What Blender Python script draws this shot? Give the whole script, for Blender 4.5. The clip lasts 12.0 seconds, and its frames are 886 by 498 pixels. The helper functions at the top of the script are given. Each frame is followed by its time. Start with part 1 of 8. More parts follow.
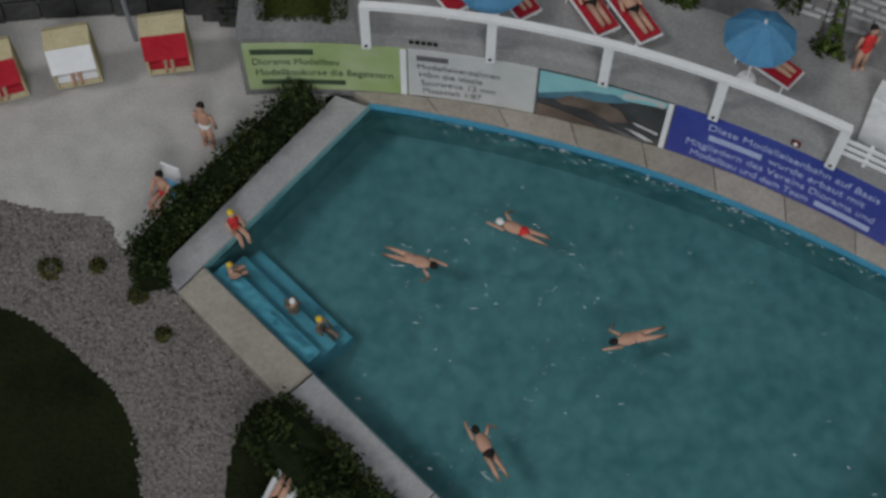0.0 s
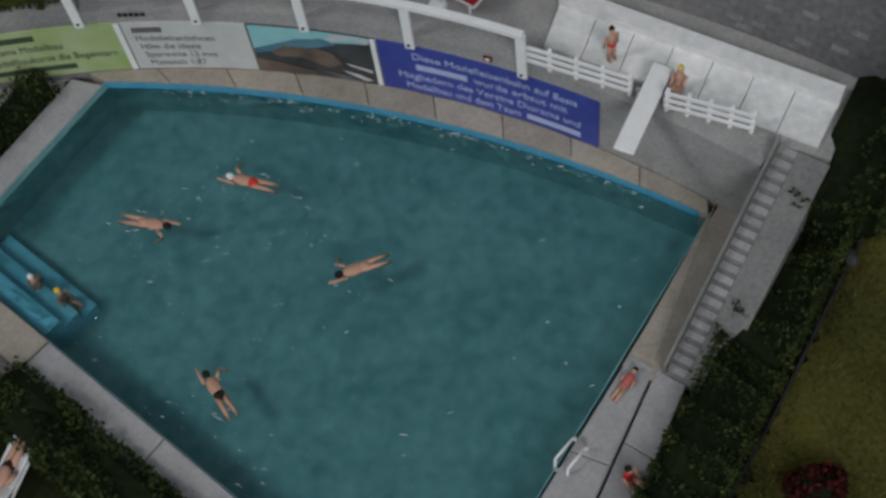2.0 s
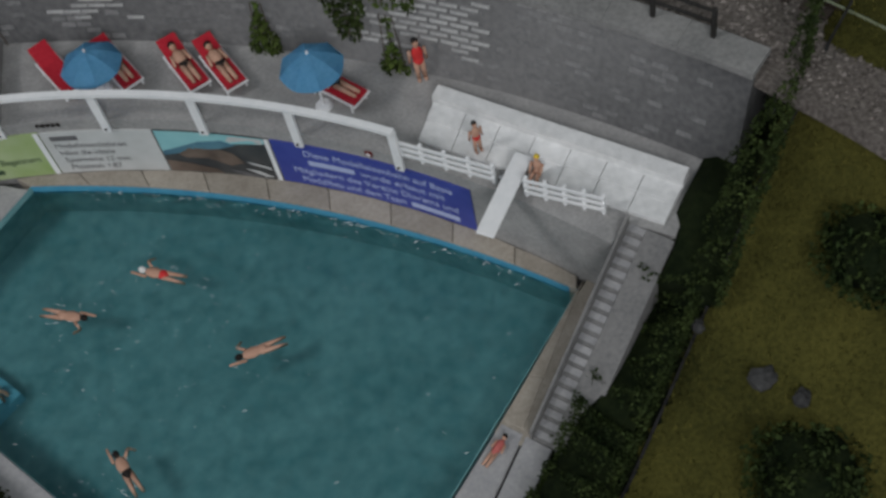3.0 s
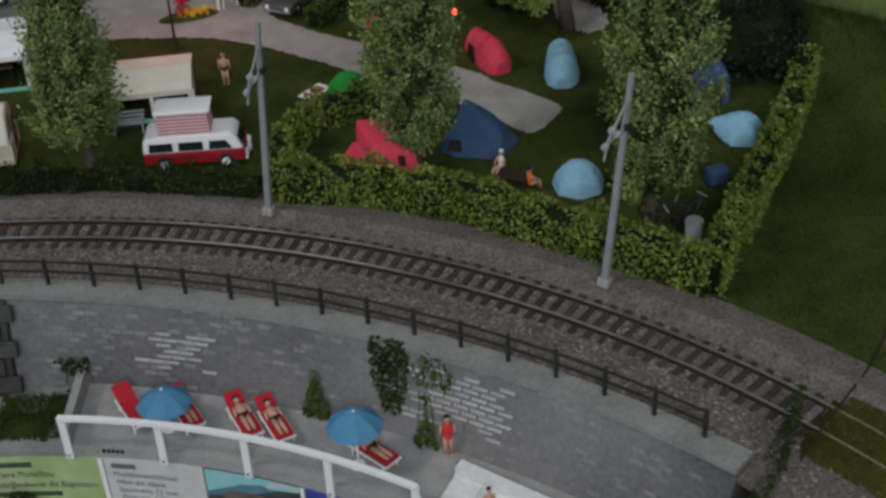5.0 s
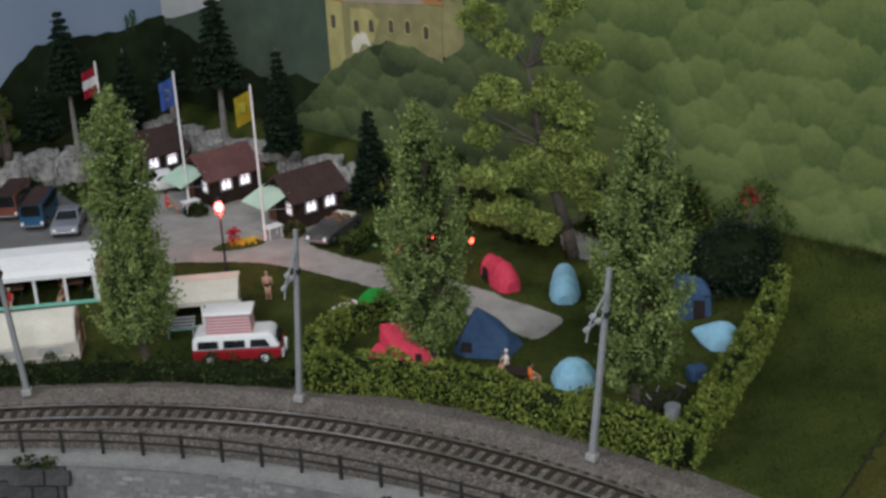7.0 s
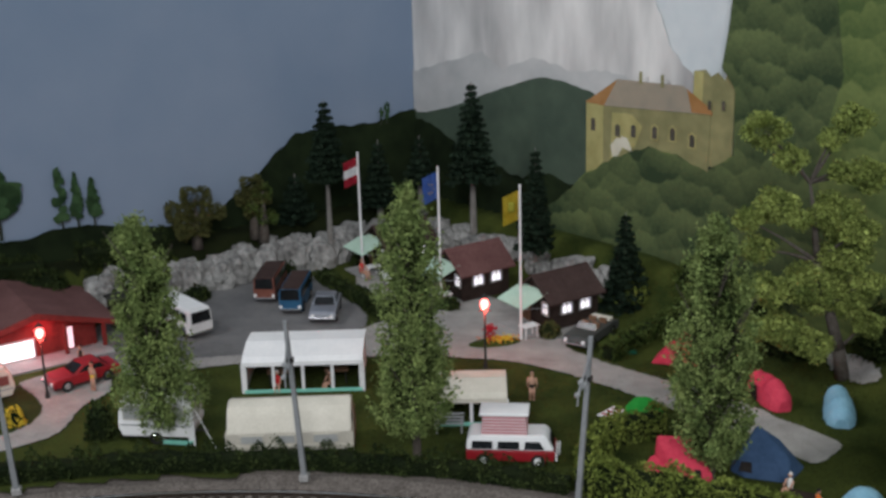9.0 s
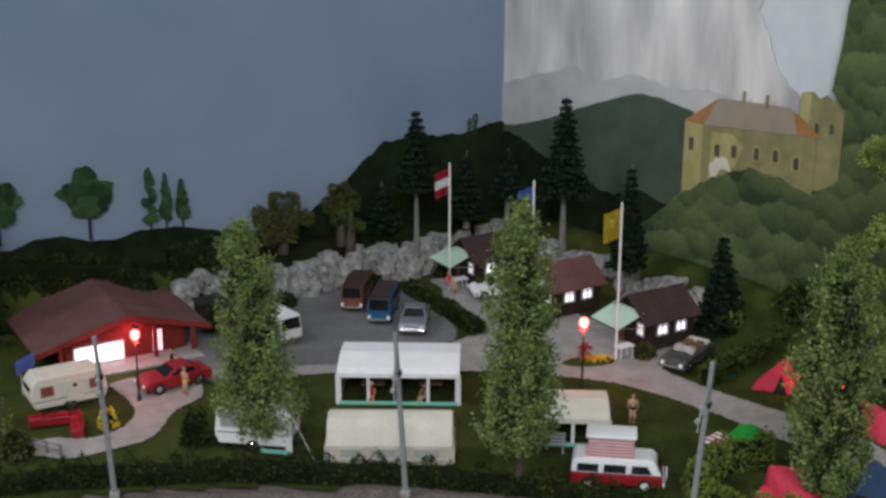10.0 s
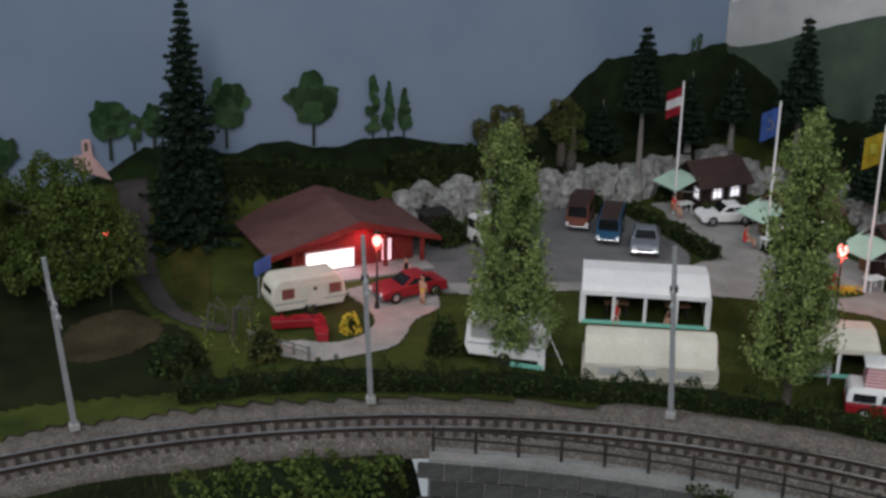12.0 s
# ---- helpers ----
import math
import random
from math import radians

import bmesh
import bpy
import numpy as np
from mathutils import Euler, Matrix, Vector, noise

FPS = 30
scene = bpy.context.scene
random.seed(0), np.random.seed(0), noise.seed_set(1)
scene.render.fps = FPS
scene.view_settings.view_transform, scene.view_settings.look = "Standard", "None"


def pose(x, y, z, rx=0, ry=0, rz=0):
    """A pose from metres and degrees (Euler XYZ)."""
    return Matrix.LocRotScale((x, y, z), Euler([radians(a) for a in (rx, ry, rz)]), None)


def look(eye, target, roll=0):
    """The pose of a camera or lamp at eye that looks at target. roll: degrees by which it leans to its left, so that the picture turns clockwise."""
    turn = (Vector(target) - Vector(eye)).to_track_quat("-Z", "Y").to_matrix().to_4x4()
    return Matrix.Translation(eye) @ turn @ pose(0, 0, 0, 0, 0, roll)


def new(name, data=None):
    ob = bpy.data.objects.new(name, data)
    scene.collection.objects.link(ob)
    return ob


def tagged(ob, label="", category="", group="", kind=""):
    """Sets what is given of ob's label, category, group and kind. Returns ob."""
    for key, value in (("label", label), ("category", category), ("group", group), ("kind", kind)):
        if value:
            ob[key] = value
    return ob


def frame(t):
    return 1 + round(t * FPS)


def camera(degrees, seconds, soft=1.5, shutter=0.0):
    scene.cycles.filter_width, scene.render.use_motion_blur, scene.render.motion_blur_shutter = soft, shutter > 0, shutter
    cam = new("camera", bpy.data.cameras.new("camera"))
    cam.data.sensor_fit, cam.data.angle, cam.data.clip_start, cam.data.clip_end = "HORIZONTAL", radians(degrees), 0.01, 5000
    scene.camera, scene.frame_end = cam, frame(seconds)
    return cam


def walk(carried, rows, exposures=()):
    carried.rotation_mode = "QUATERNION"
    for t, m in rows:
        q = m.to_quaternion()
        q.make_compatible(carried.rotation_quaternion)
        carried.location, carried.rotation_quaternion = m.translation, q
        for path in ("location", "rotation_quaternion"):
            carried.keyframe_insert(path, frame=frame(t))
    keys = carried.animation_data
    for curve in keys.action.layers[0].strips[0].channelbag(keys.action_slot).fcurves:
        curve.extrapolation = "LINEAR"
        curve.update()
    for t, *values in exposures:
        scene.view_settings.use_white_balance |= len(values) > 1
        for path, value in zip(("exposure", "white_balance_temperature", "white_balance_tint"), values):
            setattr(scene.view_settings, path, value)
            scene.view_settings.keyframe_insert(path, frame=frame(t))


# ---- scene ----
cam = camera(36.90, 12.0, soft=3.0)
PATH = [
    (0, (0.00038, 0.00066, 0.32565), (0.00298, 0.14404, 0.06215), 0.58),
    (0.5, (0.01334, -0.00355, 0.32489), (0.01147, 0.14042, 0.06170), -2.88),
    (1, (0.03359, -0.01008, 0.32430), (0.03364, 0.13409, 0.06121), -3.65),
    (1.5, (0.05847, -0.02048, 0.31964), (0.05478, 0.12779, 0.05887), -7.04),
    (2, (0.08836, -0.02974, 0.31932), (0.08037, 0.11898, 0.05890), -10.58),
    (2.5, (0.11561, -0.03934, 0.32539), (0.10488, 0.10939, 0.06507), -13.94),
    (3, (0.13098, -0.04752, 0.34209), (0.11877, 0.11557, 0.09059), -13.75),
    (3.2, (0.13361, -0.05441, 0.34628), (0.11985, 0.11780, 0.10101), -13.52),
    (4.8, (0.12636, -0.11421, 0.34702), (0.12294, 0.12558, 0.16679), -3.22),
    (5, (0.12569, -0.12221, 0.34804), (0.12100, 0.12555, 0.17895), -3.04),
    (5.5, (0.12687, -0.14442, 0.34325), (0.10039, 0.11741, 0.19922), -4.10),
    (6, (0.14492, -0.17394, 0.34149), (0.12463, 0.09588, 0.21192), -4.42),
    (6.5, (0.15170, -0.19902, 0.34592), (0.14571, 0.07684, 0.22815), -3.31),
    (7, (0.14086, -0.20534, 0.34811), (0.12827, 0.07282, 0.23646), -2.87),
    (7.2, (0.13339, -0.20773, 0.35085), (0.11787, 0.07159, 0.24249), -2.45),
    (8.8, (0.08688, -0.20646, 0.35723), (0.04251, 0.07507, 0.26359), -1.81),
    (9, (0.07974, -0.20680, 0.35673), (0.03261, 0.07503, 0.26535), -1.60),
    (9.5, (0.06248, -0.20519, 0.35447), (0.01051, 0.07639, 0.26498), -0.82),
    (10, (0.04215, -0.20154, 0.35526), (-0.01276, 0.07966, 0.26632), 0.06),
    (10.5, (0.02434, -0.19815, 0.34802), (-0.03412, 0.08075, 0.25423), 0.90),
    (11, (0.00196, -0.19926, 0.34318), (-0.06109, 0.07741, 0.24582), 0.67),
    (11.5, (-0.01691, -0.20049, 0.33906), (-0.08843, 0.07354, 0.24010), 1.24),
    (12, (-0.03339, -0.20013, 0.33324), (-0.11096, 0.07115, 0.23130), 1.09),
]
EXPOSURES = [(0.0, -0.55), (3.0, -0.47), (5.0, -0.33), (5.7, -0.11), (6.7, 0.17), (8.0, 0.10), (10.5, 0.0), (12.0, -0.09)]
walk(cam, [(t, look(e, g, r)) for t, e, g, r in PATH], exposures=EXPOSURES)

# ---------------------------------------------------------------- light
world = bpy.data.worlds.new("hall")
scene.world = world
world.use_nodes = True
wbg = world.node_tree.nodes["Background"]
wbg.inputs["Color"].default_value = (0.82, 0.92, 1.0, 1)
wbg.inputs["Strength"].default_value = 0.37


def area_lamp(name, eye, target, size, power, colour):
    data = bpy.data.lights.new(name, "AREA")
    data.shape, data.size, data.energy, data.color = "DISK", size, power, colour
    ob = new(name, data)
    ob.matrix_world = look(eye, target)
    return ob


def point_lamp(name, x, y, z, power, colour, radius=0.004):
    data = bpy.data.lights.new(name, "POINT")
    data.energy, data.color, data.shadow_soft_size = power, colour, radius
    ob = new(name, data)
    ob.location = (x * U, y * U, z * U)
    return ob


# everything below is written in centimetres of the model and scaled here
U = 0.01
area_lamp("hall_lamp", (-1.5, -0.2, 1.85), (-0.02, 0.3, 0.0), 0.5, 17.0, (0.98, 0.97, 0.97))
# unseen low frontal fill, added to brighten the faces turned towards the viewpoint
area_lamp("front_fill_lamp", (0.3, -1.6, 1.4), (-0.05, 0.6, 0.1), 1.0, 29.0, (0.98, 0.98, 1.0))

# ---------------------------------------------------------------- materials
MATS = {}


def mat(name, col, col2=None, rough=0.75, metal=0.0, scale=600, scale2=90, bump=0.25, spec=0.1, vary=0.0, emit=0.0,
        island=0.0, gain=0.5, stretch=None):
    """A surface with grain at two scales. vary: change from piece to piece; island: from clump to clump."""
    if name in MATS:
        return MATS[name]
    m = bpy.data.materials.new(name)
    m.use_nodes = True
    nt = m.node_tree
    bs = nt.nodes["Principled BSDF"]
    if col2 is None:
        col2 = tuple(min(1.0, c * 1.35 + 0.01) for c in col)
        col = tuple(c * 0.72 for c in col)
    tc = nt.nodes.new("ShaderNodeTexCoord")
    n1 = nt.nodes.new("ShaderNodeTexNoise")
    n1.inputs["Scale"].default_value, n1.inputs["Detail"].default_value = scale, 5
    n2 = nt.nodes.new("ShaderNodeTexNoise")
    n2.inputs["Scale"].default_value, n2.inputs["Detail"].default_value = scale2, 3
    src = tc.outputs["Object"]
    if stretch:
        mp = nt.nodes.new("ShaderNodeMapping")
        mp.inputs["Rotation"].default_value, mp.inputs["Scale"].default_value = (0, 0.35, 0), stretch
        nt.links.new(src, mp.inputs["Vector"])
        src = mp.outputs["Vector"]
    nt.links.new(src, n1.inputs["Vector"])
    nt.links.new(src, n2.inputs["Vector"])
    mx = nt.nodes.new("ShaderNodeMix")
    mx.inputs[0].default_value = gain
    nt.links.new(n1.outputs["Fac"], mx.inputs[2])
    nt.links.new(n2.outputs["Fac"], mx.inputs[3])
    rp = nt.nodes.new("ShaderNodeValToRGB")
    rp.color_ramp.elements[0].position, rp.color_ramp.elements[1].position = 0.34, 0.66
    rp.color_ramp.elements[0].color, rp.color_ramp.elements[1].color = (*col, 1), (*col2, 1)
    nt.links.new(mx.outputs[0], rp.inputs["Fac"])
    out = rp.outputs["Color"]
    for amount, node, sock in ((vary, "ShaderNodeObjectInfo", "Random"), (island, "ShaderNodeNewGeometry", "Random Per Island")):
        if amount:
            oi = nt.nodes.new(node)
            mr = nt.nodes.new("ShaderNodeMapRange")
            mr.inputs["To Min"].default_value, mr.inputs["To Max"].default_value = 1 - amount, 1 + amount
            nt.links.new(oi.outputs[sock], mr.inputs["Value"])
            mu = nt.nodes.new("ShaderNodeMix")
            mu.data_type, mu.blend_type = "RGBA", "MULTIPLY"
            mu.inputs[0].default_value = 1.0
            nt.links.new(out, mu.inputs[6])
            nt.links.new(mr.outputs["Result"], mu.inputs[7])
            out = mu.outputs[2]
    nt.links.new(out, bs.inputs["Base Color"])
    bs.inputs["Roughness"].default_value, bs.inputs["Metallic"].default_value = rough, metal
    bs.inputs["Specular IOR Level"].default_value = max(spec, 0.4) if rough < 0.5 else spec
    if bump:
        bp = nt.nodes.new("ShaderNodeBump")
        bp.inputs["Strength"].default_value, bp.inputs["Distance"].default_value = bump, 0.0006
        nt.links.new(n1.outputs["Fac"], bp.inputs["Height"])
        nt.links.new(bp.outputs["Normal"], bs.inputs["Normal"])
    if emit:
        bs.inputs["Emission Color"].default_value, bs.inputs["Emission Strength"].default_value = (*col2, 1), emit
    MATS[name] = m
    return m


def water_mat():
    m = bpy.data.materials.new("water")
    m.use_nodes = True
    nt = m.node_tree
    nt.nodes.clear()
    o = nt.nodes.new("ShaderNodeOutputMaterial")
    tr = nt.nodes.new("ShaderNodeBsdfTransparent")
    tr.inputs["Color"].default_value = (0.80, 0.93, 0.94, 1)
    gl = nt.nodes.new("ShaderNodeBsdfGlossy")
    gl.inputs["Roughness"].default_value = 0.06
    fr = nt.nodes.new("ShaderNodeFresnel")
    fr.inputs["IOR"].default_value = 1.33
    mx = nt.nodes.new("ShaderNodeMixShader")
    tc = nt.nodes.new("ShaderNodeTexCoord")
    n1 = nt.nodes.new("ShaderNodeTexNoise")
    n1.inputs["Scale"].default_value, n1.inputs["Detail"].default_value = 190, 3
    n1.inputs["Distortion"].default_value = 0.6
    bp = nt.nodes.new("ShaderNodeBump")
    bp.inputs["Strength"].default_value, bp.inputs["Distance"].default_value = 0.9, 0.0015
    nt.links.new(tc.outputs["Object"], n1.inputs["Vector"])
    nt.links.new(n1.outputs["Fac"], bp.inputs["Height"])
    nt.links.new(bp.outputs["Normal"], gl.inputs["Normal"])
    nt.links.new(bp.outputs["Normal"], fr.inputs["Normal"])
    nt.links.new(fr.outputs["Fac"], mx.inputs["Fac"])
    nt.links.new(tr.outputs["BSDF"], mx.inputs[1])
    nt.links.new(gl.outputs["BSDF"], mx.inputs[2])
    nt.links.new(mx.outputs["Shader"], o.inputs["Surface"])
    return m


M_WATER = water_mat()
# strong mottling: the water's ripple lights are put into the floor colour
M_POOL = mat("pool_floor", (0.096, 0.245, 0.262), (0.190, 0.368, 0.380), rough=0.6, scale=230, scale2=48, bump=0.1, gain=0.45)
M_POOLBLUE = mat("pool_blue_paint", (0.055, 0.25, 0.40), (0.09, 0.33, 0.47), rough=0.5, scale=700, scale2=120, bump=0.1)
M_STEP = mat("pool_step_paint", (0.12, 0.36, 0.47), (0.17, 0.45, 0.55), rough=0.5, scale=700, scale2=120, bump=0.08)
M_CONC = mat("concrete", (0.235, 0.233, 0.230), (0.36, 0.353, 0.345), rough=0.9, scale=900, scale2=110, bump=0.3)
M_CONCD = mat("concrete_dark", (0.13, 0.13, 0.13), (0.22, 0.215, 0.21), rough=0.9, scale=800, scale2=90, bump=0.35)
M_BOARD = mat("worn_white_boards", (0.58, 0.585, 0.58), (0.80, 0.80, 0.795), rough=0.75, scale=420, scale2=55, bump=0.15, vary=0.06)
M_CONCL = mat("concrete_pale", (0.17, 0.17, 0.167), (0.27, 0.266, 0.26), rough=0.9, scale=800, scale2=100, bump=0.25)
M_SLAB = mat("beige_slab", (0.27, 0.24, 0.20), (0.38, 0.345, 0.295), rough=0.9, scale=900, scale2=130, bump=0.3, vary=0.1)
M_SLABG = mat("grey_slab", (0.26, 0.26, 0.27), (0.36, 0.355, 0.355), rough=0.9, scale=900, scale2=120, bump=0.3, vary=0.08)
M_SAND = mat("sand", (0.36, 0.345, 0.33), (0.50, 0.485, 0.465), rough=0.95, scale=1500, scale2=120, bump=0.5)
M_GRAVEL = mat("gravel", (0.10, 0.088, 0.080), (0.23, 0.21, 0.195), rough=0.95, scale=900, scale2=70, bump=1.0, gain=0.25)
M_STONES = mat("gravel_stones", (0.12, 0.108, 0.10), (0.23, 0.213, 0.20), rough=0.95, scale=700, bump=0.3, island=0.4)
M_GRASS = mat("grass_mat", (0.016, 0.027, 0.006), (0.062, 0.075, 0.016), rough=0.95, scale=900, scale2=40, bump=1.0, gain=0.6)
M_GRASSD = mat("grass_dark", (0.005, 0.008, 0.003), (0.017, 0.022, 0.007), rough=0.95, scale=900, scale2=40, bump=1.0, gain=0.6)
M_GRASSY = mat("grass_yellow", (0.022, 0.024, 0.006), (0.082, 0.076, 0.018), rough=0.95, scale=800, scale2=30, bump=1.0, gain=0.6)
M_BLADE = mat("grass_fibre", (0.018, 0.030, 0.007), (0.064, 0.080, 0.019), rough=0.9, bump=0, island=0.5)
M_BLADEY = mat("grass_fibre_dry", (0.036, 0.036, 0.009), (0.120, 0.108, 0.026), rough=0.9, bump=0, island=0.5)
M_LEAF = mat("leaf_green", (0.026, 0.048, 0.010), (0.088, 0.115, 0.030), rough=0.65, scale=120, bump=0, island=0.5, spec=0.08)
M_LEAFP = mat("leaf_poplar", (0.078, 0.122, 0.036), (0.226, 0.282, 0.096), rough=0.6, scale=120, bump=0, island=0.5, spec=0.08)
M_LEAFY = mat("leaf_yellowgreen", (0.060, 0.086, 0.016), (0.19, 0.230, 0.050), rough=0.6, scale=120, bump=0, island=0.5, spec=0.08)
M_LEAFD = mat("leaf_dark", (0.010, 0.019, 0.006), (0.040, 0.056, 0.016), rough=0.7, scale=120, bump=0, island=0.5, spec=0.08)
M_LEAFB = mat("leaf_olive", (0.038, 0.043, 0.014), (0.088, 0.088, 0.030), rough=0.7, scale=120, bump=0, island=0.5, spec=0.08)
M_NEEDLE = mat("needles", (0.006, 0.013, 0.008), (0.020, 0.034, 0.020), rough=0.8, scale=120, bump=0, island=0.5, spec=0.08)
M_LEAFR = mat("leaf_red", (0.11, 0.012, 0.012), (0.24, 0.03, 0.025), rough=0.7, scale=120, bump=0, island=0.5, spec=0.08)
M_ROADB = mat("brown_road", (0.038, 0.034, 0.032), (0.080, 0.071, 0.067), rough=0.95, scale=700, scale2=60, bump=0.5)
M_CARDARK = mat("car_dark_grey", (0.045, 0.048, 0.046), (0.085, 0.088, 0.084), rough=0.35, metal=0.2, scale=300, bump=0.0)
M_LEAFT = mat("leaf_big_tree", (0.090, 0.126, 0.032), (0.29, 0.345, 0.094), rough=0.7, scale=120, bump=0, island=0.5, spec=0.08)
M_EARTH = mat("bare_earth", (0.024, 0.020, 0.011), (0.062, 0.050, 0.027), rough=0.95, scale=500, scale2=45, bump=0.9, gain=0.6)
# near black: stands in for the deep shade between the leaves
M_CORE = mat("hedge_core_shade", (0.004, 0.008, 0.003), (0.014, 0.020, 0.007), rough=1.0, scale=500, bump=0.8)
M_BARK = mat("bark", (0.06, 0.05, 0.042), (0.13, 0.115, 0.10), rough=0.95, scale=700, scale2=150, bump=0.8)
M_BARKG = mat("bark_grey", (0.14, 0.13, 0.12), (0.25, 0.24, 0.225), rough=0.95, scale=700, scale2=150, bump=0.8)
M_ROCK = mat("rock", (0.10, 0.10, 0.098), (0.40, 0.395, 0.38), rough=0.9, scale=320, scale2=70, bump=1.0, vary=0.15)
M_BRICK = mat("wall_brick", (0.125, 0.125, 0.127), (0.245, 0.243, 0.242), rough=0.9, scale=700, scale2=60, bump=0.3, island=0.1, vary=0.1)
M_BRICKW = mat("wall_brick_white", (0.27, 0.27, 0.27), (0.43, 0.43, 0.42), rough=0.9, scale=700, scale2=60, bump=0.3, vary=0.12)
M_JOINT = mat("wall_render", (0.082, 0.082, 0.085), (0.205, 0.203, 0.202), rough=0.95, scale=500, scale2=14, bump=0.3, gain=0.7)
M_BLOCK = mat("stone_block", (0.034, 0.034, 0.034), (0.074, 0.074, 0.073), rough=0.95, scale=600, scale2=120, bump=0.6, vary=0.2)
M_BALLAST = mat("ballast_bed", (0.062, 0.053, 0.047), (0.175, 0.155, 0.141), rough=1.0, scale=800, scale2=130, bump=1.0, gain=0.3)
M_STONEB = mat("ballast_stones", (0.085, 0.073, 0.066), (0.225, 0.201, 0.185), rough=0.95, scale=600, bump=0.3, island=0.45)
M_SLEEPER = mat("sleeper_wood", (0.030, 0.024, 0.020), (0.065, 0.053, 0.045), rough=0.9, scale=900, scale2=200, bump=0.5, vary=0.25)
M_RAILSIDE = mat("rail_rust", (0.030, 0.022, 0.018), (0.060, 0.045, 0.036), rough=0.6, metal=0.4, scale=900, bump=0.2)
M_RAILTOP = mat("rail_bright", (0.80, 0.79, 0.77), (0.92, 0.91, 0.90), rough=0.4, metal=1.0, scale=900, bump=0.05)
M_DARKIRON = mat("dark_iron", (0.022, 0.021, 0.020), (0.05, 0.048, 0.046), rough=0.6, metal=0.2, scale=900, bump=0.2)
M_MAST = mat("mast_grey", (0.20, 0.21, 0.22), (0.29, 0.30, 0.31), rough=0.6, metal=0.1, scale=800, bump=0.1)
M_WHITE = mat("white_plastic", (0.70, 0.71, 0.72), (0.80, 0.80, 0.80), rough=0.55, scale=500, scale2=80, bump=0.05)
M_CREAM = mat("cream_canvas", (0.52, 0.495, 0.425), (0.64, 0.61, 0.535), rough=0.85, scale=900, scale2=100, bump=0.2)
M_CREAMD = mat("cream_lower", (0.42, 0.395, 0.335), (0.55, 0.52, 0.45), rough=0.8, scale=900, scale2=100, bump=0.15)
M_WINGREY = mat("grey_pane", (0.30, 0.31, 0.31), (0.40, 0.41, 0.40), rough=0.35, scale=300, bump=0.0)
M_GLASSD = mat("dark_window", (0.012, 0.014, 0.016), (0.03, 0.034, 0.038), rough=0.12, scale=200, bump=0.0, spec=0.6)
M_RED = mat("red_paint", (0.22, 0.008, 0.014), (0.31, 0.015, 0.022), rough=0.4, scale=300, bump=0.0)
M_REDCLOTH = mat("red_cloth", (0.34, 0.014, 0.026), (0.48, 0.030, 0.045), rough=0.8, scale=900, bump=0.2)
M_BLUECLOTH = mat("blue_cloth", (0.12, 0.36, 0.58), (0.18, 0.45, 0.68), rough=0.75, scale=900, scale2=150, bump=0.15)
M_TENTLB = mat("tent_light_blue", (0.20, 0.40, 0.54), (0.28, 0.50, 0.63), rough=0.7, scale=500, scale2=90, bump=0.2)
M_TENTNAVY = mat("tent_navy", (0.030, 0.062, 0.125), (0.052, 0.095, 0.18), rough=0.7, scale=500, scale2=90, bump=0.25)
M_TENTRED = mat("tent_red", (0.48, 0.035, 0.07), (0.62, 0.065, 0.105), rough=0.7, scale=500, scale2=90, bump=0.2)
M_TENTGREEN = mat("tent_green", (0.015, 0.22, 0.03), (0.03, 0.31, 0.05), rough=0.7, scale=500, scale2=90, bump=0.2)
M_SILVER = mat("silver_metal", (0.30, 0.32, 0.37), (0.40, 0.42, 0.47), rough=0.3, metal=0.6, scale=300, bump=0.0)
M_CHROME = mat("chrome", (0.6, 0.6, 0.62), (0.75, 0.75, 0.77), rough=0.2, metal=1.0, scale=300, bump=0.0)
M_TYRE = mat("tyre", (0.012, 0.012, 0.012), (0.03, 0.03, 0.03), rough=0.85, scale=700, bump=0.1)
M_ASPHALT = mat("asphalt", (0.12, 0.12, 0.124), (0.19, 0.187, 0.187), rough=0.95, scale=1200, scale2=70, bump=0.5)
M_PATH = mat("gravel_path", (0.23, 0.22, 0.21), (0.38, 0.367, 0.352), rough=0.95, scale=1100, scale2=80, bump=0.6)
M_WOODRED = mat("red_timber", (0.13, 0.020, 0.018), (0.21, 0.035, 0.03), rough=0.8, scale=500, scale2=120, bump=0.3)
M_ROOFRED = mat("roof_red_brown", (0.105, 0.05, 0.048), (0.165, 0.085, 0.08), rough=0.85, scale=700, scale2=60, bump=0.4)
M_ROOFBR = mat("roof_brown", (0.040, 0.026, 0.024), (0.070, 0.046, 0.042), rough=0.85, scale=700, scale2=90, bump=0.4)
M_WOODBR = mat("dark_timber", (0.020, 0.014, 0.012), (0.045, 0.032, 0.027), rough=0.85, scale=600, scale2=120, bump=0.3)
M_MINT = mat("mint_awning", (0.36, 0.52, 0.42), (0.46, 0.62, 0.51), rough=0.75, scale=500, bump=0.1)
M_TEAL = mat("mint_trim", (0.18, 0.52, 0.42), (0.26, 0.62, 0.52), rough=0.7, scale=500, bump=0.1)
M_SKIN = mat("figure_skin_paint", (0.40, 0.225, 0.155), (0.54, 0.335, 0.25), rough=0.6, scale=500, bump=0.1)
M_HAIR = mat("figure_dark_paint", (0.012, 0.010, 0.010), (0.03, 0.025, 0.022), rough=0.7, scale=500, bump=0.1)
M_YELLOW = mat("yellow_paint", (0.58, 0.40, 0.03), (0.72, 0.52, 0.06), rough=0.6, scale=500, bump=0.1)
M_ORANGE = mat("orange_paint", (0.62, 0.13, 0.03), (0.75, 0.20, 0.05), rough=0.6, scale=500, bump=0.1)
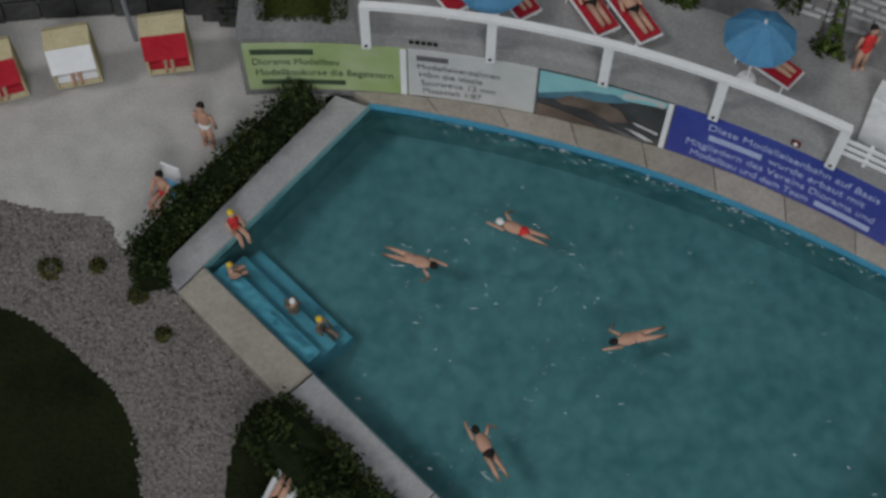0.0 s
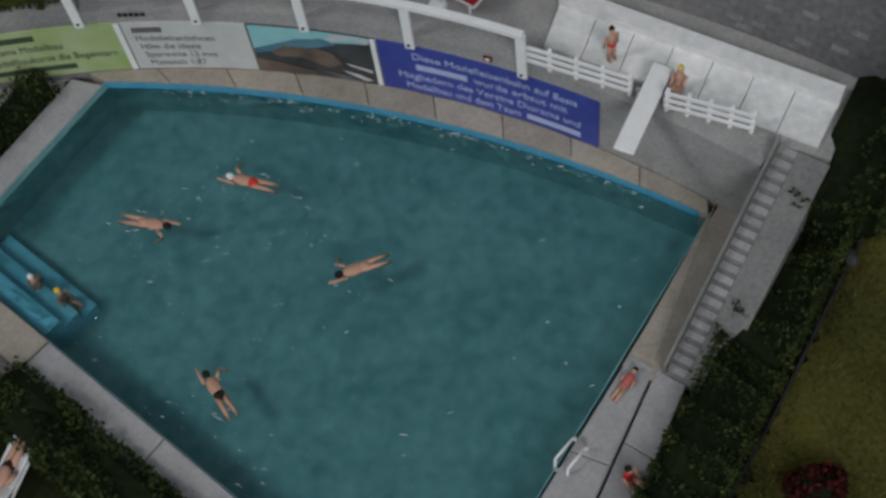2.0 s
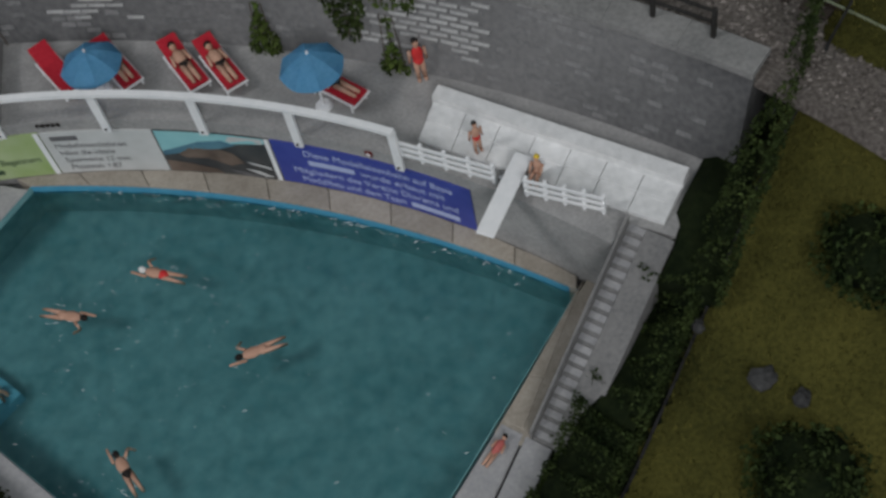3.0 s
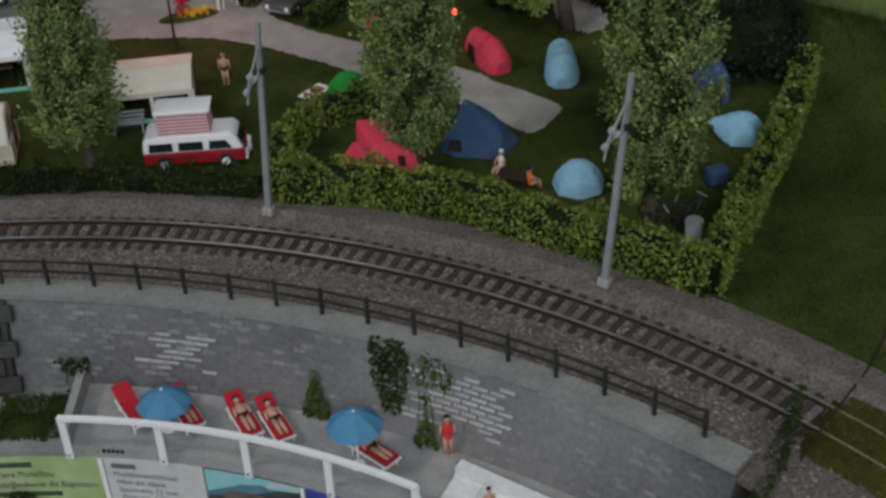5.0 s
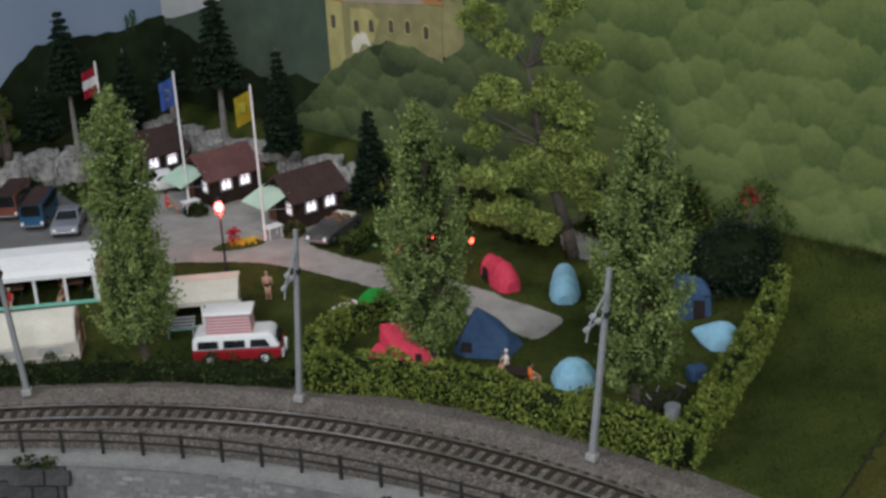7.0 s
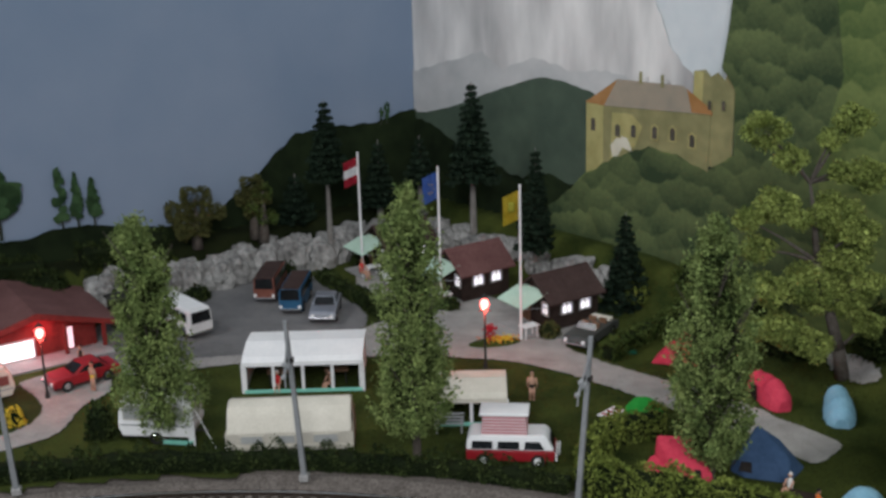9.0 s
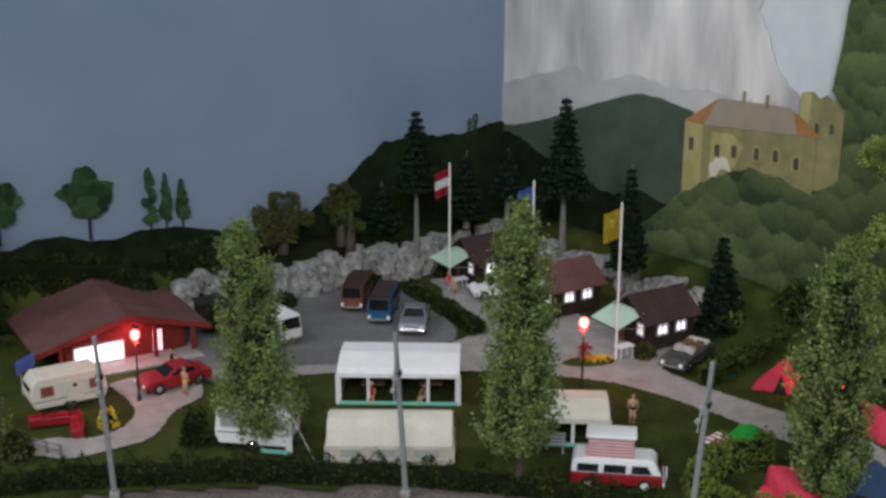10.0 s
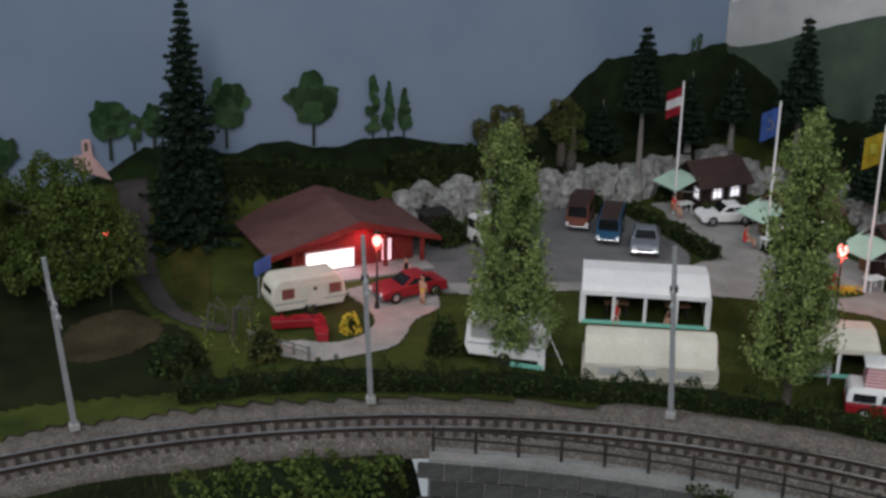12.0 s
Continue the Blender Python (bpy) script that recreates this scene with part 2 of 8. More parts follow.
M_GREY = mat("grey_plastic", (0.24, 0.25, 0.26), (0.33, 0.34, 0.35), rough=0.6, scale=500, bump=0.1)
M_BUSBLUE = mat("bus_blue", (0.016, 0.070, 0.145), (0.028, 0.105, 0.20), rough=0.35, scale=300, bump=0.0)
M_BUSRED = mat("bus_red_brown", (0.13, 0.045, 0.032), (0.20, 0.072, 0.050), rough=0.4, scale=300, bump=0.0)
M_BROWN = mat("brown_wood", (0.13, 0.075, 0.045), (0.20, 0.12, 0.075), rough=0.8, scale=600, bump=0.2)
M_LIT = mat("lit_window", (0.95, 0.93, 1.0), (1.0, 0.96, 1.0), rough=0.4, bump=0, emit=1.1)
M_LITCURT = mat("lit_curtain", (0.72, 0.66, 0.92), (0.80, 0.74, 1.0), rough=0.6, bump=0, emit=0.42)
M_LITPANEL = mat("lit_panel", (1.0, 0.95, 0.97), (1.0, 0.97, 0.98), rough=0.4, bump=0, emit=2.6)
M_GLOBE = mat("lamp_globe", (1.0, 0.13, 0.12), (1.0, 0.18, 0.16), rough=0.3, bump=0, emit=5.5)
M_REDLED = mat("red_light", (1.0, 0.05, 0.03), (1.0, 0.10, 0.06), rough=0.3, bump=0, emit=5.0)


# ---------------------------------------------------------------- building helpers
def part(name, bm, material, parent=None, label="", smooth=False):
    """Links a bmesh, written in centimetres, as one mesh object."""
    bmesh.ops.recalc_face_normals(bm, faces=bm.faces)
    bmesh.ops.scale(bm, vec=(U, U, U), verts=bm.verts)
    me = bpy.data.meshes.new(name)
    bm.to_mesh(me)
    bm.free()
    for one in material if isinstance(material, (list, tuple)) else (material,):
        me.materials.append(one)
    if smooth:
        me.polygons.foreach_set("use_smooth", [True] * len(me.polygons))
    ob = new(name, me)
    if parent:
        ob.parent = parent
    if label:
        ob["label"] = label
    return ob


def cloud(name, verts, faces, material, parent=None, label=""):
    """Links many small loose pieces, given as arrays in centimetres, as one mesh object."""
    me = bpy.data.meshes.new(name)
    me.from_pydata((np.asarray(verts) * U).tolist(), [], np.asarray(faces).tolist())
    me.materials.append(material)
    ob = new(name, me)
    if parent:
        ob.parent = parent
    if label:
        ob["label"] = label
    return ob


def thing(name, x, y, z, turn=0.0, label="", category="", group="", tilt=0.0):
    ob = new(name)
    ob.empty_display_size = 0.005
    ob.matrix_world = pose(x * U, y * U, z * U, tilt, 0, turn)
    return tagged(ob, label, category, group)


def fresh():
    return bmesh.new()


def box(bm, c, s, turn=0.0, bev=0.0, mi=0, m=None):
    """A box with centre c and sizes s."""
    r = bmesh.ops.create_cube(bm, size=1.0)
    vs = r["verts"]
    bmesh.ops.scale(bm, vec=s, verts=vs)
    fs = list({f for v in vs for f in v.link_faces})
    if bev:
        es = list({e for v in vs for e in v.link_edges})
        q = bmesh.ops.bevel(bm, geom=es, offset=bev, segments=2, affect="EDGES", profile=0.5)
        vs = list({v for f in q["faces"] for v in f.verts} | {v for v in vs if v.is_valid})
        fs = list({f for v in vs for f in v.link_faces})
    mm = Matrix.Translation(c) @ Matrix.Rotation(radians(turn), 4, "Z")
    bmesh.ops.transform(bm, matrix=(m @ mm) if m else mm, verts=vs)
    for f in fs:
        f.material_index = mi
    return vs


def rod(bm, a, b, r0, r1=None, n=8, mi=0, caps=True):
    """A tapered round bar from a to b."""
    a, b = Vector(a), Vector(b)
    r1 = r0 if r1 is None else r1
    d = b - a
    q = bmesh.ops.create_cone(bm, cap_ends=caps, segments=n, radius1=r0, radius2=max(r1, 1e-4), depth=d.length)
    mm = Matrix.Translation((a + b) / 2) @ d.to_track_quat("Z", "Y").to_matrix().to_4x4()
    bmesh.ops.transform(bm, matrix=mm, verts=q["verts"])
    for f in {f for v in q["verts"] for f in v.link_faces}:
        f.material_index = mi
    return q["verts"]


def ball(bm, c, s, u=10, v=7, mi=0, rough=0.0):
    """An ellipsoid with half sizes s."""
    q = bmesh.ops.create_uvsphere(bm, u_segments=u, v_segments=v, radius=1.0)
    for w in q["verts"]:
        k = 1 + rough * noise.noise(Vector(w.co) * 2.3 + Vector(c))
        w.co = Vector((w.co.x * s[0] * k + c[0], w.co.y * s[1] * k + c[1], w.co.z * s[2] * k + c[2]))
    for f in {f for w in q["verts"] for f in w.link_faces}:
        f.material_index = mi
    return q["verts"]


def slab(bm, pts, z0, z1, mi=0):
    """A flat plate with the outline pts between two heights; z0 and z1 may be functions of x and y."""
    lo = [bm.verts.new((x, y, z0(x, y) if callable(z0) else z0)) for x, y in pts]
    hi = [bm.verts.new((x, y, z1(x, y) if callable(z1) else z1)) for x, y in pts]
    n = len(pts)
    fs = [bm.faces.new(hi), bm.faces.new(lo[::-1])]
    for i in range(n):
        j = (i + 1) % n
        fs.append(bm.faces.new((lo[i], lo[j], hi[j], hi[i])))
    for f in fs:
        f.material_index = mi
    return lo + hi


def extrude_profile(bm, prof, x0, x1, mi=0, taper=0.0):
    """A closed outline prof of (y, z) run along x from x0 to x1."""
    k = 1 - taper
    cy = sum(p[0] for p in prof) / len(prof)
    a = [bm.verts.new((x0, y, z)) for y, z in prof]
    b = [bm.verts.new((x1, cy + (y - cy) * k, z)) for y, z in prof]
    n = len(prof)
    fs = [bm.faces.new(a[::-1]), bm.faces.new(b)]
    for i in range(n):
        j = (i + 1) % n
        fs.append(bm.faces.new((a[i], a[j], b[j], b[i])))
    for f in fs:
        f.material_index = mi
    return a + b


def arc(cx, cy, r, deg):
    return cx + r * math.cos(radians(deg)), cy + r * math.sin(radians(deg))


def ring(bm, cx, cy, r0, r1, z0, z1, a0, a1, n, r0b=None, r1b=None, mi=0):
    """A curved wall between two radii and two heights. r0b, r1b: the radii at its foot."""
    r0b, r1b = r0 if r0b is None else r0b, r1 if r1b is None else r1b
    rows = []
    for i in range(n + 1):
        a = a0 + (a1 - a0) * i / n
        rows.append([bm.verts.new((*arc(cx, cy, r, a), z)) for r, z in ((r0b, z0), (r1b, z0), (r1, z1), (r0, z1))])
    fs = [bm.faces.new(rows[0]), bm.faces.new(rows[-1][::-1])]
    for p, q in zip(rows, rows[1:]):
        for k in range(4):
            fs.append(bm.faces.new((p[k], q[k], q[(k + 1) % 4], p[(k + 1) % 4])))
    for f in fs:
        f.material_index = mi


def smooth_line(pts, step=0.4, closed=False):
    """A rounded line through pts (Catmull-Rom)."""
    p = [Vector((*q, 0)) for q in pts]
    n = len(p)
    out = []
    for i in range(n if closed else n - 1):
        if closed:
            a, b, c, d = p[i - 1], p[i], p[(i + 1) % n], p[(i + 2) % n]
        else:
            a, b, c, d = p[max(i - 1, 0)], p[i], p[i + 1], p[min(i + 2, n - 1)]
        m = max(2, int((c - b).length / step))
        for k in range(m):
            t = k / m
            v = 0.5 * (2 * b + (c - a) * t + (2 * a - 5 * b + 4 * c - d) * t * t + (3 * b - a - 3 * c + d) * t ** 3)
            out.append((v.x, v.y))
    if not closed:
        out.append(tuple(pts[-1]))
    return out


def inside(x, y, poly):
    """Which of the points x, y lie in the outline poly."""
    r = np.zeros(np.shape(x), bool)
    n = len(poly)
    for i in range(n):
        (ax, ay), (bx, by) = poly[i], poly[i - 1]
        if ay != by:
            r ^= ((ay > y) != (by > y)) & (x < (bx - ax) * (y - ay) / (by - ay) + ax)
    return r


def sheet(name, poly, zf, step, material, keep=None, label="", parent=None, jag=0.0):
    """A piece of ground: a fine grid cut to the outline poly, at the heights zf(x, y)."""
    rng = np.random.default_rng(len(name))
    xs, ys = [p[0] for p in poly], [p[1] for p in poly]
    gx = np.arange(min(xs), max(xs) + step, step)
    gy = np.arange(min(ys), max(ys) + step, step)
    X, Y = np.meshgrid(gx, gy)
    X = X + rng.uniform(-0.3, 0.3, X.shape) * step * jag
    Y = Y + rng.uniform(-0.3, 0.3, Y.shape) * step * jag
    ok = inside(X, Y, poly)
    if keep is not None:
        ok &= keep(X, Y)
    Z = zf(X, Y)
    idx = np.arange(X.size).reshape(X.shape)
    q = ok[:-1, :-1] & ok[1:, :-1] & ok[:-1, 1:] & ok[1:, 1:]
    f = np.stack([idx[:-1, :-1][q], idx[:-1, 1:][q], idx[1:, 1:][q], idx[1:, :-1][q]], 1)
    used, inv = np.unique(f, return_inverse=True)
    v = np.stack([X.ravel(), Y.ravel(), Z.ravel()], 1)[used]
    ob = cloud(name, v, inv.reshape(-1, 4), material, parent, label)
    ob.data.polygons.foreach_set("use_smooth", [True] * len(ob.data.polygons))
    return ob


def leaf_quads(pts, size, rng, droop=0.0, up=0.0):
    """A small folded leaf at every point, turned at random. Gives vertices and faces."""
    pts = np.asarray(pts, float)
    n = len(pts)
    a = rng.normal(size=(n, 3))
    a[:, 2] -= droop
    a /= np.linalg.norm(a, axis=1)[:, None]
    b = rng.normal(size=(n, 3))
    b[:, 2] += up
    b -= (a * b).sum(1)[:, None] * a
    b /= np.linalg.norm(b, axis=1)[:, None]
    s = size * rng.uniform(0.6, 1.35, (n, 1))
    v = np.stack([pts - a * s, pts + b * s * 0.55, pts + a * s, pts - b * s * 0.55], 1).reshape(-1, 3)
    f = np.arange(4 * n).reshape(-1, 4)
    return v, f


def leaves(name, pts, size, material, parent=None, seed=1, droop=0.0, label="", up=0.0):
    v, f = leaf_quads(pts, size, np.random.default_rng(seed), droop, up)
    return cloud(name, v, f, material, parent, label)


def stones(name, pts, size, material, seed=1, parent=None, label="", flat=0.7):
    """Many loose stones, each a lopsided octahedron."""
    rng = np.random.default_rng(seed)
    pts = np.asarray(pts, float)
    n = len(pts)
    base = np.array([(1, 0, 0), (0, 1, 0), (-1, 0, 0), (0, -1, 0), (0, 0, 1), (0, 0, -1)], float)
    s = size * rng.uniform(0.5, 1.3, (n, 1, 1))
    v = base[None] * s * rng.uniform(0.6, 1.2, (n, 6, 1)) * np.array([1, 1, flat])
    t = rng.uniform(0, 6.28, n)
    c, d = np.cos(t)[:, None], np.sin(t)[:, None]
    w = np.stack([v[..., 0] * c - v[..., 1] * d, v[..., 0] * d + v[..., 1] * c, v[..., 2]], -1) + pts[:, None]
    tri = np.array([(0, 1, 4), (1, 2, 4), (2, 3, 4), (3, 0, 4), (1, 0, 5), (2, 1, 5), (3, 2, 5), (0, 3, 5)])
    f = (tri[None] + 6 * np.arange(n)[:, None, None]).reshape(-1, 3)
    return cloud(name, w.reshape(-1, 3), f, material, parent, label)


def blades(name, pts, height, material, seed=1, parent=None):
    """Short upright fibres, as static grass."""
    rng = np.random.default_rng(seed)
    pts = np.asarray(pts, float)
    n = len(pts)
    t = rng.uniform(0, 6.28, n)
    w = np.stack([np.cos(t), np.sin(t), 0 * t], 1) * 0.022
    h = height * rng.uniform(0.5, 1.3, (n, 1))
    tip = np.concatenate([rng.normal(0, 0.4, (n, 2)) * h, h], 1)
    v = np.stack([pts - w, pts + w, pts + tip], 1).reshape(-1, 3)
    return cloud(name, v, np.arange(3 * n).reshape(-1, 3), material, parent)

# ---------------------------------------------------------------- plan (centimetres)
TCX, TCY, TR = -6.0, -8.3, 40.45       # the track's curve
WCX, WCY, WR = -8.16, -15.59, 43.35    # the retaining wall's curve, at its top
FCX, FCY, FR = -4.14, -5.62, 28.69     # the terrace's front wall
PCX, PCY, PR = -8.23, -14.73, 37.82    # the pool's curved side
CAMP = 6.4                             # height of the camp ground
TERR = 3.0                             # height of the terrace
BX, BY = -10.0, 76.3                   # the corner of the painted walls
LDX, LDY, RDX, RDY = -0.745, -0.667, 0.782, -0.623


def sstep(a, b, x):
    t = np.clip((x - a) / (b - a), 0, 1)
    return t * t * (3 - 2 * t)


def wobble(x, y, k=0.35, a=0.06):
    return a * (np.sin(x * k * 3.1 + 1.3) * np.cos(y * k * 2.7) + np.sin(x * k * 1.3 + y * k * 1.9))


def camp_z(x, y):
    x, y = np.asarray(x, float), np.asarray(y, float)
    dl = (x - BX) * -LDY + (y - BY) * LDX
    dr = (x - BX) * RDY + (y - BY) * -RDX * 1.0
    rear = np.maximum(sstep(4.8, 2.2, dl), sstep(3.6, 1.6, dr) * sstep(16, 8, x)) * 2.6
    right = sstep(10, 0, dr) * sstep(17, 25, x) * 2.6
    left = sstep(-31, -37, x) * sstep(40, 47, y) * 1.2
    return CAMP + rear + right + left + wobble(x, y) * 0.5 * sstep(18, 24, np.abs(x))


def low_z(x, y):
    x, y = np.asarray(x, float), np.asarray(y, float)
    d = 38.6 - np.hypot(x - TCX, y - TCY)
    up = np.where(x < 0, 6.1 * sstep(16, 7, d), 6.3 * (1 - np.clip(d / 11.0, 0, 1)) ** 1.2)
    side = (x - 14.0) * 0.80 - (y - 10.0) * 0.60
    w = np.maximum(sstep(0.3, 2.2, side), sstep(-16.8, -18.5, x))
    return up * w - 0.05 + wobble(x, y, 0.5, 0.04) * w


LIP = [(-6.2, 17.15), (-3.1, 13.97), (6.5, 4.1), (15.2, 15.05)]
A0 = math.degrees(math.atan2(15.05 - PCY, 15.2 - PCX))
A1 = math.degrees(math.atan2(22.45 - PCY, -1.75 - PCX))
POOL = LIP + [arc(PCX, PCY, PR, A0 + (A1 - A0) * i / 40) for i in range(1, 41)]

# ---------------------------------------------------------------- ground
low = [(-46, -30), (46, -30), (46, 30), (-46, 30)]
grow = [(-6.9, 16.9), (-3.3, 13.3), (6.4, 3.2), (15.9, 15.3), (10, 19.5), (-2, 23.0)]
tagged(sheet("ground", low, low_z, 0.5, M_GRASSD, keep=lambda x, y: (np.hypot(x - TCX, y - TCY) < 38.75) & ~inside(x, y, grow),
             label="dark green flock grass on the low ground", jag=0.5), kind="structure")
camp_edge = [(BX, BY), (BX + LDX * 76, BY + LDY * 76), (-66, -12), (58, -12), (BX + RDX * 84, BY + RDY * 84)]
tagged(sheet("ground_camp", camp_edge, camp_z, 0.6, M_GRASS, keep=lambda x, y: np.hypot(x - TCX, y - TCY) > np.where(x < -10, 42.2, 42.7),
             label="green flock grass of the camp ground", jag=0.5), kind="structure")


def patch(name, pts, zf, material, label, lift=0.05, step=0.22):
    ob = sheet(name, smooth_line(pts, 0.3, True), lambda x, y: zf(x, y) + lift, step, material, label=label, jag=0.9)
    return tagged(ob, kind="structure")


patch("sand", [(-8.0, 17.9), (-9.2, 18.8), (-11.1, 19.1), (-14.5, 20.2), (-16.3, 21), (-16.3, 26.6), (-4.8, 27), (-3.1, 22.6)], low_z, M_SAND,
      "pale sand of the small beach", 0.06, 0.09)
patch("gravel_walk", [(-7.0, 17.2), (-8.3, 18.6), (-11, 19.6), (-16, 20.5), (-17, 17.5), (-11.6, 16.0), (-9.1, 14.2), (-8.0, 12.9), (-7.4, 10.5), (-7.6, 4),
                      (-5.6, 4), (-5.2, 10.9), (-4.6, 13.2), (-3.9, 13.4), (-6.7, 16.3)], low_z, M_GRAVEL, "grey-brown gravel path beside the pool", 0.03, 0.09)
patch("car_park", [(-20.5, 47.5), (-18, 46.3), (-15, 47.6), (-12.5, 49.2), (-9.4, 54.6), (-13.8, 61.8), (-17, 62.6), (-22, 58.6), (-26, 53), (-27.5, 50), (-24.5, 47.6),
                   (-23.5, 45.2), (-21.2, 44.6)], camp_z, M_ASPHALT, "grey asphalt of the car park")
patch("camp_road", [(-23.5, 45.3), (-20.5, 44.8), (-18, 46.0), (-14, 47.6), (-8, 48.9), (-3, 49.2), (1, 48.6), (5.5, 46.0), (10.2, 42.4), (13.5, 40.5), (14.2, 43.2), (10.2, 46.3),
                    (5.6, 49.3), (3.0, 52.0), (4.5, 55), (0.5, 57), (-4.0, 61.5), (-8, 66), (-11.5, 66), (-11.8, 61.5), (-8.2, 57), (-9.0, 54.2), (-12.8, 49.8), (-19, 47.5)], camp_z, M_PATH,
      "pale gravel road through the camp", 0.07, 0.13)
patch("entry_path", [(-21.4, 43.0), (-22.0, 40.6), (-21.9, 37.4), (-23.2, 35.6), (-25.2, 34.2), (-28, 34.6), (-27.2, 36.2), (-25.0, 36.6), (-24.0, 38.2), (-24.2, 40.0), (-25.4, 41.6),
                     (-27, 43.5), (-23.5, 46)], camp_z, M_PATH, "pale path beside the reception house", 0.09, 0.12)
patch("camp_gravel_pad", [(12.4, 43.3), (14.2, 43.0), (16.6, 41.0), (17.2, 39.9), (16.0, 38.0), (15.1, 38.2), (13.6, 40.3)], camp_z, M_PATH, "small gravel pad between the tents", 0.06, 0.1)
patch("camp_gravel_strip", [(18.0, 52.5), (19.4, 50.5), (20.3, 47.5), (18.8, 47.0), (17.5, 49.8)], camp_z, M_PATH, "short gravel strip under the big tree", 0.06)
patch("dry_slope", [(12.4, 4.0), (14.6, 8.2), (17.6, 12.2), (21.0, 16.6), (24, 20), (29, 20), (34, 12), (34, 0), (18, -4)], low_z, M_GRASSY, "yellowish dry grass on the slope", 0.05, 0.4)
patch("dry_meadow", [(25.9, 21.4), (30.4, 28.9), (34.5, 35.4), (37.2, 39.8), (48, 31), (50, 12), (36, 8), (31, 14)], camp_z, M_GRASSY, "dry brownish meadow beyond the joint", 0.05, 0.5)

patch("hill_road", [(-48.1, 55.7), (-45.6, 56.5), (-42.2, 50), (-40.1, 46.3), (-37.0, 41.5), (-33.8, 38), (-30.5, 36.6), (-31.5, 35.8), (-35, 37.3), (-38.5, 41), (-42.9, 46.7), (-45, 50)], camp_z,
      M_ROADB, "brown-grey road climbing past the spruce", 0.07)
patch("bare_earth", [(-38.5, 34), (-36.6, 30.4), (-34.2, 31.6), (-33.3, 34.5), (-34.6, 36.4), (-37.2, 36.9)], camp_z, M_EARTH, "bare brown earth on the bank", 0.06)
patch("dark_bank", [(-50, 44), (-42, 44.5), (-38.6, 40.6), (-35, 37.0), (-31.5, 35.2), (-28.6, 30.2), (-32.5, 27.4), (-38, 23.2), (-50, 12)], camp_z, M_GRASSD, "dark flock grass on the bank", 0.03, 0.4)
patch("dark_slope", [(-40, 49.2), (-36.5, 48), (-31, 53.5), (-25, 58.5), (-19, 62.8), (-14, 66.5), (-9.5, 70.5), (-9.8, 75.5), (-18, 68.6), (-30, 57.9)], camp_z, M_GRASSD, "dark wooded slope below the painted hills", 0.05, 0.4)
patch("dry_verge", [(-41.5, 49.5), (-39.5, 49.0), (-37.0, 46.5), (-34.4, 42.4), (-32.6, 38.2), (-33.6, 38.2), (-36.6, 41.6), (-39.6, 46.3)], camp_z, M_GRASSY, "yellowish grass verge beside the road", 0.06)

rng = np.random.default_rng(5)


def strew(n, x0, x1, y0, y1, zf, poly=None, off=0.0, keep=None):
    x, y = rng.uniform(x0, x1, n), rng.uniform(y0, y1, n)
    ok = np.ones(n, bool) if poly is None else inside(x, y, poly)
    if keep is not None:
        ok &= keep(x, y)
    x, y = x[ok], y[ok]
    return np.stack([x, y, zf(x, y) + off], 1)


gravel_area = [(-7.2, 17.0), (-8.3, 18.3), (-11, 19.2), (-16, 20.2), (-16, 17.5), (-11.6, 16.2), (-9.1, 14.4), (-8.0, 13.1), (-7.3, 10.5), (-7.4, 5), (-5.6, 5), (-5.4, 10.9),
               (-4.8, 13.2), (-4.0, 13.2), (-6.9, 16.2)]
tagged(stones("gravel_stones", strew(9000, -16, -3.9, 5, 19.5, low_z, gravel_area, 0.05), 0.055, M_STONES, 2, label="loose grey gravel on the path"), category="gravel", kind="stuff")
tagged(blades("grass_tufts", strew(26000, 20, 36, 20, 46, camp_z, None, 0.0, lambda x, y: np.hypot(x - TCX, y - TCY) > 43.2), 0.14, M_BLADE, 3), "short green grass fibres on the slope", "grass", kind="stuff")
tagged(blades("camp_grass_tufts", strew(34000, -20, 22, 33, 50, camp_z, None, 0.0, lambda x, y: np.hypot(x - TCX, y - TCY) > 43), 0.10, M_BLADE, 4), "short green grass fibres in the camp", "grass", kind="stuff")
tagged(blades("dry_grass_tufts", strew(26000, 13.5, 30, -2, 20, low_z, None, 0.0, lambda x, y: ((x - 13.6) * 0.79 - (y - 6.4) * 0.61 > 0)), 0.22, M_BLADEY, 6), "yellowish dry grass fibres on the slope", "grass", kind="stuff")
tagged(blades("left_grass_tufts", strew(16000, -44, -17, 15, 34, low_z, None, 0.0, lambda x, y: np.hypot(x - TCX, y - TCY) < 38), 0.16, M_BLADE, 7), "dark green grass fibres on the bank", "grass", kind="stuff")

# the narrow gap where two base boards of the layout meet
bm = fresh()
jl = [(37.0, 40.0), (34.2, 35.4), (25.7, 21.4), (22.4, 17.2), (20.4, 15.2), (17.4, 11.4), (15.4, 8.8), (13.5, 6.4), (11.0, 3.2)]
for (ax, ay), (bx, by) in zip(jl, jl[1:]):
    m = 14
    for k in range(m):
        p = [(ax + (bx - ax) * t, ay + (by - ay) * t) for t in (k / m, (k + 1) / m)]
        zz = [(float(camp_z(*q)) if math.hypot(q[0] - TCX, q[1] - TCY) > 38.5 else float(low_z(*q))) + 0.09 for q in p]
        vs = [bm.verts.new((q[0] + o, q[1], z)) for q, z in zip(p, zz) for o in (-0.05, 0.05)]
        bm.faces.new((vs[0], vs[1], vs[3], vs[2]))
tagged(part("trim_joint", bm, M_TYRE, label="dark narrow gap between two base boards"), kind="structure")

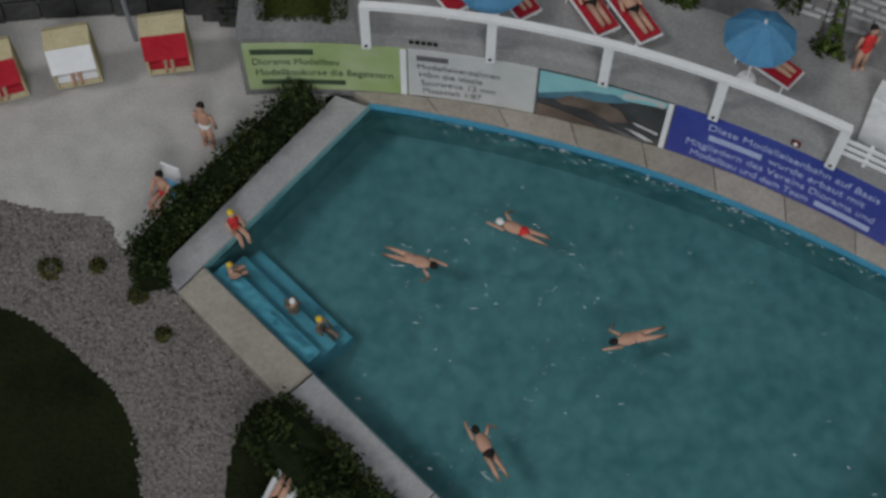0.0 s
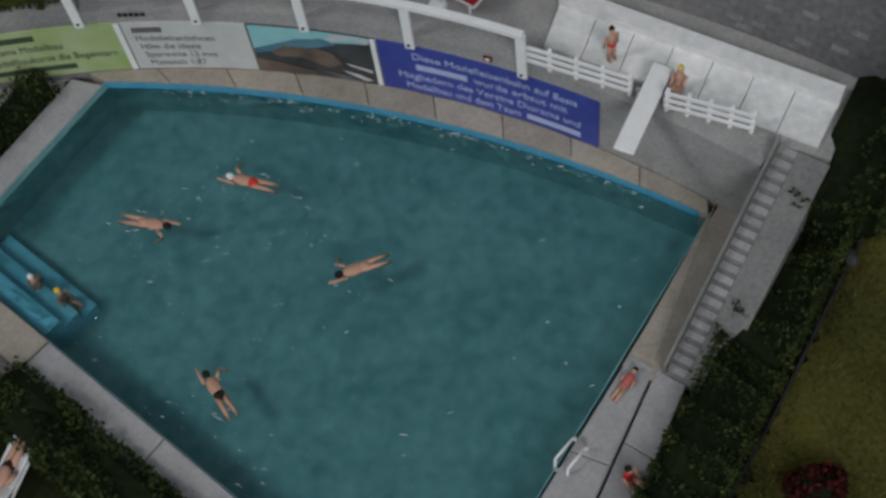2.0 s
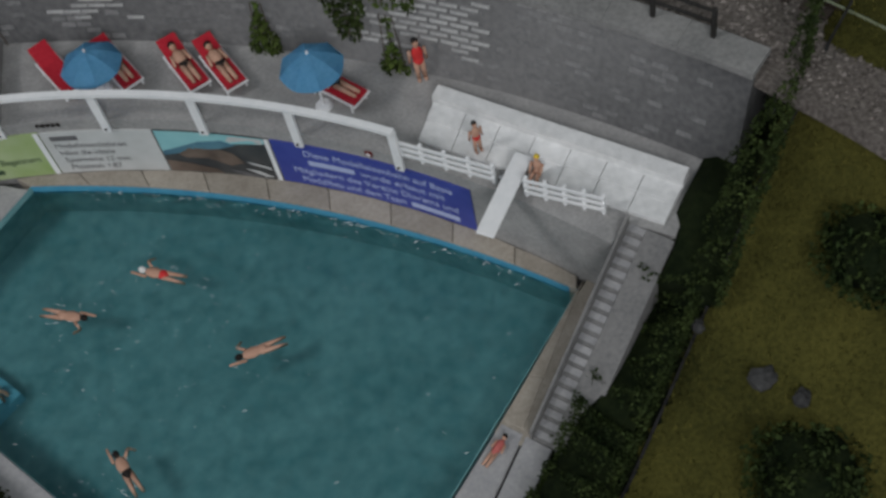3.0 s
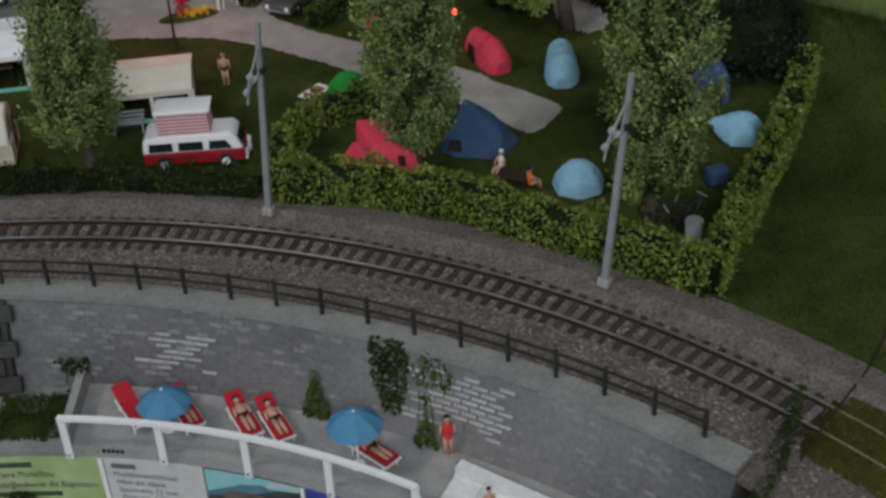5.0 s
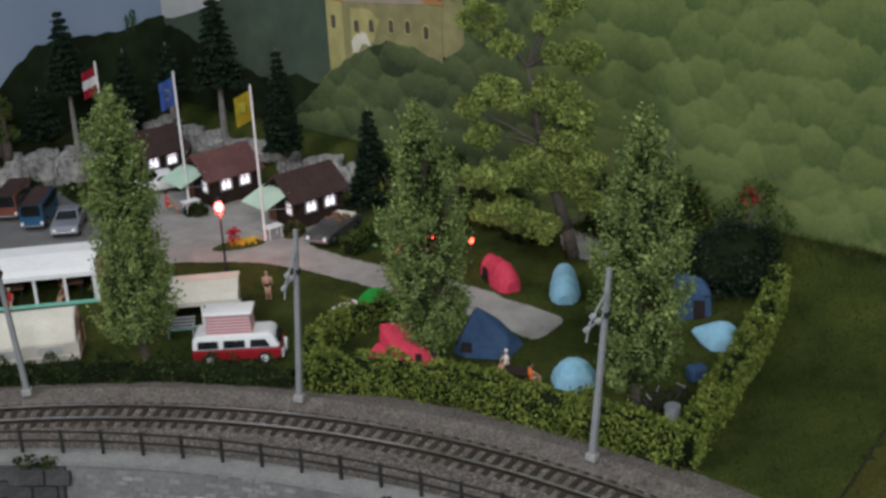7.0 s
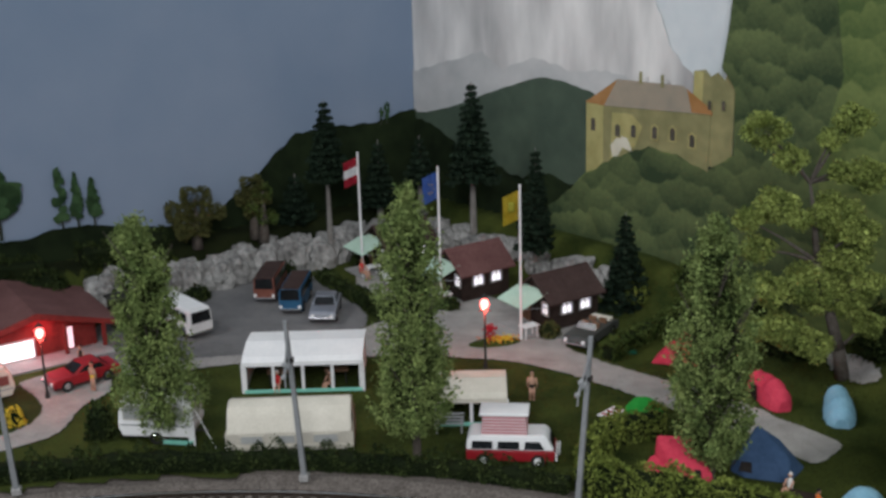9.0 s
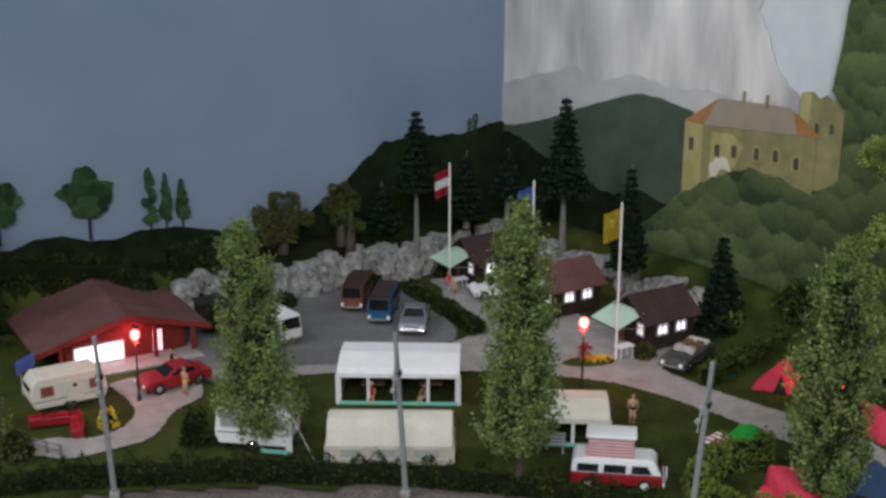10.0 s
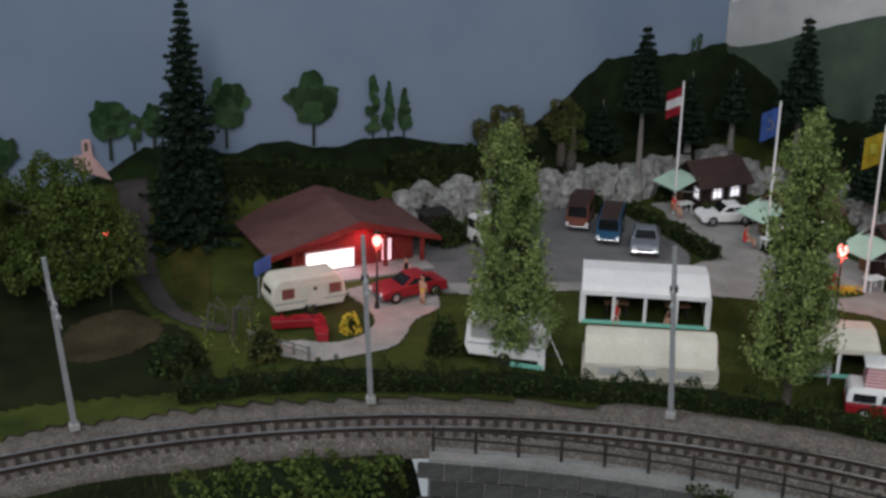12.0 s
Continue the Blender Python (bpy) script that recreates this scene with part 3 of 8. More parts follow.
# ---------------------------------------------------------------- pool
pool = tagged(new("pool_basin"), "teal swimming pool basin with light blue rim", kind="structure")
bm = fresh()
slab(bm, POOL, -1.45, -1.2)
part("pool_floor", bm, M_POOL, pool)
bm = fresh()
cxp, cyp = 4.0, 13.5
vs = [[bm.verts.new((x + (x - cxp) * o, y + (y - cyp) * o, z)) for z, o in ((-0.10, 0.0), (0.24, 0.0), (0.24, 0.003), (-0.10, 0.003))] for x, y in POOL]
for p, q in zip(vs[3:], vs[4:]):
    for k in range(4):
        bm.faces.new((p[k], q[k], q[(k + 1) % 4], p[(k + 1) % 4]))
bmesh.ops.delete(bm, geom=[v for v in bm.verts if not v.link_faces], context="VERTS")
part("pool_lining", bm, M_POOLBLUE, pool, "light blue painted rim")
# rim of the straight sides: darker teal in place of blue paint in shade
bm = fresh()
vs = [[bm.verts.new((x + (x - cxp) * o, y + (y - cyp) * o, z)) for z, o in ((-0.10, 0.0), (0.24, 0.0), (0.24, 0.003), (-0.10, 0.003))] for x, y in [POOL[-1]] + LIP]
for p, q in zip(vs, vs[1:]):
    for k in range(4):
        bm.faces.new((p[k], q[k], q[(k + 1) % 4], p[(k + 1) % 4]))
part("pool_edge", bm, M_POOL, pool)
bm = fresh()
vs = [[bm.verts.new((x + (x - cxp) * o, y + (y - cyp) * o, z)) for z, o in ((-1.3, 0.0), (-0.104, 0.0), (-0.104, 0.003), (-1.3, 0.003))] for x, y in POOL]
for p, q in zip(vs, vs[1:] + vs[:1]):
    for k in range(4):
        bm.faces.new((p[k], q[k], q[(k + 1) % 4], p[(k + 1) % 4]))
part("pool_wall", bm, M_POOL, pool)
bm = fresh()
f = bm.faces.new([bm.verts.new((x + (cxp - x) * 0.002, y + (cyp - y) * 0.002, 0.0)) for x, y in POOL])
water = tagged(part("water", bm, M_WATER, label="clear rippled teal pool water"), kind="structure")

steps = tagged(new("pool_steps"), "light blue steps down into the pool", "steps")
ux, uy, nx, ny = 0.698, -0.716, 0.716, 0.698
for k, (zt, m) in enumerate(((-0.06, M_STEP), (-0.42, M_STEP), (-0.8, M_STEP))):
    bm = fresh()
    o0, o1 = 0.03 + 0.55 * k, 0.03 + 0.55 * (k + 1)
    bx0, by0 = -6.1 + 0.05, 17.05
    p = [(bx0 + nx * o0, by0 + ny * o0), (bx0 + ux * 3.85 + nx * o0, by0 + uy * 3.85 + ny * o0), (bx0 + ux * 3.85 + nx * o1, by0 + uy * 3.85 + ny * o1), (bx0 + nx * o1, by0 + ny * o1)]
    slab(bm, p, -1.2, zt)
    part("tread", bm, m, steps)

deck = tagged(new("pavement_pool_deck"), "concrete slabs round the swimming pool", kind="structure")


def deck_slab(pts, material, top=0.3):
    bm = fresh()
    cx, cy = sum(p[0] for p in pts) / len(pts), sum(p[1] for p in pts) / len(pts)
    q = [(cx + (x - cx) * 0.992, cy + (y - cy) * 0.992) for x, y in pts]
    slab(bm, q, -0.6, top)
    es = [e for e in bm.edges if all(v.co.z > top - 0.01 for v in e.verts)]
    bmesh.ops.bevel(bm, geom=es, offset=0.03, segments=1, affect="EDGES")
    return part("slab", bm, material, deck)


def lerp(a, b, t):
    return a[0] + (b[0] - a[0]) * t, a[1] + (b[1] - a[1]) * t


def slab_row(o0, o1, i0, i1, n, material):
    for k in range(n):
        deck_slab([lerp(o0, o1, k / n), lerp(o0, o1, (k + 1) / n), lerp(i0, i1, (k + 1) / n), lerp(i0, i1, k / n)], material)


slab_row((-7.5, 17.0), (-2.75, 22.85), (-6.88, 16.4), (-1.8, 22.45), 1, M_SLABG)
slab_row((-6.86, 16.38), (-3.9, 13.2), (-6.22, 17.13), (-3.12, 13.96), 1, M_SLAB)
slab_row((-3.88, 13.18), (5.9, 3.3), (-3.1, 13.93), (6.45, 4.1), 3, M_SLABG)
slab_row((12.9, 10.75), (8.2, 3.4), (12.33, 11.2), (6.55, 4.1), 3, M_SLABG)
slab_row((13.6, 10.15), (9.0, 2.7), (12.95, 10.7), (8.25, 3.35), 4, M_SLABG)
slab_row((15.45, 15.35), (12.92, 10.85), (15.22, 15.05), (12.36, 11.25), 3, M_SLAB)
n = 9
for k in range(n):
    ts = [k / n + (1 / n) * j / 4 for j in range(5)]
    outer = [arc(FCX, FCY, FR - 0.03, 86.2 + (47.4 - 86.2) * t) for t in ts]
    inner = [arc(PCX, PCY, PR + 0.03, A1 + (A0 - A1) * t) for t in ts]
    deck_slab(outer + inner[::-1], M_SLAB)

# ---------------------------------------------------------------- terrace
WB = 42.45


def on_wall(r, x):
    return x, WCY + math.sqrt(r * r - (x - WCX) ** 2)


bm = fresh()
pts = [arc(FCX, FCY, FR, 85.4 + (47.2 - 85.4) * i / 30) for i in range(31)]
pts += [(16.22, 14.68), (16.75, 15.27), (17.95, 14.55), (19.6, 17.3)] + [on_wall(WB + 0.4, 18.6 - 20.6 * i / 20) for i in range(21)]
slab(bm, pts, -0.5, TERR)
tagged(part("floor_terrace", bm, M_CONC, label="bare grey concrete terrace above the pool"), kind="structure")
bm = fresh()
pts = [arc(FCX, FCY, FR, 92.6 + (85.5 - 92.6) * i / 8) for i in range(9)] + [on_wall(WB + 0.4, -1.95), on_wall(WB + 0.4, -5.35)]
slab(bm, pts, -0.5, 2.72)
tagged(part("wall_planter", bm, M_CONCL, label="pale concrete block of the raised planting bed"), kind="structure")
bm = fresh()
slab(bm, [(-1.95, 23.0), (-1.65, 23.0), (-1.75, 27.2), (-2.05, 27.2)], 2.5, 3.75)
tagged(part("wall_parapet", bm, M_CONC, label="low grey parapet beside the terrace"), kind="structure")
bed = [(-5.0, 23.5), (-2.2, 23.5), (-2.2, 26.2), (-5.0, 26.2)]
tagged(sheet("ground_bed", bed, lambda x, y: 2.76 + 0.12 * np.sin(x * 2.1) * np.cos(y * 1.7), 0.25, M_GRASS, label="mossy soil in the raised bed", jag=0.8), kind="structure")
tagged(blades("bed_grass", strew(2500, -4.9, -2.3, 23.6, 26.1, lambda x, y: 2.75 + 0 * x), 0.22, M_BLADE, 9), "tufts of moss and grass in the bed", "grass", kind="stuff")

# white boarded seating area
deckw = tagged(new("white_decking"), "white painted board platform on the terrace", "decking")
for k in range(7):
    bm = fresh()
    a, b = (11.35, 19.35), (17.75, 14.95)
    c, d = (12.0, 20.7), (18.55, 16.1)
    q = [lerp(a, b, k / 7), lerp(a, b, (k + 1) / 7 - 0.003), lerp(c, d, (k + 1) / 7 - 0.003), lerp(c, d, k / 7)]
    for j in range(2):
        r = [lerp(q[0], q[3], j / 2), lerp(q[1], q[2], j / 2), lerp(q[1], q[2], (j + 1) / 2 - 0.004), lerp(q[0], q[3], (j + 1) / 2 - 0.004)]
        slab(bm, r, TERR, TERR + 0.12 + 0.03 * j)
    part("panel", bm, M_BOARD, deckw)
bm = fresh()
slab(bm, [(11.95, 20.62), (18.5, 16.02), (18.75, 16.42), (12.2, 21.02)], TERR, TERR + 0.45)
part("bench_edge", bm, M_BOARD, deckw)

# stairs beside the deck
stairs = tagged(new("stairs"), "narrow pale stairs with grey side walls", kind="structure")
sx, sy, ex, ey = 13.4, 10.3, 17.1, 15.0
L = math.hypot(ex - sx, ey - sy)
dx, dy = (ex - sx) / L, (ey - sy) / L
n = 20
for k in range(n):
    bm = fresh()
    a, b = k / n * L, (k + 1) / n * L
    q = [(sx + dx * t - dy * w, sy + dy * t + dx * w) for t, w in ((a, 0.36), (a, -0.16), (b, -0.16), (b, 0.36))]
    top = 0.3 + (TERR - 0.3) * (k + 1) / n
    # step body in dark concrete: the risers' shade is put into its colour
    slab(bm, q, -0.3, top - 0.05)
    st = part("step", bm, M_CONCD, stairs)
    bm = fresh()
    q = [(sx + dx * t - dy * w, sy + dy * t + dx * w) for t, w in ((a + 0.10, 0.35), (a + 0.10, -0.155), (b + 0.01, -0.155), (b + 0.01, 0.35))]
    slab(bm, q, top - 0.05, top)
    part("tread", bm, M_SLABG, st)
# the pool-side wall is coloured dark in place of its shaded face
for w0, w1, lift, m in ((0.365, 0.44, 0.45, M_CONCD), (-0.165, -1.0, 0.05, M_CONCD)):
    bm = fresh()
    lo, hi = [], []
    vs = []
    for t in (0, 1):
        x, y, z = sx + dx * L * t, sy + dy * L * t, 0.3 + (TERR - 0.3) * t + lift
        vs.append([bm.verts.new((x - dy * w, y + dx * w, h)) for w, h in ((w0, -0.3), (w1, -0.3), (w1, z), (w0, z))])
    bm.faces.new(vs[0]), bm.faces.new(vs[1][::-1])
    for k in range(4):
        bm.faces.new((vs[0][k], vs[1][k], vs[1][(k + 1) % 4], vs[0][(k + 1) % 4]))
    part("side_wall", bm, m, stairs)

bm = fresh()
slab(bm, [(sx + dx * t - dy * w, sy + dy * t + dx * w) for t, w in ((-0.3, 0.45), (L * 0.92, 0.45), (L * 0.92, 1.42), (-0.3, 1.42))], -0.3, 0.285)
part("base_strip", bm, M_SLAB, stairs)

# ---------------------------------------------------------------- retaining wall
a_r, a_l = 48.6, 102.0


def wall_r(z):
    return 41.75 + (WR - 41.75) * z / 6.3


wall = tagged(new("wall_retaining"), "curved grey retaining wall with worn white brick patches", kind="structure")
bm = fresh()
ring(bm, WCX, WCY, WR, 45.2, -0.4, 6.25, a_r, a_l, 60, r0b=wall_r(-0.4), r1b=45.2)
part("wall_body", bm, M_JOINT, wall)
for k in range(18):
    a0 = a_r + (a_l - a_r) * k / 18
    a1 = a_r + (a_l - a_r) * (k + 1) / 18 - 0.012
    bm = fresh()
    ring(bm, WCX, WCY, WR - 0.08, 44.3, 6.25, 6.47, a0, a1, 4)
    part("coping", bm, M_CONCL, wall)


def brick_mesh(name, length, height, depth, material):
    bm = fresh()
    box(bm, (0, 0, 0), (length, depth, height), bev=0.015)
    ob = part(name, bm, material, wall)
    return ob


def put_on_wall(ob, ang, z, proud):
    x, y = arc(WCX, WCY, wall_r(z) - proud, ang)
    ob.matrix_basis = pose(x * U, y * U, z * U, -14, 0, ang - 90)


def wall_angle(x):
    return math.degrees(math.acos((x - WCX) / 42.9))


first = brick_mesh("brick", 0.57, 0.11, 0.08, M_BRICKW)
count = 0
rr = random.Random(4)
for xa, xb, za, zb in ((9.9, 14.2, 3.9, 5.9), (0.2, 3.6, 3.9, 5.4)):
    row = 0
    z = za
    while z < zb:
        x = xa + (0.29 if row % 2 else 0)
        while x < xb:
            mid = 1 - abs((x - xa) / (xb - xa) * 2 - 1) ** 2 * 0.6 - abs((z - za) / (zb - za) * 2 - 1) ** 2 * 0.5
            if rr.random() < mid * (1.1 if xa == 9.9 else 0.85) and count < 290:
                ob = first if count == 0 else first.copy()
                if count:
                    scene.collection.objects.link(ob)
                put_on_wall(ob, wall_angle(x), z, 0.005 + rr.random() * 0.02)
                count += 1
            x += 0.58
        z += 0.215
        row += 1
# the plainer courses between the patches stay almost flush
vv, ff = [], []
for row in range(15):
    z = 3.2 + 0.215 * row
    for col in range(46):
        x = -3.9 + 0.52 * col + (0.26 if row % 2 else 0)
        if rr.random() < 0.30 and x < 19.5:
            a = wall_angle(x)
            for da, dz in ((0.31, -0.085), (-0.31, -0.085), (-0.31, 0.085), (0.31, 0.085)):
                vv.append((*arc(WCX, WCY, wall_r(z + dz) - 0.012, a + da), z + dz))
            ff.append(tuple(range(len(vv) - 4, len(vv))))
ob = cloud("brick_courses", vv, ff, M_BRICK, wall)
ob["kind"] = "stuff"
# the older end of the wall is laid in large blocks
bm = fresh()
box(bm, (0, 0, 0), (1.06, 0.22, 0.66), bev=0.05)
blk = part("block", bm, M_BLOCK, wall)
count = 0
for row in range(9):
    z = 0.35 + 0.70 * row
    for col in range(12):
        x = -17.0 + 1.12 * col + (0.56 if row % 2 else 0)
        if x > -4.5:
            continue
        ob = blk if count == 0 else blk.copy()
        if count:
            scene.collection.objects.link(ob)
        pil = 0.42 if -6.6 < x < -4.4 else 0.0
        put_on_wall(ob, wall_angle(x), z, 0.02 + pil + rr.random() * 0.07)
        count += 1
bm = fresh()
ring(bm, WCX, WCY, WR - 0.36, WR + 0.2, -0.4, 6.2, wall_angle(-4.5), wall_angle(-6.9), 4, r0b=wall_r(-0.4) - 0.36, r1b=WR)
part("pillar_core", bm, M_BLOCK, wall)

# ---------------------------------------------------------------- track bed
bm = fresh()
rows = []
for i in range(131):
    a = 12 + 156 * i / 130
    rin = 36.7 if a < 104 else 37.9
    rout, lift = 43.5, (0.0 if a < 97 else 0.22)
    prof = ((rin - 0.1, 5.9), (rin, 6.27), (38.6, 6.27), (39.2, 6.12), (41.7, 6.12), (42.1, 6.3), (42.4, 6.50 - lift), (rout, 6.47 - lift))
    rows.append([bm.verts.new((*arc(TCX, TCY, r, a), z)) for r, z in prof])
for p, q in zip(rows, rows[1:]):
    for k in range(len(prof) - 1):
        bm.faces.new((p[k], q[k], q[k + 1], p[k + 1]))
tagged(part("ground_track_bed", bm, M_BALLAST, label="brown-grey ballast bed under the track"), kind="structure")
ang = rng.uniform(12, 168, 24000)
rad = np.where(ang < 104, 37.0, 38.0) + np.where(ang < 97, 5.4, 4.2) * rng.beta(1.3, 1.4, 24000)
pts = np.stack([TCX + rad * np.cos(np.radians(ang)), TCY + rad * np.sin(np.radians(ang)), np.interp(rad, (38.6, 39.2, 41.9, 42.5, 43.5), (6.28, 6.13, 6.13, 6.25, 6.40))], 1)
tagged(stones("ballast_stones", pts, 0.075, M_STONEB, 8, label="loose brown-grey ballast stones"), category="ballast", kind="stuff")

track = thing("railway_track", 0, 0, 0, 0, "curved narrow gauge model track with dark sleepers", "track")
bm = fresh()
box(bm, (0, 0, 0), (0.24, 2.15, 0.14), bev=0.02)
sl = part("sleeper", bm, M_SLEEPER, track)
pitch = math.degrees(0.60 / TR)
for k in range(int(150 / pitch)):
    ob = sl if k == 0 else sl.copy()
    if k:
        scene.collection.objects.link(ob)
    a = 15 + pitch * k
    x, y = arc(TCX, TCY, TR, a)
    ob.matrix_basis = pose(x * U, y * U, 6.13 * U, 0, 0, a - 90 + rr.uniform(-1, 1))
for r in (TR - 0.6, TR + 0.6):
    bm = fresh()
    ring(bm, TCX, TCY, r - 0.038, r + 0.038, 6.16, 6.33, 13, 167, 120)
    rail = part("rail", bm, M_RAILSIDE, track)
    bm = fresh()
    ring(bm, TCX, TCY, r - 0.042, r + 0.042, 6.333, 6.36, 13, 167, 120)
    part("rail_head", bm, M_RAILTOP, rail, "bright worn rail head")

# ---------------------------------------------------------------- figurines (plain painted model figures)
M_SUITR = mat("figure_red_paint", (0.50, 0.03, 0.03), (0.62, 0.05, 0.05), rough=0.6, bump=0.1)
M_SUITW = mat("figure_white_paint", (0.62, 0.62, 0.60), (0.75, 0.75, 0.73), rough=0.6, bump=0.1)


def figurine(name, how, x, y, z, turn, label, suit, hair=None, k=1.0, skin=None, group=""):
    """A simple painted model figure, one mesh: how is stand, swim, lie, sit or crouch."""
    bm = fresh()
    H = hair or M_HAIR
    if how == "stand":
        for s in (-1, 1):
            rod(bm, (0.12 * s, 0, 0.0), (0.09 * s, 0, 0.95), 0.07, 0.11, 8)
            rod(bm, (0.25 * s, 0.0, 1.5), (0.30 * s, 0.08, 0.85), 0.06, 0.05, 7)
            ball(bm, (0.12 * s, -0.05, 0.04), (0.07, 0.14, 0.05), 8, 5)
        ball(bm, (0, 0, 0.95), (0.20, 0.14, 0.20), mi=1)
        ball(bm, (0, 0, 1.28), (0.21, 0.13, 0.36), mi=3)
        rod(bm, (0, 0, 1.5), (0, 0, 1.7), 0.06, 0.06, 7)
        ball(bm, (0, 0, 1.82), (0.12, 0.13, 0.16))
        ball(bm, (0, 0.03, 1.88), (0.125, 0.13, 0.13), mi=2)
    elif how == "swim":
        for s in (-1, 1):
            rod(bm, (0.95, 0.14 * s, 0.0), (0.10, 0.09 * s, 0.03), 0.05, 0.11, 8)
        rod(bm, (-0.45, 0.2, 0.05), (-0.72, 0.42, 0.0), 0.06, 0.05, 7)
        rod(bm, (-0.72, 0.42, 0.0), (-0.5, 0.6, -0.02), 0.05, 0.04, 7)
        rod(bm, (-0.5, -0.2, 0.05), (-1.1, -0.16, 0.06), 0.06, 0.045, 7)
        ball(bm, (0.08, 0, 0.05), (0.22, 0.19, 0.13), mi=1)
        ball(bm, (-0.25, 0, 0.06), (0.38, 0.21, 0.13), mi=3)
        ball(bm, (-0.72, 0, 0.10), (0.15, 0.12, 0.12), mi=2)
    elif how == "lie":
        for s in (-1, 1):
            rod(bm, (0.85, 0.10 * s, 0.08), (0.05, 0.09 * s, 0.12), 0.06, 0.11, 8)
            rod(bm, (-0.45, 0.22 * s, 0.2), (-0.05, 0.28 * s, 0.12), 0.055, 0.05, 7)
        ball(bm, (0.02, 0, 0.14), (0.2, 0.19, 0.12), mi=1)
        ball(bm, (-0.28, 0, 0.18), (0.36, 0.2, 0.13), mi=3)
        ball(bm, (-0.72, 0, 0.28), (0.15, 0.12, 0.13))
        ball(bm, (-0.77, 0, 0.30), (0.13, 0.13, 0.13), mi=2)
    else:
        lift = 0.0 if how == "crouch" else 0.42
        for s in (-1, 1):
            rod(bm, (0.10 * s, 0.0, lift + 0.10), (0.13 * s, -0.50, lift + 0.14), 0.11, 0.085, 8)
            rod(bm, (0.13 * s, -0.50, lift + 0.14), (0.14 * s, -0.58, lift - 0.38), 0.085, 0.06, 8)
            rod(bm, (0.24 * s, 0.02, lift + 0.62), (0.22 * s, -0.30, lift + 0.24), 0.06, 0.05, 7)
        ball(bm, (0, 0, lift + 0.12), (0.20, 0.16, 0.16), mi=1)
        ball(bm, (0, 0.03, lift + 0.42), (0.21, 0.13, 0.34), mi=3)
        ball(bm, (0, 0.0, lift + 0.93), (0.12, 0.13, 0.16))
        ball(bm, (0, 0.03, lift + 0.99), (0.125, 0.13, 0.13), mi=2)
    bmesh.ops.scale(bm, vec=(k, k, k), verts=bm.verts)
    ob = part(name, bm, [skin or M_SKIN, suit, H, suit if group == "clothed" else (skin or M_SKIN)], smooth=True)
    ob.matrix_world = pose(x * U, y * U, z * U, 0, 0, turn)
    return tagged(ob, label, "figurine")


def heading(hx, hy, fx, fy):
    return math.degrees(math.atan2(fy - hy, fx - hx))


for hx, hy, fx, fy, suit, hair, lab in (
        (4.75, 14.86, 6.2, 15.2, M_SKIN, M_HAIR, "painted swimming figure with dark hair in the pool"),
        (1.78, 18.72, 3.2, 18.07, M_SUITR, M_SUITW, "painted swimming figure in red trunks and white cap"),
        (0.3, 17.17, -1.15, 17.72, M_SKIN, M_HAIR, "painted swimming figure with splashing arm in the pool"),
        (0.98, 12.75, 1.85, 11.1, M_HAIR, M_HAIR, "painted swimming figure in a black suit")):
    figurine("swimmer_figurine", "swim", hx * 0.45 + fx * 0.55, hy * 0.45 + fy * 0.55, -0.05, heading(hx, hy, fx, fy), lab, suit, hair, k=0.9)
figurine("bather_figurine", "sit", -5.45, 18.35, -0.12, 40, "painted figure in red suit sitting on the pool edge", M_SUITR, M_YELLOW, group="clothed", k=0.85)
figurine("child_figurine", "crouch", -5.45, 17.0, -0.06, 120, "small painted child figure on the pool steps", M_SKIN, M_YELLOW, k=0.7)
figurine("child_figurine", "crouch", -3.75, 16.1, -0.5, 200, "small painted child figure in the shallow water", M_SKIN, M_SUITW, k=0.75)
figurine("child_figurine", "crouch", -3.0, 15.6, -0.72, 60, "small painted child figure with yellow cap in the water", M_SUITR, M_YELLOW, k=0.8)
figurine("sunbather_figurine", "stand", -6.4, 21.3, 0.05, -20, "painted figure in white trunks standing on the sand", M_SUITW)
figurine("sitter_figurine", "sit", -7.45, 19.35, 0.05, -25, "painted figure in red trunks on a garden chair", M_SUITR)
figurine("bather_figurine", "lie", 12.05, 10.35, 0.3, 225, "painted pink figure lying on the deck slabs", mat("figure_pink_paint", (0.40, 0.10, 0.09), (0.52, 0.16, 0.14), rough=0.6, bump=0.1), group="clothed", k=0.62)
figurine("bather_figurine", "crouch", 11.7, 7.85, 0.32, 40, "painted figure in red crouching on the deck", M_SUITR, group="clothed", k=0.8)
figurine("boy_figurine", "stand", 13.05, 18.55, TERR + 0.14, 20, "painted figure in red shorts on the white decking", M_SUITR, k=0.68)
figurine("diver_figurine", "sit", 14.6, 17.25, TERR + 0.06, -30, "painted figure with yellow cap behind the diving board", M_SKIN, M_YELLOW, k=0.72)
figurine("woman_figurine", "stand", 11.75, 21.75, TERR, 10, "painted figure in a long coral dress by the wall", M_SUITR, group="clothed", k=0.9)

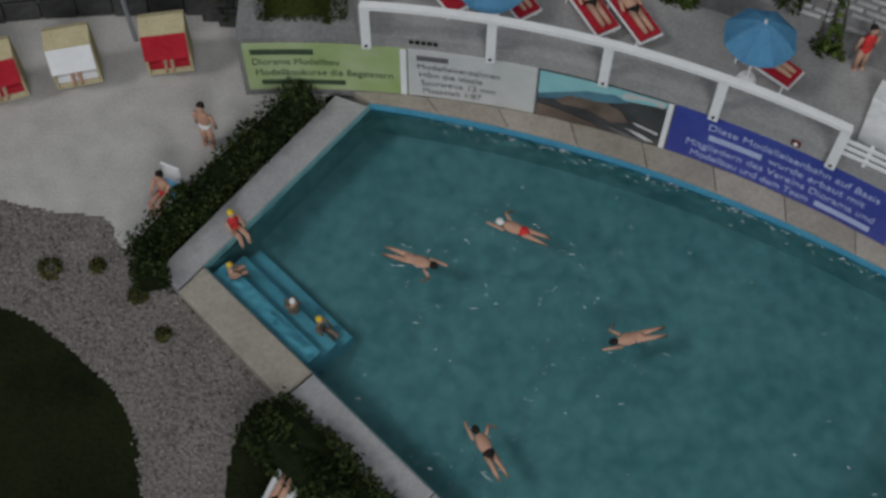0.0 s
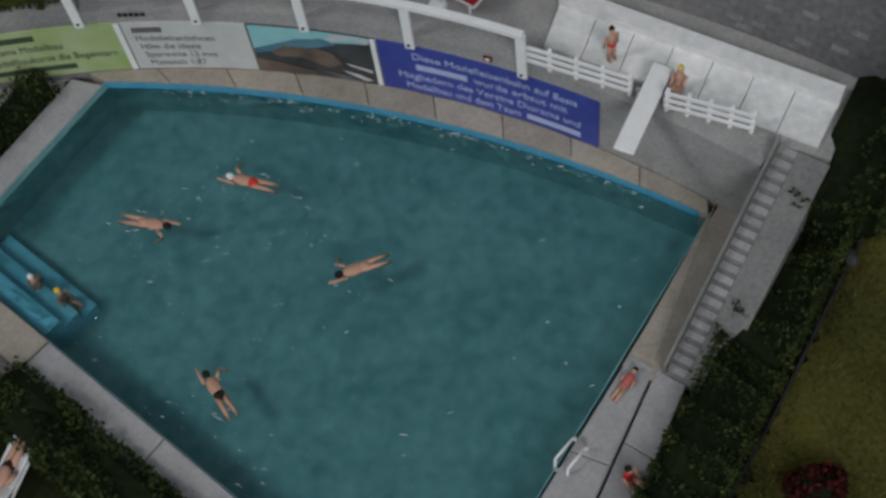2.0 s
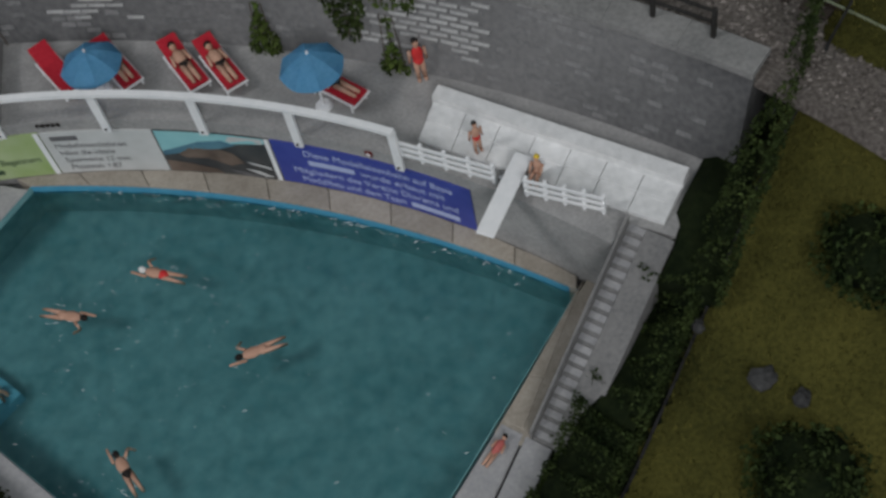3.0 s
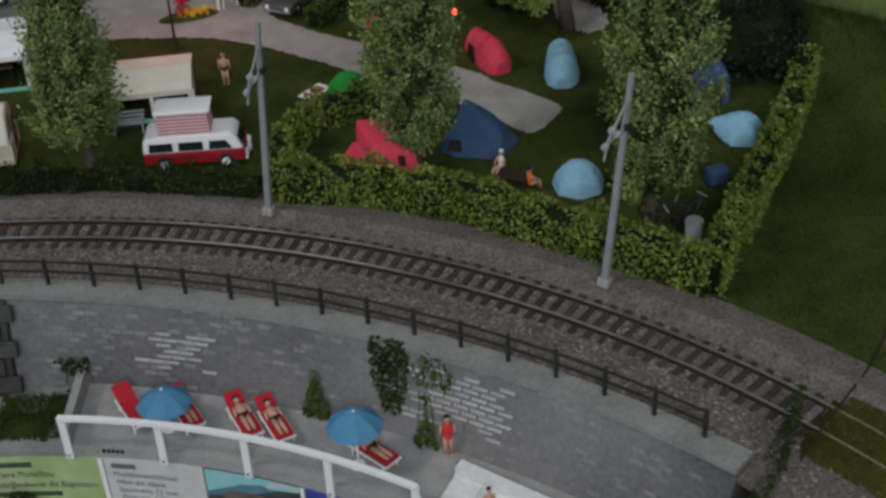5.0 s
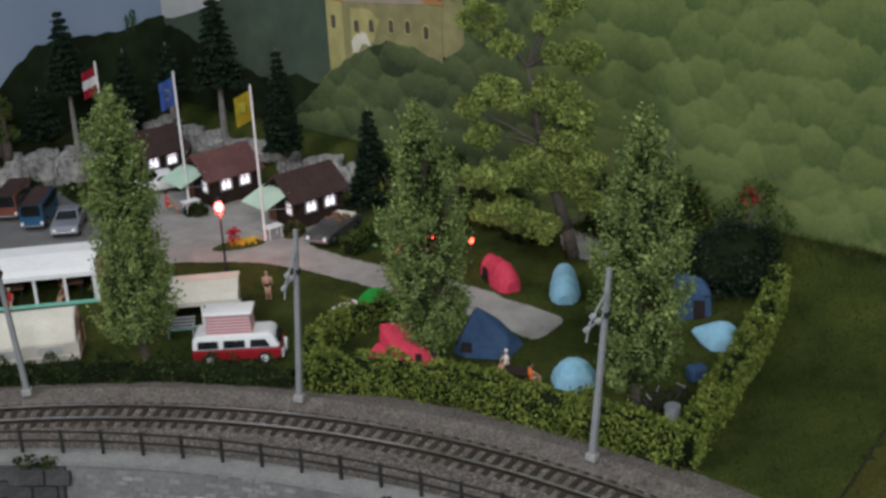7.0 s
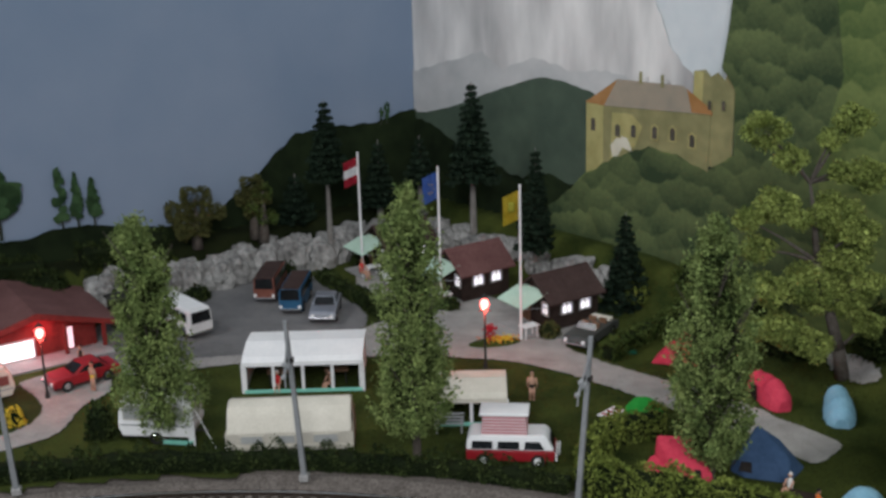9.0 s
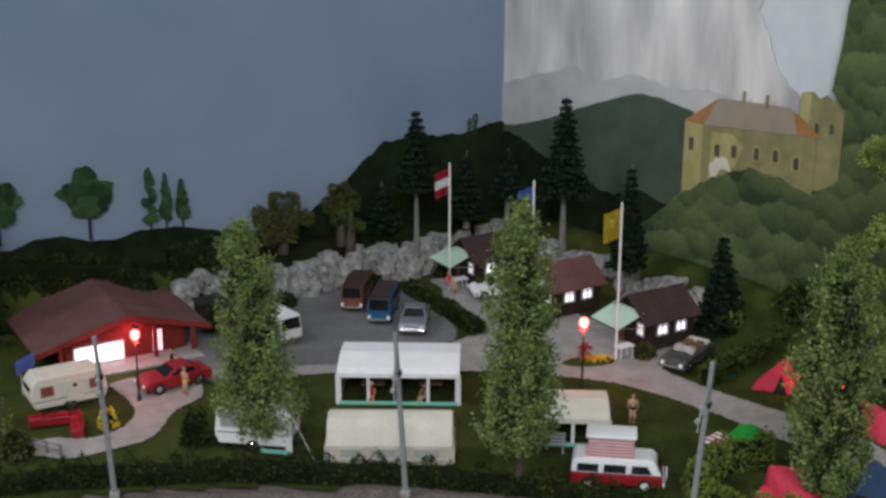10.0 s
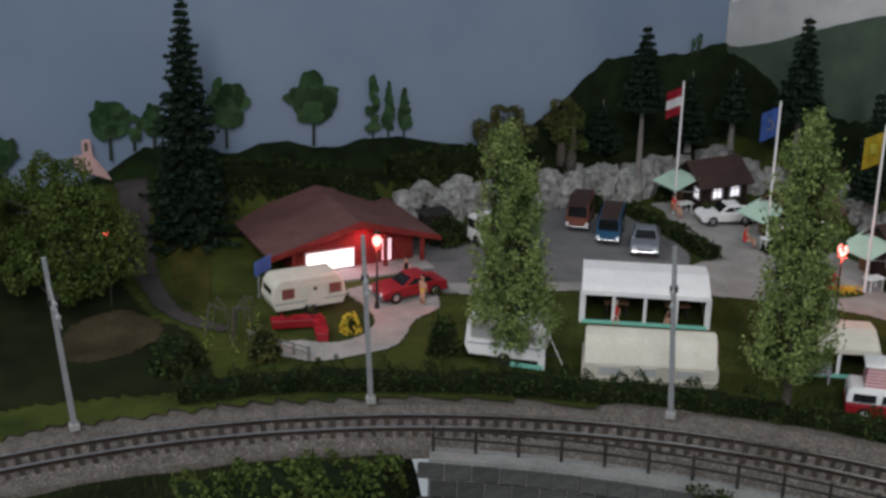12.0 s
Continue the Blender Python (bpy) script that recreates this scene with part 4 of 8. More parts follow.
# ---------------------------------------------------------------- pool furniture
def lounger(hx, hy, fx, fy, label, base=TERR, cloth=None, guest=True):
    if base == TERR:
        hy, fy = hy - 0.36, fy - 0.36
    t = heading(hx, hy, fx, fy)
    ob = thing("sun_lounger", (hx + fx) / 2, (hy + fy) / 2, base, t, label, "lounger", "sun loungers by the pool")
    bm = fresh()
    for s in (-1, 1):
        box(bm, (0.15, 0.36 * s, 0.38), (1.9, 0.06, 0.07), bev=0.015)
    box(bm, (1.08, 0, 0.38), (0.06, 0.76, 0.07), bev=0.015)
    box(bm, (-0.78, 0, 0.38), (0.06, 0.76, 0.07), bev=0.015)
    part("frame", bm, M_WHITE, ob)
    bm = fresh()
    prof = [(1.05, 0.42), (-0.35, 0.42), (-1.1, 0.72), (-1.12, 0.80), (-0.36, 0.50), (1.05, 0.50)]
    vs = [[bm.verts.new((x, y, z)) for x, z in prof] for y in (-0.33, 0.33)]
    bm.faces.new(vs[0]), bm.faces.new(vs[1][::-1])
    for i in range(6):
        bm.faces.new((vs[0][i], vs[0][(i + 1) % 6], vs[1][(i + 1) % 6], vs[1][i]))
    part("cushion", bm, cloth or M_REDCLOTH, ob)
    for px, py in ((0.9, 0.33), (0.9, -0.33), (-0.6, 0.33), (-0.6, -0.33)):
        bm = fresh()
        rod(bm, (px, py, 0), (px, py, 0.38), 0.035, 0.035, 6)
        part("leg", bm, M_WHITE, ob)
    if guest:
        figurine("sunbather_figurine", "lie", (hx + fx) / 2 + 0.1 * math.cos(radians(t)), (hy + fy) / 2 + 0.1 * math.sin(radians(t)), base + 0.48, t,
                 "painted figure lying on a red lounger", M_HAIR)
    return ob


lounger(-0.2, 25.6, 0.85, 23.95, "white sun lounger with red cushion under an umbrella", guest=False)
lounger(1.75, 25.4, 2.75, 23.75, "white sun lounger with red cushion under an umbrella")
lounger(3.95, 25.0, 4.95, 23.05, "white sun lounger with red cushion on the terrace")
lounger(5.1, 24.75, 6.1, 22.8, "white sun lounger with red cushion on the terrace")
lounger(8.3, 22.85, 9.85, 21.4, "white sun lounger with red cushion under an umbrella")
lounger(-4.3, 9.4, -3.6, 11.0, "white sun lounger on the dark grass", base=-0.02, cloth=M_WHITE)


def umbrella(x, y, top, r):
    ob = thing("beach_umbrella", x, y, TERR, 12, "round light blue beach umbrella on a white pole", "umbrella", "beach umbrellas")
    h = top - TERR
    bm = fresh()
    rod(bm, (0, 0, 0), (0, 0, h + 0.08), 0.045, 0.04, 8)
    part("pole", bm, M_WHITE, ob)
    bm = fresh()
    rod(bm, (0, 0, 0), (0, 0, 0.10), 0.28, 0.22, 14)
    part("base", bm, M_WHITE, ob)
    bm = fresh()
    n, rings = 8, 5
    rows = []
    for i in range(1, rings + 1):
        t = i / rings
        rows.append([])
        for k in range(n * 4):
            a = 2 * math.pi * k / (n * 4)
            sag = 1 - 0.055 * t * abs(math.sin(a * n / 2))
            rows[-1].append(bm.verts.new((r * t * sag * math.cos(a), r * t * sag * math.sin(a), h - 0.62 * t ** 1.7 - 0.05 * t * abs(math.sin(a * n / 2)))))
    tip = bm.verts.new((0, 0, h))
    m = n * 4
    for k in range(m):
        bm.faces.new((tip, rows[0][k], rows[0][(k + 1) % m]))
        for p, q in zip(rows, rows[1:]):
            bm.faces.new((p[k], q[k], q[(k + 1) % m], p[(k + 1) % m]))
    bmesh.ops.solidify(bm, geom=bm.faces[:], thickness=0.02)
    part("canopy", bm, M_BLUECLOTH, ob, "light blue cloth canopy with scalloped edge")
    for k in range(n):
        a = 2 * math.pi * k / n
        bm = fresh()
        rod(bm, (0.05 * math.cos(a), 0.05 * math.sin(a), h - 0.06), (r * 0.97 * math.cos(a), r * 0.97 * math.sin(a), h - 0.66), 0.014, 0.012, 5)
        part("rib", bm, M_WHITE, ob)


umbrella(1.72, 23.70, 4.81, 1.0)
umbrella(8.65, 21.38, 5.46, 1.0)


M_WICKER = mat("cream_wicker", (0.42, 0.36, 0.21), (0.58, 0.51, 0.33), rough=0.8, scale=1400, scale2=200, bump=0.5)


def basket_chair(x, y, turn, cloth, label):
    ob = thing("beach_basket_chair", x, y, 0.03, turn, label, "beach chair", "basket chairs on the sand")
    bm = fresh()
    for s in (-1, 1):
        prof = [(-0.45, 0.1), (0.45, 0.1), (0.54, 1.2), (0.44, 1.76), (0.3, 1.80), (-0.28, 1.70), (-0.36, 1.2), (-0.45, 0.75)]
        extrude_profile(bm, prof, 0.60 * s, 0.67 * s)
    part("side_panel", bm, M_WICKER, ob)
    bm = fresh()
    extrude_profile(bm, [(0.42, 0.1), (0.50, 0.1), (0.61, 1.2), (0.52, 1.80), (0.32, 1.90), (-0.32, 1.80), (-0.30, 1.73), (0.3, 1.82), (0.44, 1.74), (0.53, 1.2)], -0.655, 0.655)
    part("hood", bm, M_WICKER, ob)
    bm = fresh()
    box(bm, (0, 0, 0.45), (1.2, 0.85, 0.28), bev=0.05)
    part("seat", bm, cloth, ob)
    bm = fresh()
    extrude_profile(bm, [(-0.31, 1.79), (-0.64, 1.02), (-0.60, 1.0), (-0.28, 1.72)], -0.645, 0.645)
    part("awning", bm, cloth, ob)
    bm = fresh()
    box(bm, (0, 0, 0.18), (1.18, 0.88, 0.22), bev=0.03)
    part("base", bm, M_WICKER, ob)
    figurine("sitter_figurine", "sit", x, y - 0.1, 0.28, turn, "painted figure resting in a basket chair", M_SUITR, k=0.75)


basket_chair(-7.75, 24.2, 8, M_REDCLOTH, "cream wicker beach chair with red awning")
basket_chair(-10.45, 23.75, 12, M_WHITE, "cream wicker beach chair with white awning")
basket_chair(-12.6, 23.2, 18, M_REDCLOTH, "cream wicker beach chair with red awning")

ob = thing("garden_chair", -7.35, 19.5, 0.04, -25, "white garden chair with blue seat on the sand", "chair")
bm = fresh()
box(bm, (0, 0, 0.42), (0.6, 0.55, 0.07), bev=0.02)
part("seat", bm, M_BLUECLOTH, ob)
bm = fresh()
box(bm, (0, 0.3, 0.85), (0.6, 0.06, 0.8), bev=0.02)
part("backrest", bm, M_WHITE, ob)
for px, py in ((0.25, 0.22), (0.25, -0.22), (-0.25, 0.22), (-0.25, -0.22)):
    bm = fresh()
    rod(bm, (px, py, 0), (px, py, 0.4), 0.035, 0.03, 6)
    part("leg", bm, M_WHITE, ob)


def blue_board():
    ob = thing("notice_sign", -8.95, 25.0, 0.0, -4, "blue notice board with white border on a post", "sign")
    bm = fresh()
    rod(bm, (0, 0.08, 0), (0, 0.08, 5.2), 0.07, 0.07, 8)
    part("post", bm, M_MAST, ob)
    bm = fresh()
    box(bm, (0, 0, 4.9), (1.9, 0.06, 2.2), bev=0.02)
    part("border", bm, M_WHITE, ob)
    bm = fresh()
    box(bm, (0, -0.04, 4.9), (1.76, 0.03, 2.06), bev=0.01)
    part("panel", bm, mat("sign_blue", (0.03, 0.09, 0.30), (0.05, 0.13, 0.38), rough=0.4, bump=0), ob)


blue_board()

# rail with posts along the terrace
rail = thing("terrace_railing", 0, 0, 0, 0, "white curved railing with upright posts along the terrace", "railing")
bm = fresh()
ring(bm, FCX, FCY, FR - 0.26, FR - 0.04, 4.36, 4.50, 58.6, 85.4, 40)
part("top_rail", bm, M_WHITE, rail)
for a in (85.2, 78.2, 71.8, 65.5, 58.8):
    bm = fresh()
    x, y = arc(FCX, FCY, FR - 0.10, a)
    box(bm, (x, y, 3.45), (0.28, 0.13, 1.86), turn=a - 90, bev=0.02)
    p = part("post", bm, M_WHITE, rail)
    bm = fresh()
    x, y = arc(FCX, FCY, FR - 0.19, a)
    rod(bm, (x, y, 2.72), (x, y - 0.03, 2.72), 0.045, 0.045, 8)
    part("screw", bm, M_DARKIRON, p)


def banner(name, a0, a1, z0, z1, material, label, lift=0.05):
    ob = tagged(new(name), label, "banner", "banners on the terrace wall")
    bm = fresh()
    ring(bm, FCX, FCY, FR - lift, FR - 0.008, z0, z1, a1, a0, 16)
    part("sheet", bm, material, ob)
    return ob


def on_banner(ob, words, a_left, a_right, z, size, material, name="lettering"):
    """Lettering bent round the banner, its first letter at the angle a_left and its foot at z."""
    cu = bpy.data.curves.new(name, "FONT")
    cu.body, cu.size, cu.extrude = words, size, 0.004
    tmp = new(name, cu)
    me = bpy.data.meshes.new_from_object(tmp.evaluated_get(bpy.context.evaluated_depsgraph_get()))
    bpy.data.objects.remove(tmp)
    wide = radians(a_left - a_right) * FR / max(v.co.x for v in me.vertices)
    for v in me.vertices:
        x, zz, d = v.co.x * wide, v.co.y, v.co.z
        a = a_left - math.degrees(x / FR)
        px, py = arc(FCX, FCY, FR - 0.058 - d, a)
        v.co = (px * U, py * U, (z + zz) * U)
    me.materials.append(material)
    t = new(name, me)
    t.parent = ob
    return t


def bar_on(ob, a0, a1, z0, z1, material, name="bar", lift=0.062):
    bm = fresh()
    ring(bm, FCX, FCY, FR - lift, FR - 0.05, z0, z1, a1, a0, 10)
    return part(name, bm, material, ob)


def resample(pts, step):
    out = []
    for (ax, ay), (bx, by) in zip(pts, pts[1:]):
        m = max(1, int(math.hypot(bx - ax, by - ay) / step))
        out += [(ax + (bx - ax) * k / m, ay + (by - ay) * k / m) for k in range(m)]
    return out + [pts[-1]]


M_BGREEN = mat("banner_green", (0.25, 0.36, 0.11), (0.46, 0.53, 0.33), rough=0.5, scale=60, scale2=25, bump=0)
M_BWHITE = mat("banner_white", (0.48, 0.49, 0.48), (0.58, 0.585, 0.58), rough=0.5, scale=200, scale2=40, bump=0)
M_BBLUE = mat("banner_blue", (0.035, 0.05, 0.27), (0.055, 0.075, 0.34), rough=0.45, scale=200, scale2=40, bump=0)
M_PALE = mat("banner_letter_pale", (0.36, 0.42, 0.62), (0.45, 0.5, 0.70), rough=0.5, bump=0)
M_INK = mat("banner_letter_dark", (0.04, 0.07, 0.04), (0.07, 0.10, 0.06), rough=0.5, bump=0)
M_INKG = mat("banner_letter_grey", (0.11, 0.11, 0.12), (0.17, 0.16, 0.16), rough=0.5, bump=0)
M_TURQ = mat("photo_sky", (0.20, 0.46, 0.50), (0.30, 0.58, 0.60), rough=0.4, scale=80, bump=0)
M_PHOTOD = mat("photo_dark", (0.02, 0.025, 0.03), (0.07, 0.07, 0.07), rough=0.4, scale=140, scale2=60, bump=0)
M_PHOTOB = mat("photo_brown", (0.07, 0.05, 0.04), (0.20, 0.15, 0.12), rough=0.4, scale=140, scale2=60, bump=0)

ob = banner("green_banner", 92.3, 83.0, 0.34, 2.5, M_BGREEN, "green banner with dark lettering on the pool wall")
bar_on(ob, 91.9, 88.3, 2.02, 2.26, M_INK)
on_banner(ob, "Diorama Modellbau", 91.9, 86.9, 1.55, 0.42, M_INK)
on_banner(ob, "Modellbaukurse die Begeistern", 91.8, 83.8, 1.05, 0.42, M_INK)
bar_on(ob, 91.5, 86.6, 0.60, 0.82, M_INK)
bar_on(ob, 83.35, 83.0, 0.34, 2.5, M_WHITE, "edge")
ob = banner("white_banner", 82.9, 75.5, 0.34, 2.5, M_BWHITE, "white banner with grey lettering on the pool wall")
bar_on(ob, 82.4, 80.6, 2.05, 2.28, M_INKG)
on_banner(ob, "Modelleisenbahnen", 82.4, 77.6, 1.66, 0.36, M_INKG)
on_banner(ob, "H0m die ideale", 82.3, 78.6, 1.28, 0.36, M_INKG)
on_banner(ob, "Spurweite 12 mm", 82.2, 77.8, 0.90, 0.36, M_INKG)
on_banner(ob, "Massstab 1:87", 82.1, 78.6, 0.52, 0.36, M_INKG)
ob = banner("photo_banner", 75.4, 67.7, 0.34, 2.5, M_PHOTOD, "banner with a landscape photograph of dark hills")
M_PHILL = mat("photo_hill", (0.06, 0.14, 0.20), (0.10, 0.22, 0.28), rough=0.5, scale=90, bump=0)
for name, m, lift, outline in (
        ("sky", M_TURQ, 0.056, [(0, 0), (1, 0), (1, 0.12), (0.6, 0.24), (0.3, 0.30), (0, 0.52)]),
        ("pale_cloud", M_BWHITE, 0.060, [(0.52, 0.04), (0.98, 0.02), (0.98, 0.14), (0.7, 0.2)]),
        ("hill", M_PHILL, 0.064, [(0, 0.5), (0.2, 0.36), (0.4, 0.2), (0.58, 0.14), (0.72, 0.24), (0.5, 0.4), (0.2, 0.52), (0, 0.6)]),
        ("rock_face", M_PHOTOB, 0.068, [(0.14, 0.56), (0.28, 0.36), (0.5, 0.34), (0.66, 0.46), (0.74, 0.66), (0.6, 0.78), (0.4, 0.62), (0.2, 0.64)]),
        ("foreground", M_PHOTOB, 0.062, [(0, 0.72), (0.2, 0.78), (0.45, 0.9), (0.5, 1), (0, 1)]),
        ("shine", M_BWHITE, 0.072, [(0.76, 0.62), (0.98, 0.70), (0.98, 0.76), (0.8, 0.68)]),
        ("shine", M_BWHITE, 0.072, [(0.72, 0.80), (0.86, 0.84), (0.98, 0.94), (0.9, 0.96), (0.8, 0.88)]),
        ("shine", M_INKG, 0.070, [(0.55, 0.85), (0.7, 0.9), (0.95, 1.0), (0.7, 1.0)])):
    line = resample([(75.35 - 7.3 * u, 2.49 - 2.14 * v) for u, v in outline + outline[:1]], 0.6)[:-1]
    bm = fresh()
    bm.faces.new([bm.verts.new((*arc(FCX, FCY, FR - lift, a), z)) for a, z in line])
    part(name, bm, m, ob)
bar_on(ob, 68.0, 67.7, 0.34, 2.5, M_WHITE, "edge", 0.072)
ob = banner("blue_banner", 67.6, 54.3, 0.34, 2.5, M_BBLUE, "deep blue banner with pale lettering on the pool wall")
on_banner(ob, "Diese Modelleisenbahn auf Basis", 65.6, 55.6, 1.92, 0.42, M_PALE)
bar_on(ob, 65.4, 62.3, 1.46, 1.70, M_PALE)
on_banner(ob, "wurde erbaut mit", 61.9, 56.2, 1.45, 0.42, M_PALE)
on_banner(ob, "Mitgliedern des Vereins Diorama und", 66.6, 55.4, 0.98, 0.42, M_PALE)
on_banner(ob, "Modellbau und dem Team", 66.2, 59.1, 0.52, 0.42, M_PALE)
bar_on(ob, 58.7, 55.4, 0.53, 0.76, M_PALE)

ob = thing("name_plate", *arc(FCX, FCY, FR - 0.02, 82.0), 2.86, -8, "small dark plate with unreadable writing", "sign")
bm = fresh()
for k in range(5):
    box(bm, (-0.34 + 0.17 * k, -0.03, 0), (0.12, 0.03, 0.13))
part("lettering", bm, M_HAIR, ob)
ob = thing("cross_plaque", *arc(FCX, FCY, FR - 0.03, 60.9), 2.78, -29, "small dark plaque with a white cross", "sign")
bm = fresh()
box(bm, (0, 0, 0), (0.26, 0.05, 0.24), bev=0.03)
part("plate", bm, mat("plaque_red", (0.10, 0.015, 0.015), (0.16, 0.02, 0.02), rough=0.5, bump=0), ob)
bm = fresh()
box(bm, (0, -0.035, 0), (0.14, 0.02, 0.045))
box(bm, (0, -0.035, 0), (0.045, 0.021, 0.14))
part("cross", bm, M_WHITE, ob)


def fence_panel(ax, ay, bx, by, n):
    d = math.hypot(bx - ax, by - ay)
    ob = thing("white_fence", ax, ay, TERR, heading(ax, ay, bx, by), "white fence panel with three boards on the terrace", "fence", "white fence panels")
    for k in range(n):
        bm = fresh()
        box(bm, (d * k / (n - 1), 0, 0.45), (0.11, 0.12, 0.9), bev=0.015)
        part("post", bm, M_WHITE, ob)
    for h in (0.28, 0.55, 0.82):
        bm = fresh()
        box(bm, (d / 2, -0.08, h), (d + 0.12, 0.05, 0.14), bev=0.01)
        part("board", bm, M_WHITE, ob)


fence_panel(10.75, 18.95, 13.35, 17.42, 5)
fence_panel(14.2, 16.78, 16.2, 15.72, 5)

ob = thing("diving_board", 14.25, 17.75, TERR, heading(14.25, 17.75, 12.8, 15.35), "white springboard on a low block over the pool", "diving board")
bm = fresh()
box(bm, (1.35, 0, 0.50), (2.9, 0.56, 0.09), bev=0.03)
part("board", bm, M_WHITE, ob)
bm = fresh()
box(bm, (0.15, 0, 0.22), (0.5, 0.5, 0.44), bev=0.03)
part("block", bm, M_CONC, ob)
bm = fresh()
rod(bm, (0.75, -0.42, 0.36), (0.75, 0.42, 0.36), 0.07, 0.07, 8)
part("roller", bm, M_GREY, ob)
for s in (-1, 1):
    bm = fresh()
    rod(bm, (0.75, 0.36 * s, 0), (0.75, 0.36 * s, 0.36), 0.05, 0.05, 6)
    part("bracket", bm, M_WHITE, ob)

ob = thing("pool_ladder", 10.4, 8.62, 0.3, 132, "white bent tube handrail of the pool ladder", "ladder")
for s in (-1, 1):
    bm = fresh()
    pts = [(0.2 * s, -0.42, 0), (0.2 * s, -0.40, 0.32), (0.2 * s, -0.25, 0.42), (0.2 * s, 0.36, 0.36), (0.2 * s, 0.42, -0.7)]
    for a, b in zip(pts, pts[1:]):
        rod(bm, a, b, 0.036, 0.036, 7)
        ball(bm, b, (0.036, 0.036, 0.036), 7, 5)
    part("handrail", bm, M_WHITE, ob, smooth=True)
for h in (-0.15, -0.5):
    bm = fresh()
    box(bm, (0, 0.42, h), (0.4, 0.12, 0.05))
    part("rung", bm, M_WHITE, ob)

# small crests of foam: round the swimmers, along the walls and here and there
# the scattered flecks double as white ripple highlights on the water
SPLASH = ((4.8, 15.0, 0.9), (1.8, 18.6, 0.8), (-0.4, 17.3, 0.9), (1.0, 11.6, 0.8), (2.2, 9.6, 0.7), (0.6, 16.0, 1.0), (3.6, 17.0, 1.0))
fx = np.concatenate([rng.normal(c[0], c[2], 22) for c in SPLASH] + [rng.uniform(-2, 13, 70)])
fy = np.concatenate([rng.normal(c[1], c[2] * 0.7, 22) for c in SPLASH] + [rng.uniform(7, 20, 70)])
edge = np.radians(rng.uniform(A0 + 2, A1 - 2, 130))
fx = np.concatenate([fx, PCX + (PR - 0.04 - rng.exponential(0.14, 130)) * np.cos(edge)])
fy = np.concatenate([fy, PCY + (PR - 0.04 - rng.exponential(0.14, 130)) * np.sin(edge)])
ok = inside(fx, fy, POOL)
M_FOAM = mat("foam", (0.60, 0.66, 0.68), (0.8, 0.84, 0.85), rough=0.3, bump=0)
ff = np.stack([fx[ok], fy[ok], 0 * fx[ok] + 0.012], 1)
nf = len(ff)
tt = rng.uniform(-0.9, 0.2, nf)
ln, wd = 0.015 + rng.exponential(0.035, nf), rng.uniform(0.003, 0.013, nf)
ax = np.stack([np.cos(tt) * ln, np.sin(tt) * ln, 0 * tt], 1)
bx = np.stack([-np.sin(tt) * wd, np.cos(tt) * wd, 0 * tt + 0.004], 1)
v = np.stack([ff - ax, ff - bx, ff + ax, ff + bx, ff + np.array([0, 0, 0.02])], 1).reshape(-1, 3)
tri = np.array([(0, 1, 4), (1, 2, 4), (2, 3, 4), (3, 0, 4)])
tagged(cloud("foam_crests", v, (tri[None] + 5 * np.arange(nf)[:, None, None]).reshape(-1, 3), M_FOAM), "small white foam crests and painted ripple highlights on the pool water", "foam", kind="stuff")

# ---------------------------------------------------------------- plants
def hedge(name, pts, width, height, zf, material, label, density=90, size=0.11, seed=1, core=None, ragged=0.2):
    """A clipped hedge along pts: a core coloured near black for inner shade and a coat of small leaves."""
    g = np.random.default_rng(seed)
    ob = new(name)
    tagged(ob, label, "hedge")
    line = resample(pts, 0.5)
    bm = fresh()
    rows = []
    for i, (x, y) in enumerate(line):
        px, py = line[max(i - 1, 0)]
        qx, qy = line[min(i + 1, len(line) - 1)]
        d = math.hypot(qx - px, qy - py) or 1
        nx_, ny_ = -(qy - py) / d, (qx - px) / d
        z0 = float(zf(x, y))
        k = 1 + ragged * 0.5 * noise.noise(Vector((x * 0.7, y * 0.7, 1)))
        w = width / 2 * 0.86
        rows.append([bm.verts.new((x + nx_ * o * w, y + ny_ * o * w, z0 + h * height * k)) for o, h in ((-1, -0.1), (-1, 0.75), (-0.6, 0.92), (0.6, 0.92), (1, 0.75), (1, -0.1))])
    for p, q in zip(rows, rows[1:]):
        for k in range(5):
            bm.faces.new((p[k], q[k], q[k + 1], p[k + 1]))
    bm.faces.new(rows[0]), bm.faces.new(rows[-1][::-1])
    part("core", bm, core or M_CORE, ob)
    out = []
    for (ax, ay), (bx, by) in zip(pts, pts[1:]):
        d = math.hypot(bx - ax, by - ay)
        n = int(density * d * (width + 2 * height))
        t = g.uniform(-0.2 / d, 1 + 0.2 / d, n)
        u = g.uniform(0, width + 2 * height, n)
        o = np.where(u < height, -width / 2, np.where(u > width + height, width / 2, u - height - width / 2))
        h = np.where(u < height, u, np.where(u > width + height, width + 2 * height - u, height))
        o, h = o + g.normal(0, 0.07, n), h + g.normal(0, 0.06, n)
        x = ax + (bx - ax) * t - (by - ay) / d * o
        y = ay + (by - ay) * t + (bx - ax) / d * o
        lump = 1 + ragged * np.sin(x * 2.3 + 1.1 * np.sin(y * 1.9)) * 0.5 + ragged * 0.5 * np.sin(x * 5.1 + y * 4.3)
        out.append(np.stack([x, y, zf(x, y) + np.maximum(h * lump, 0.02)], 1))
    leaves("foliage", np.concatenate(out), size, material, ob, seed)
    return ob


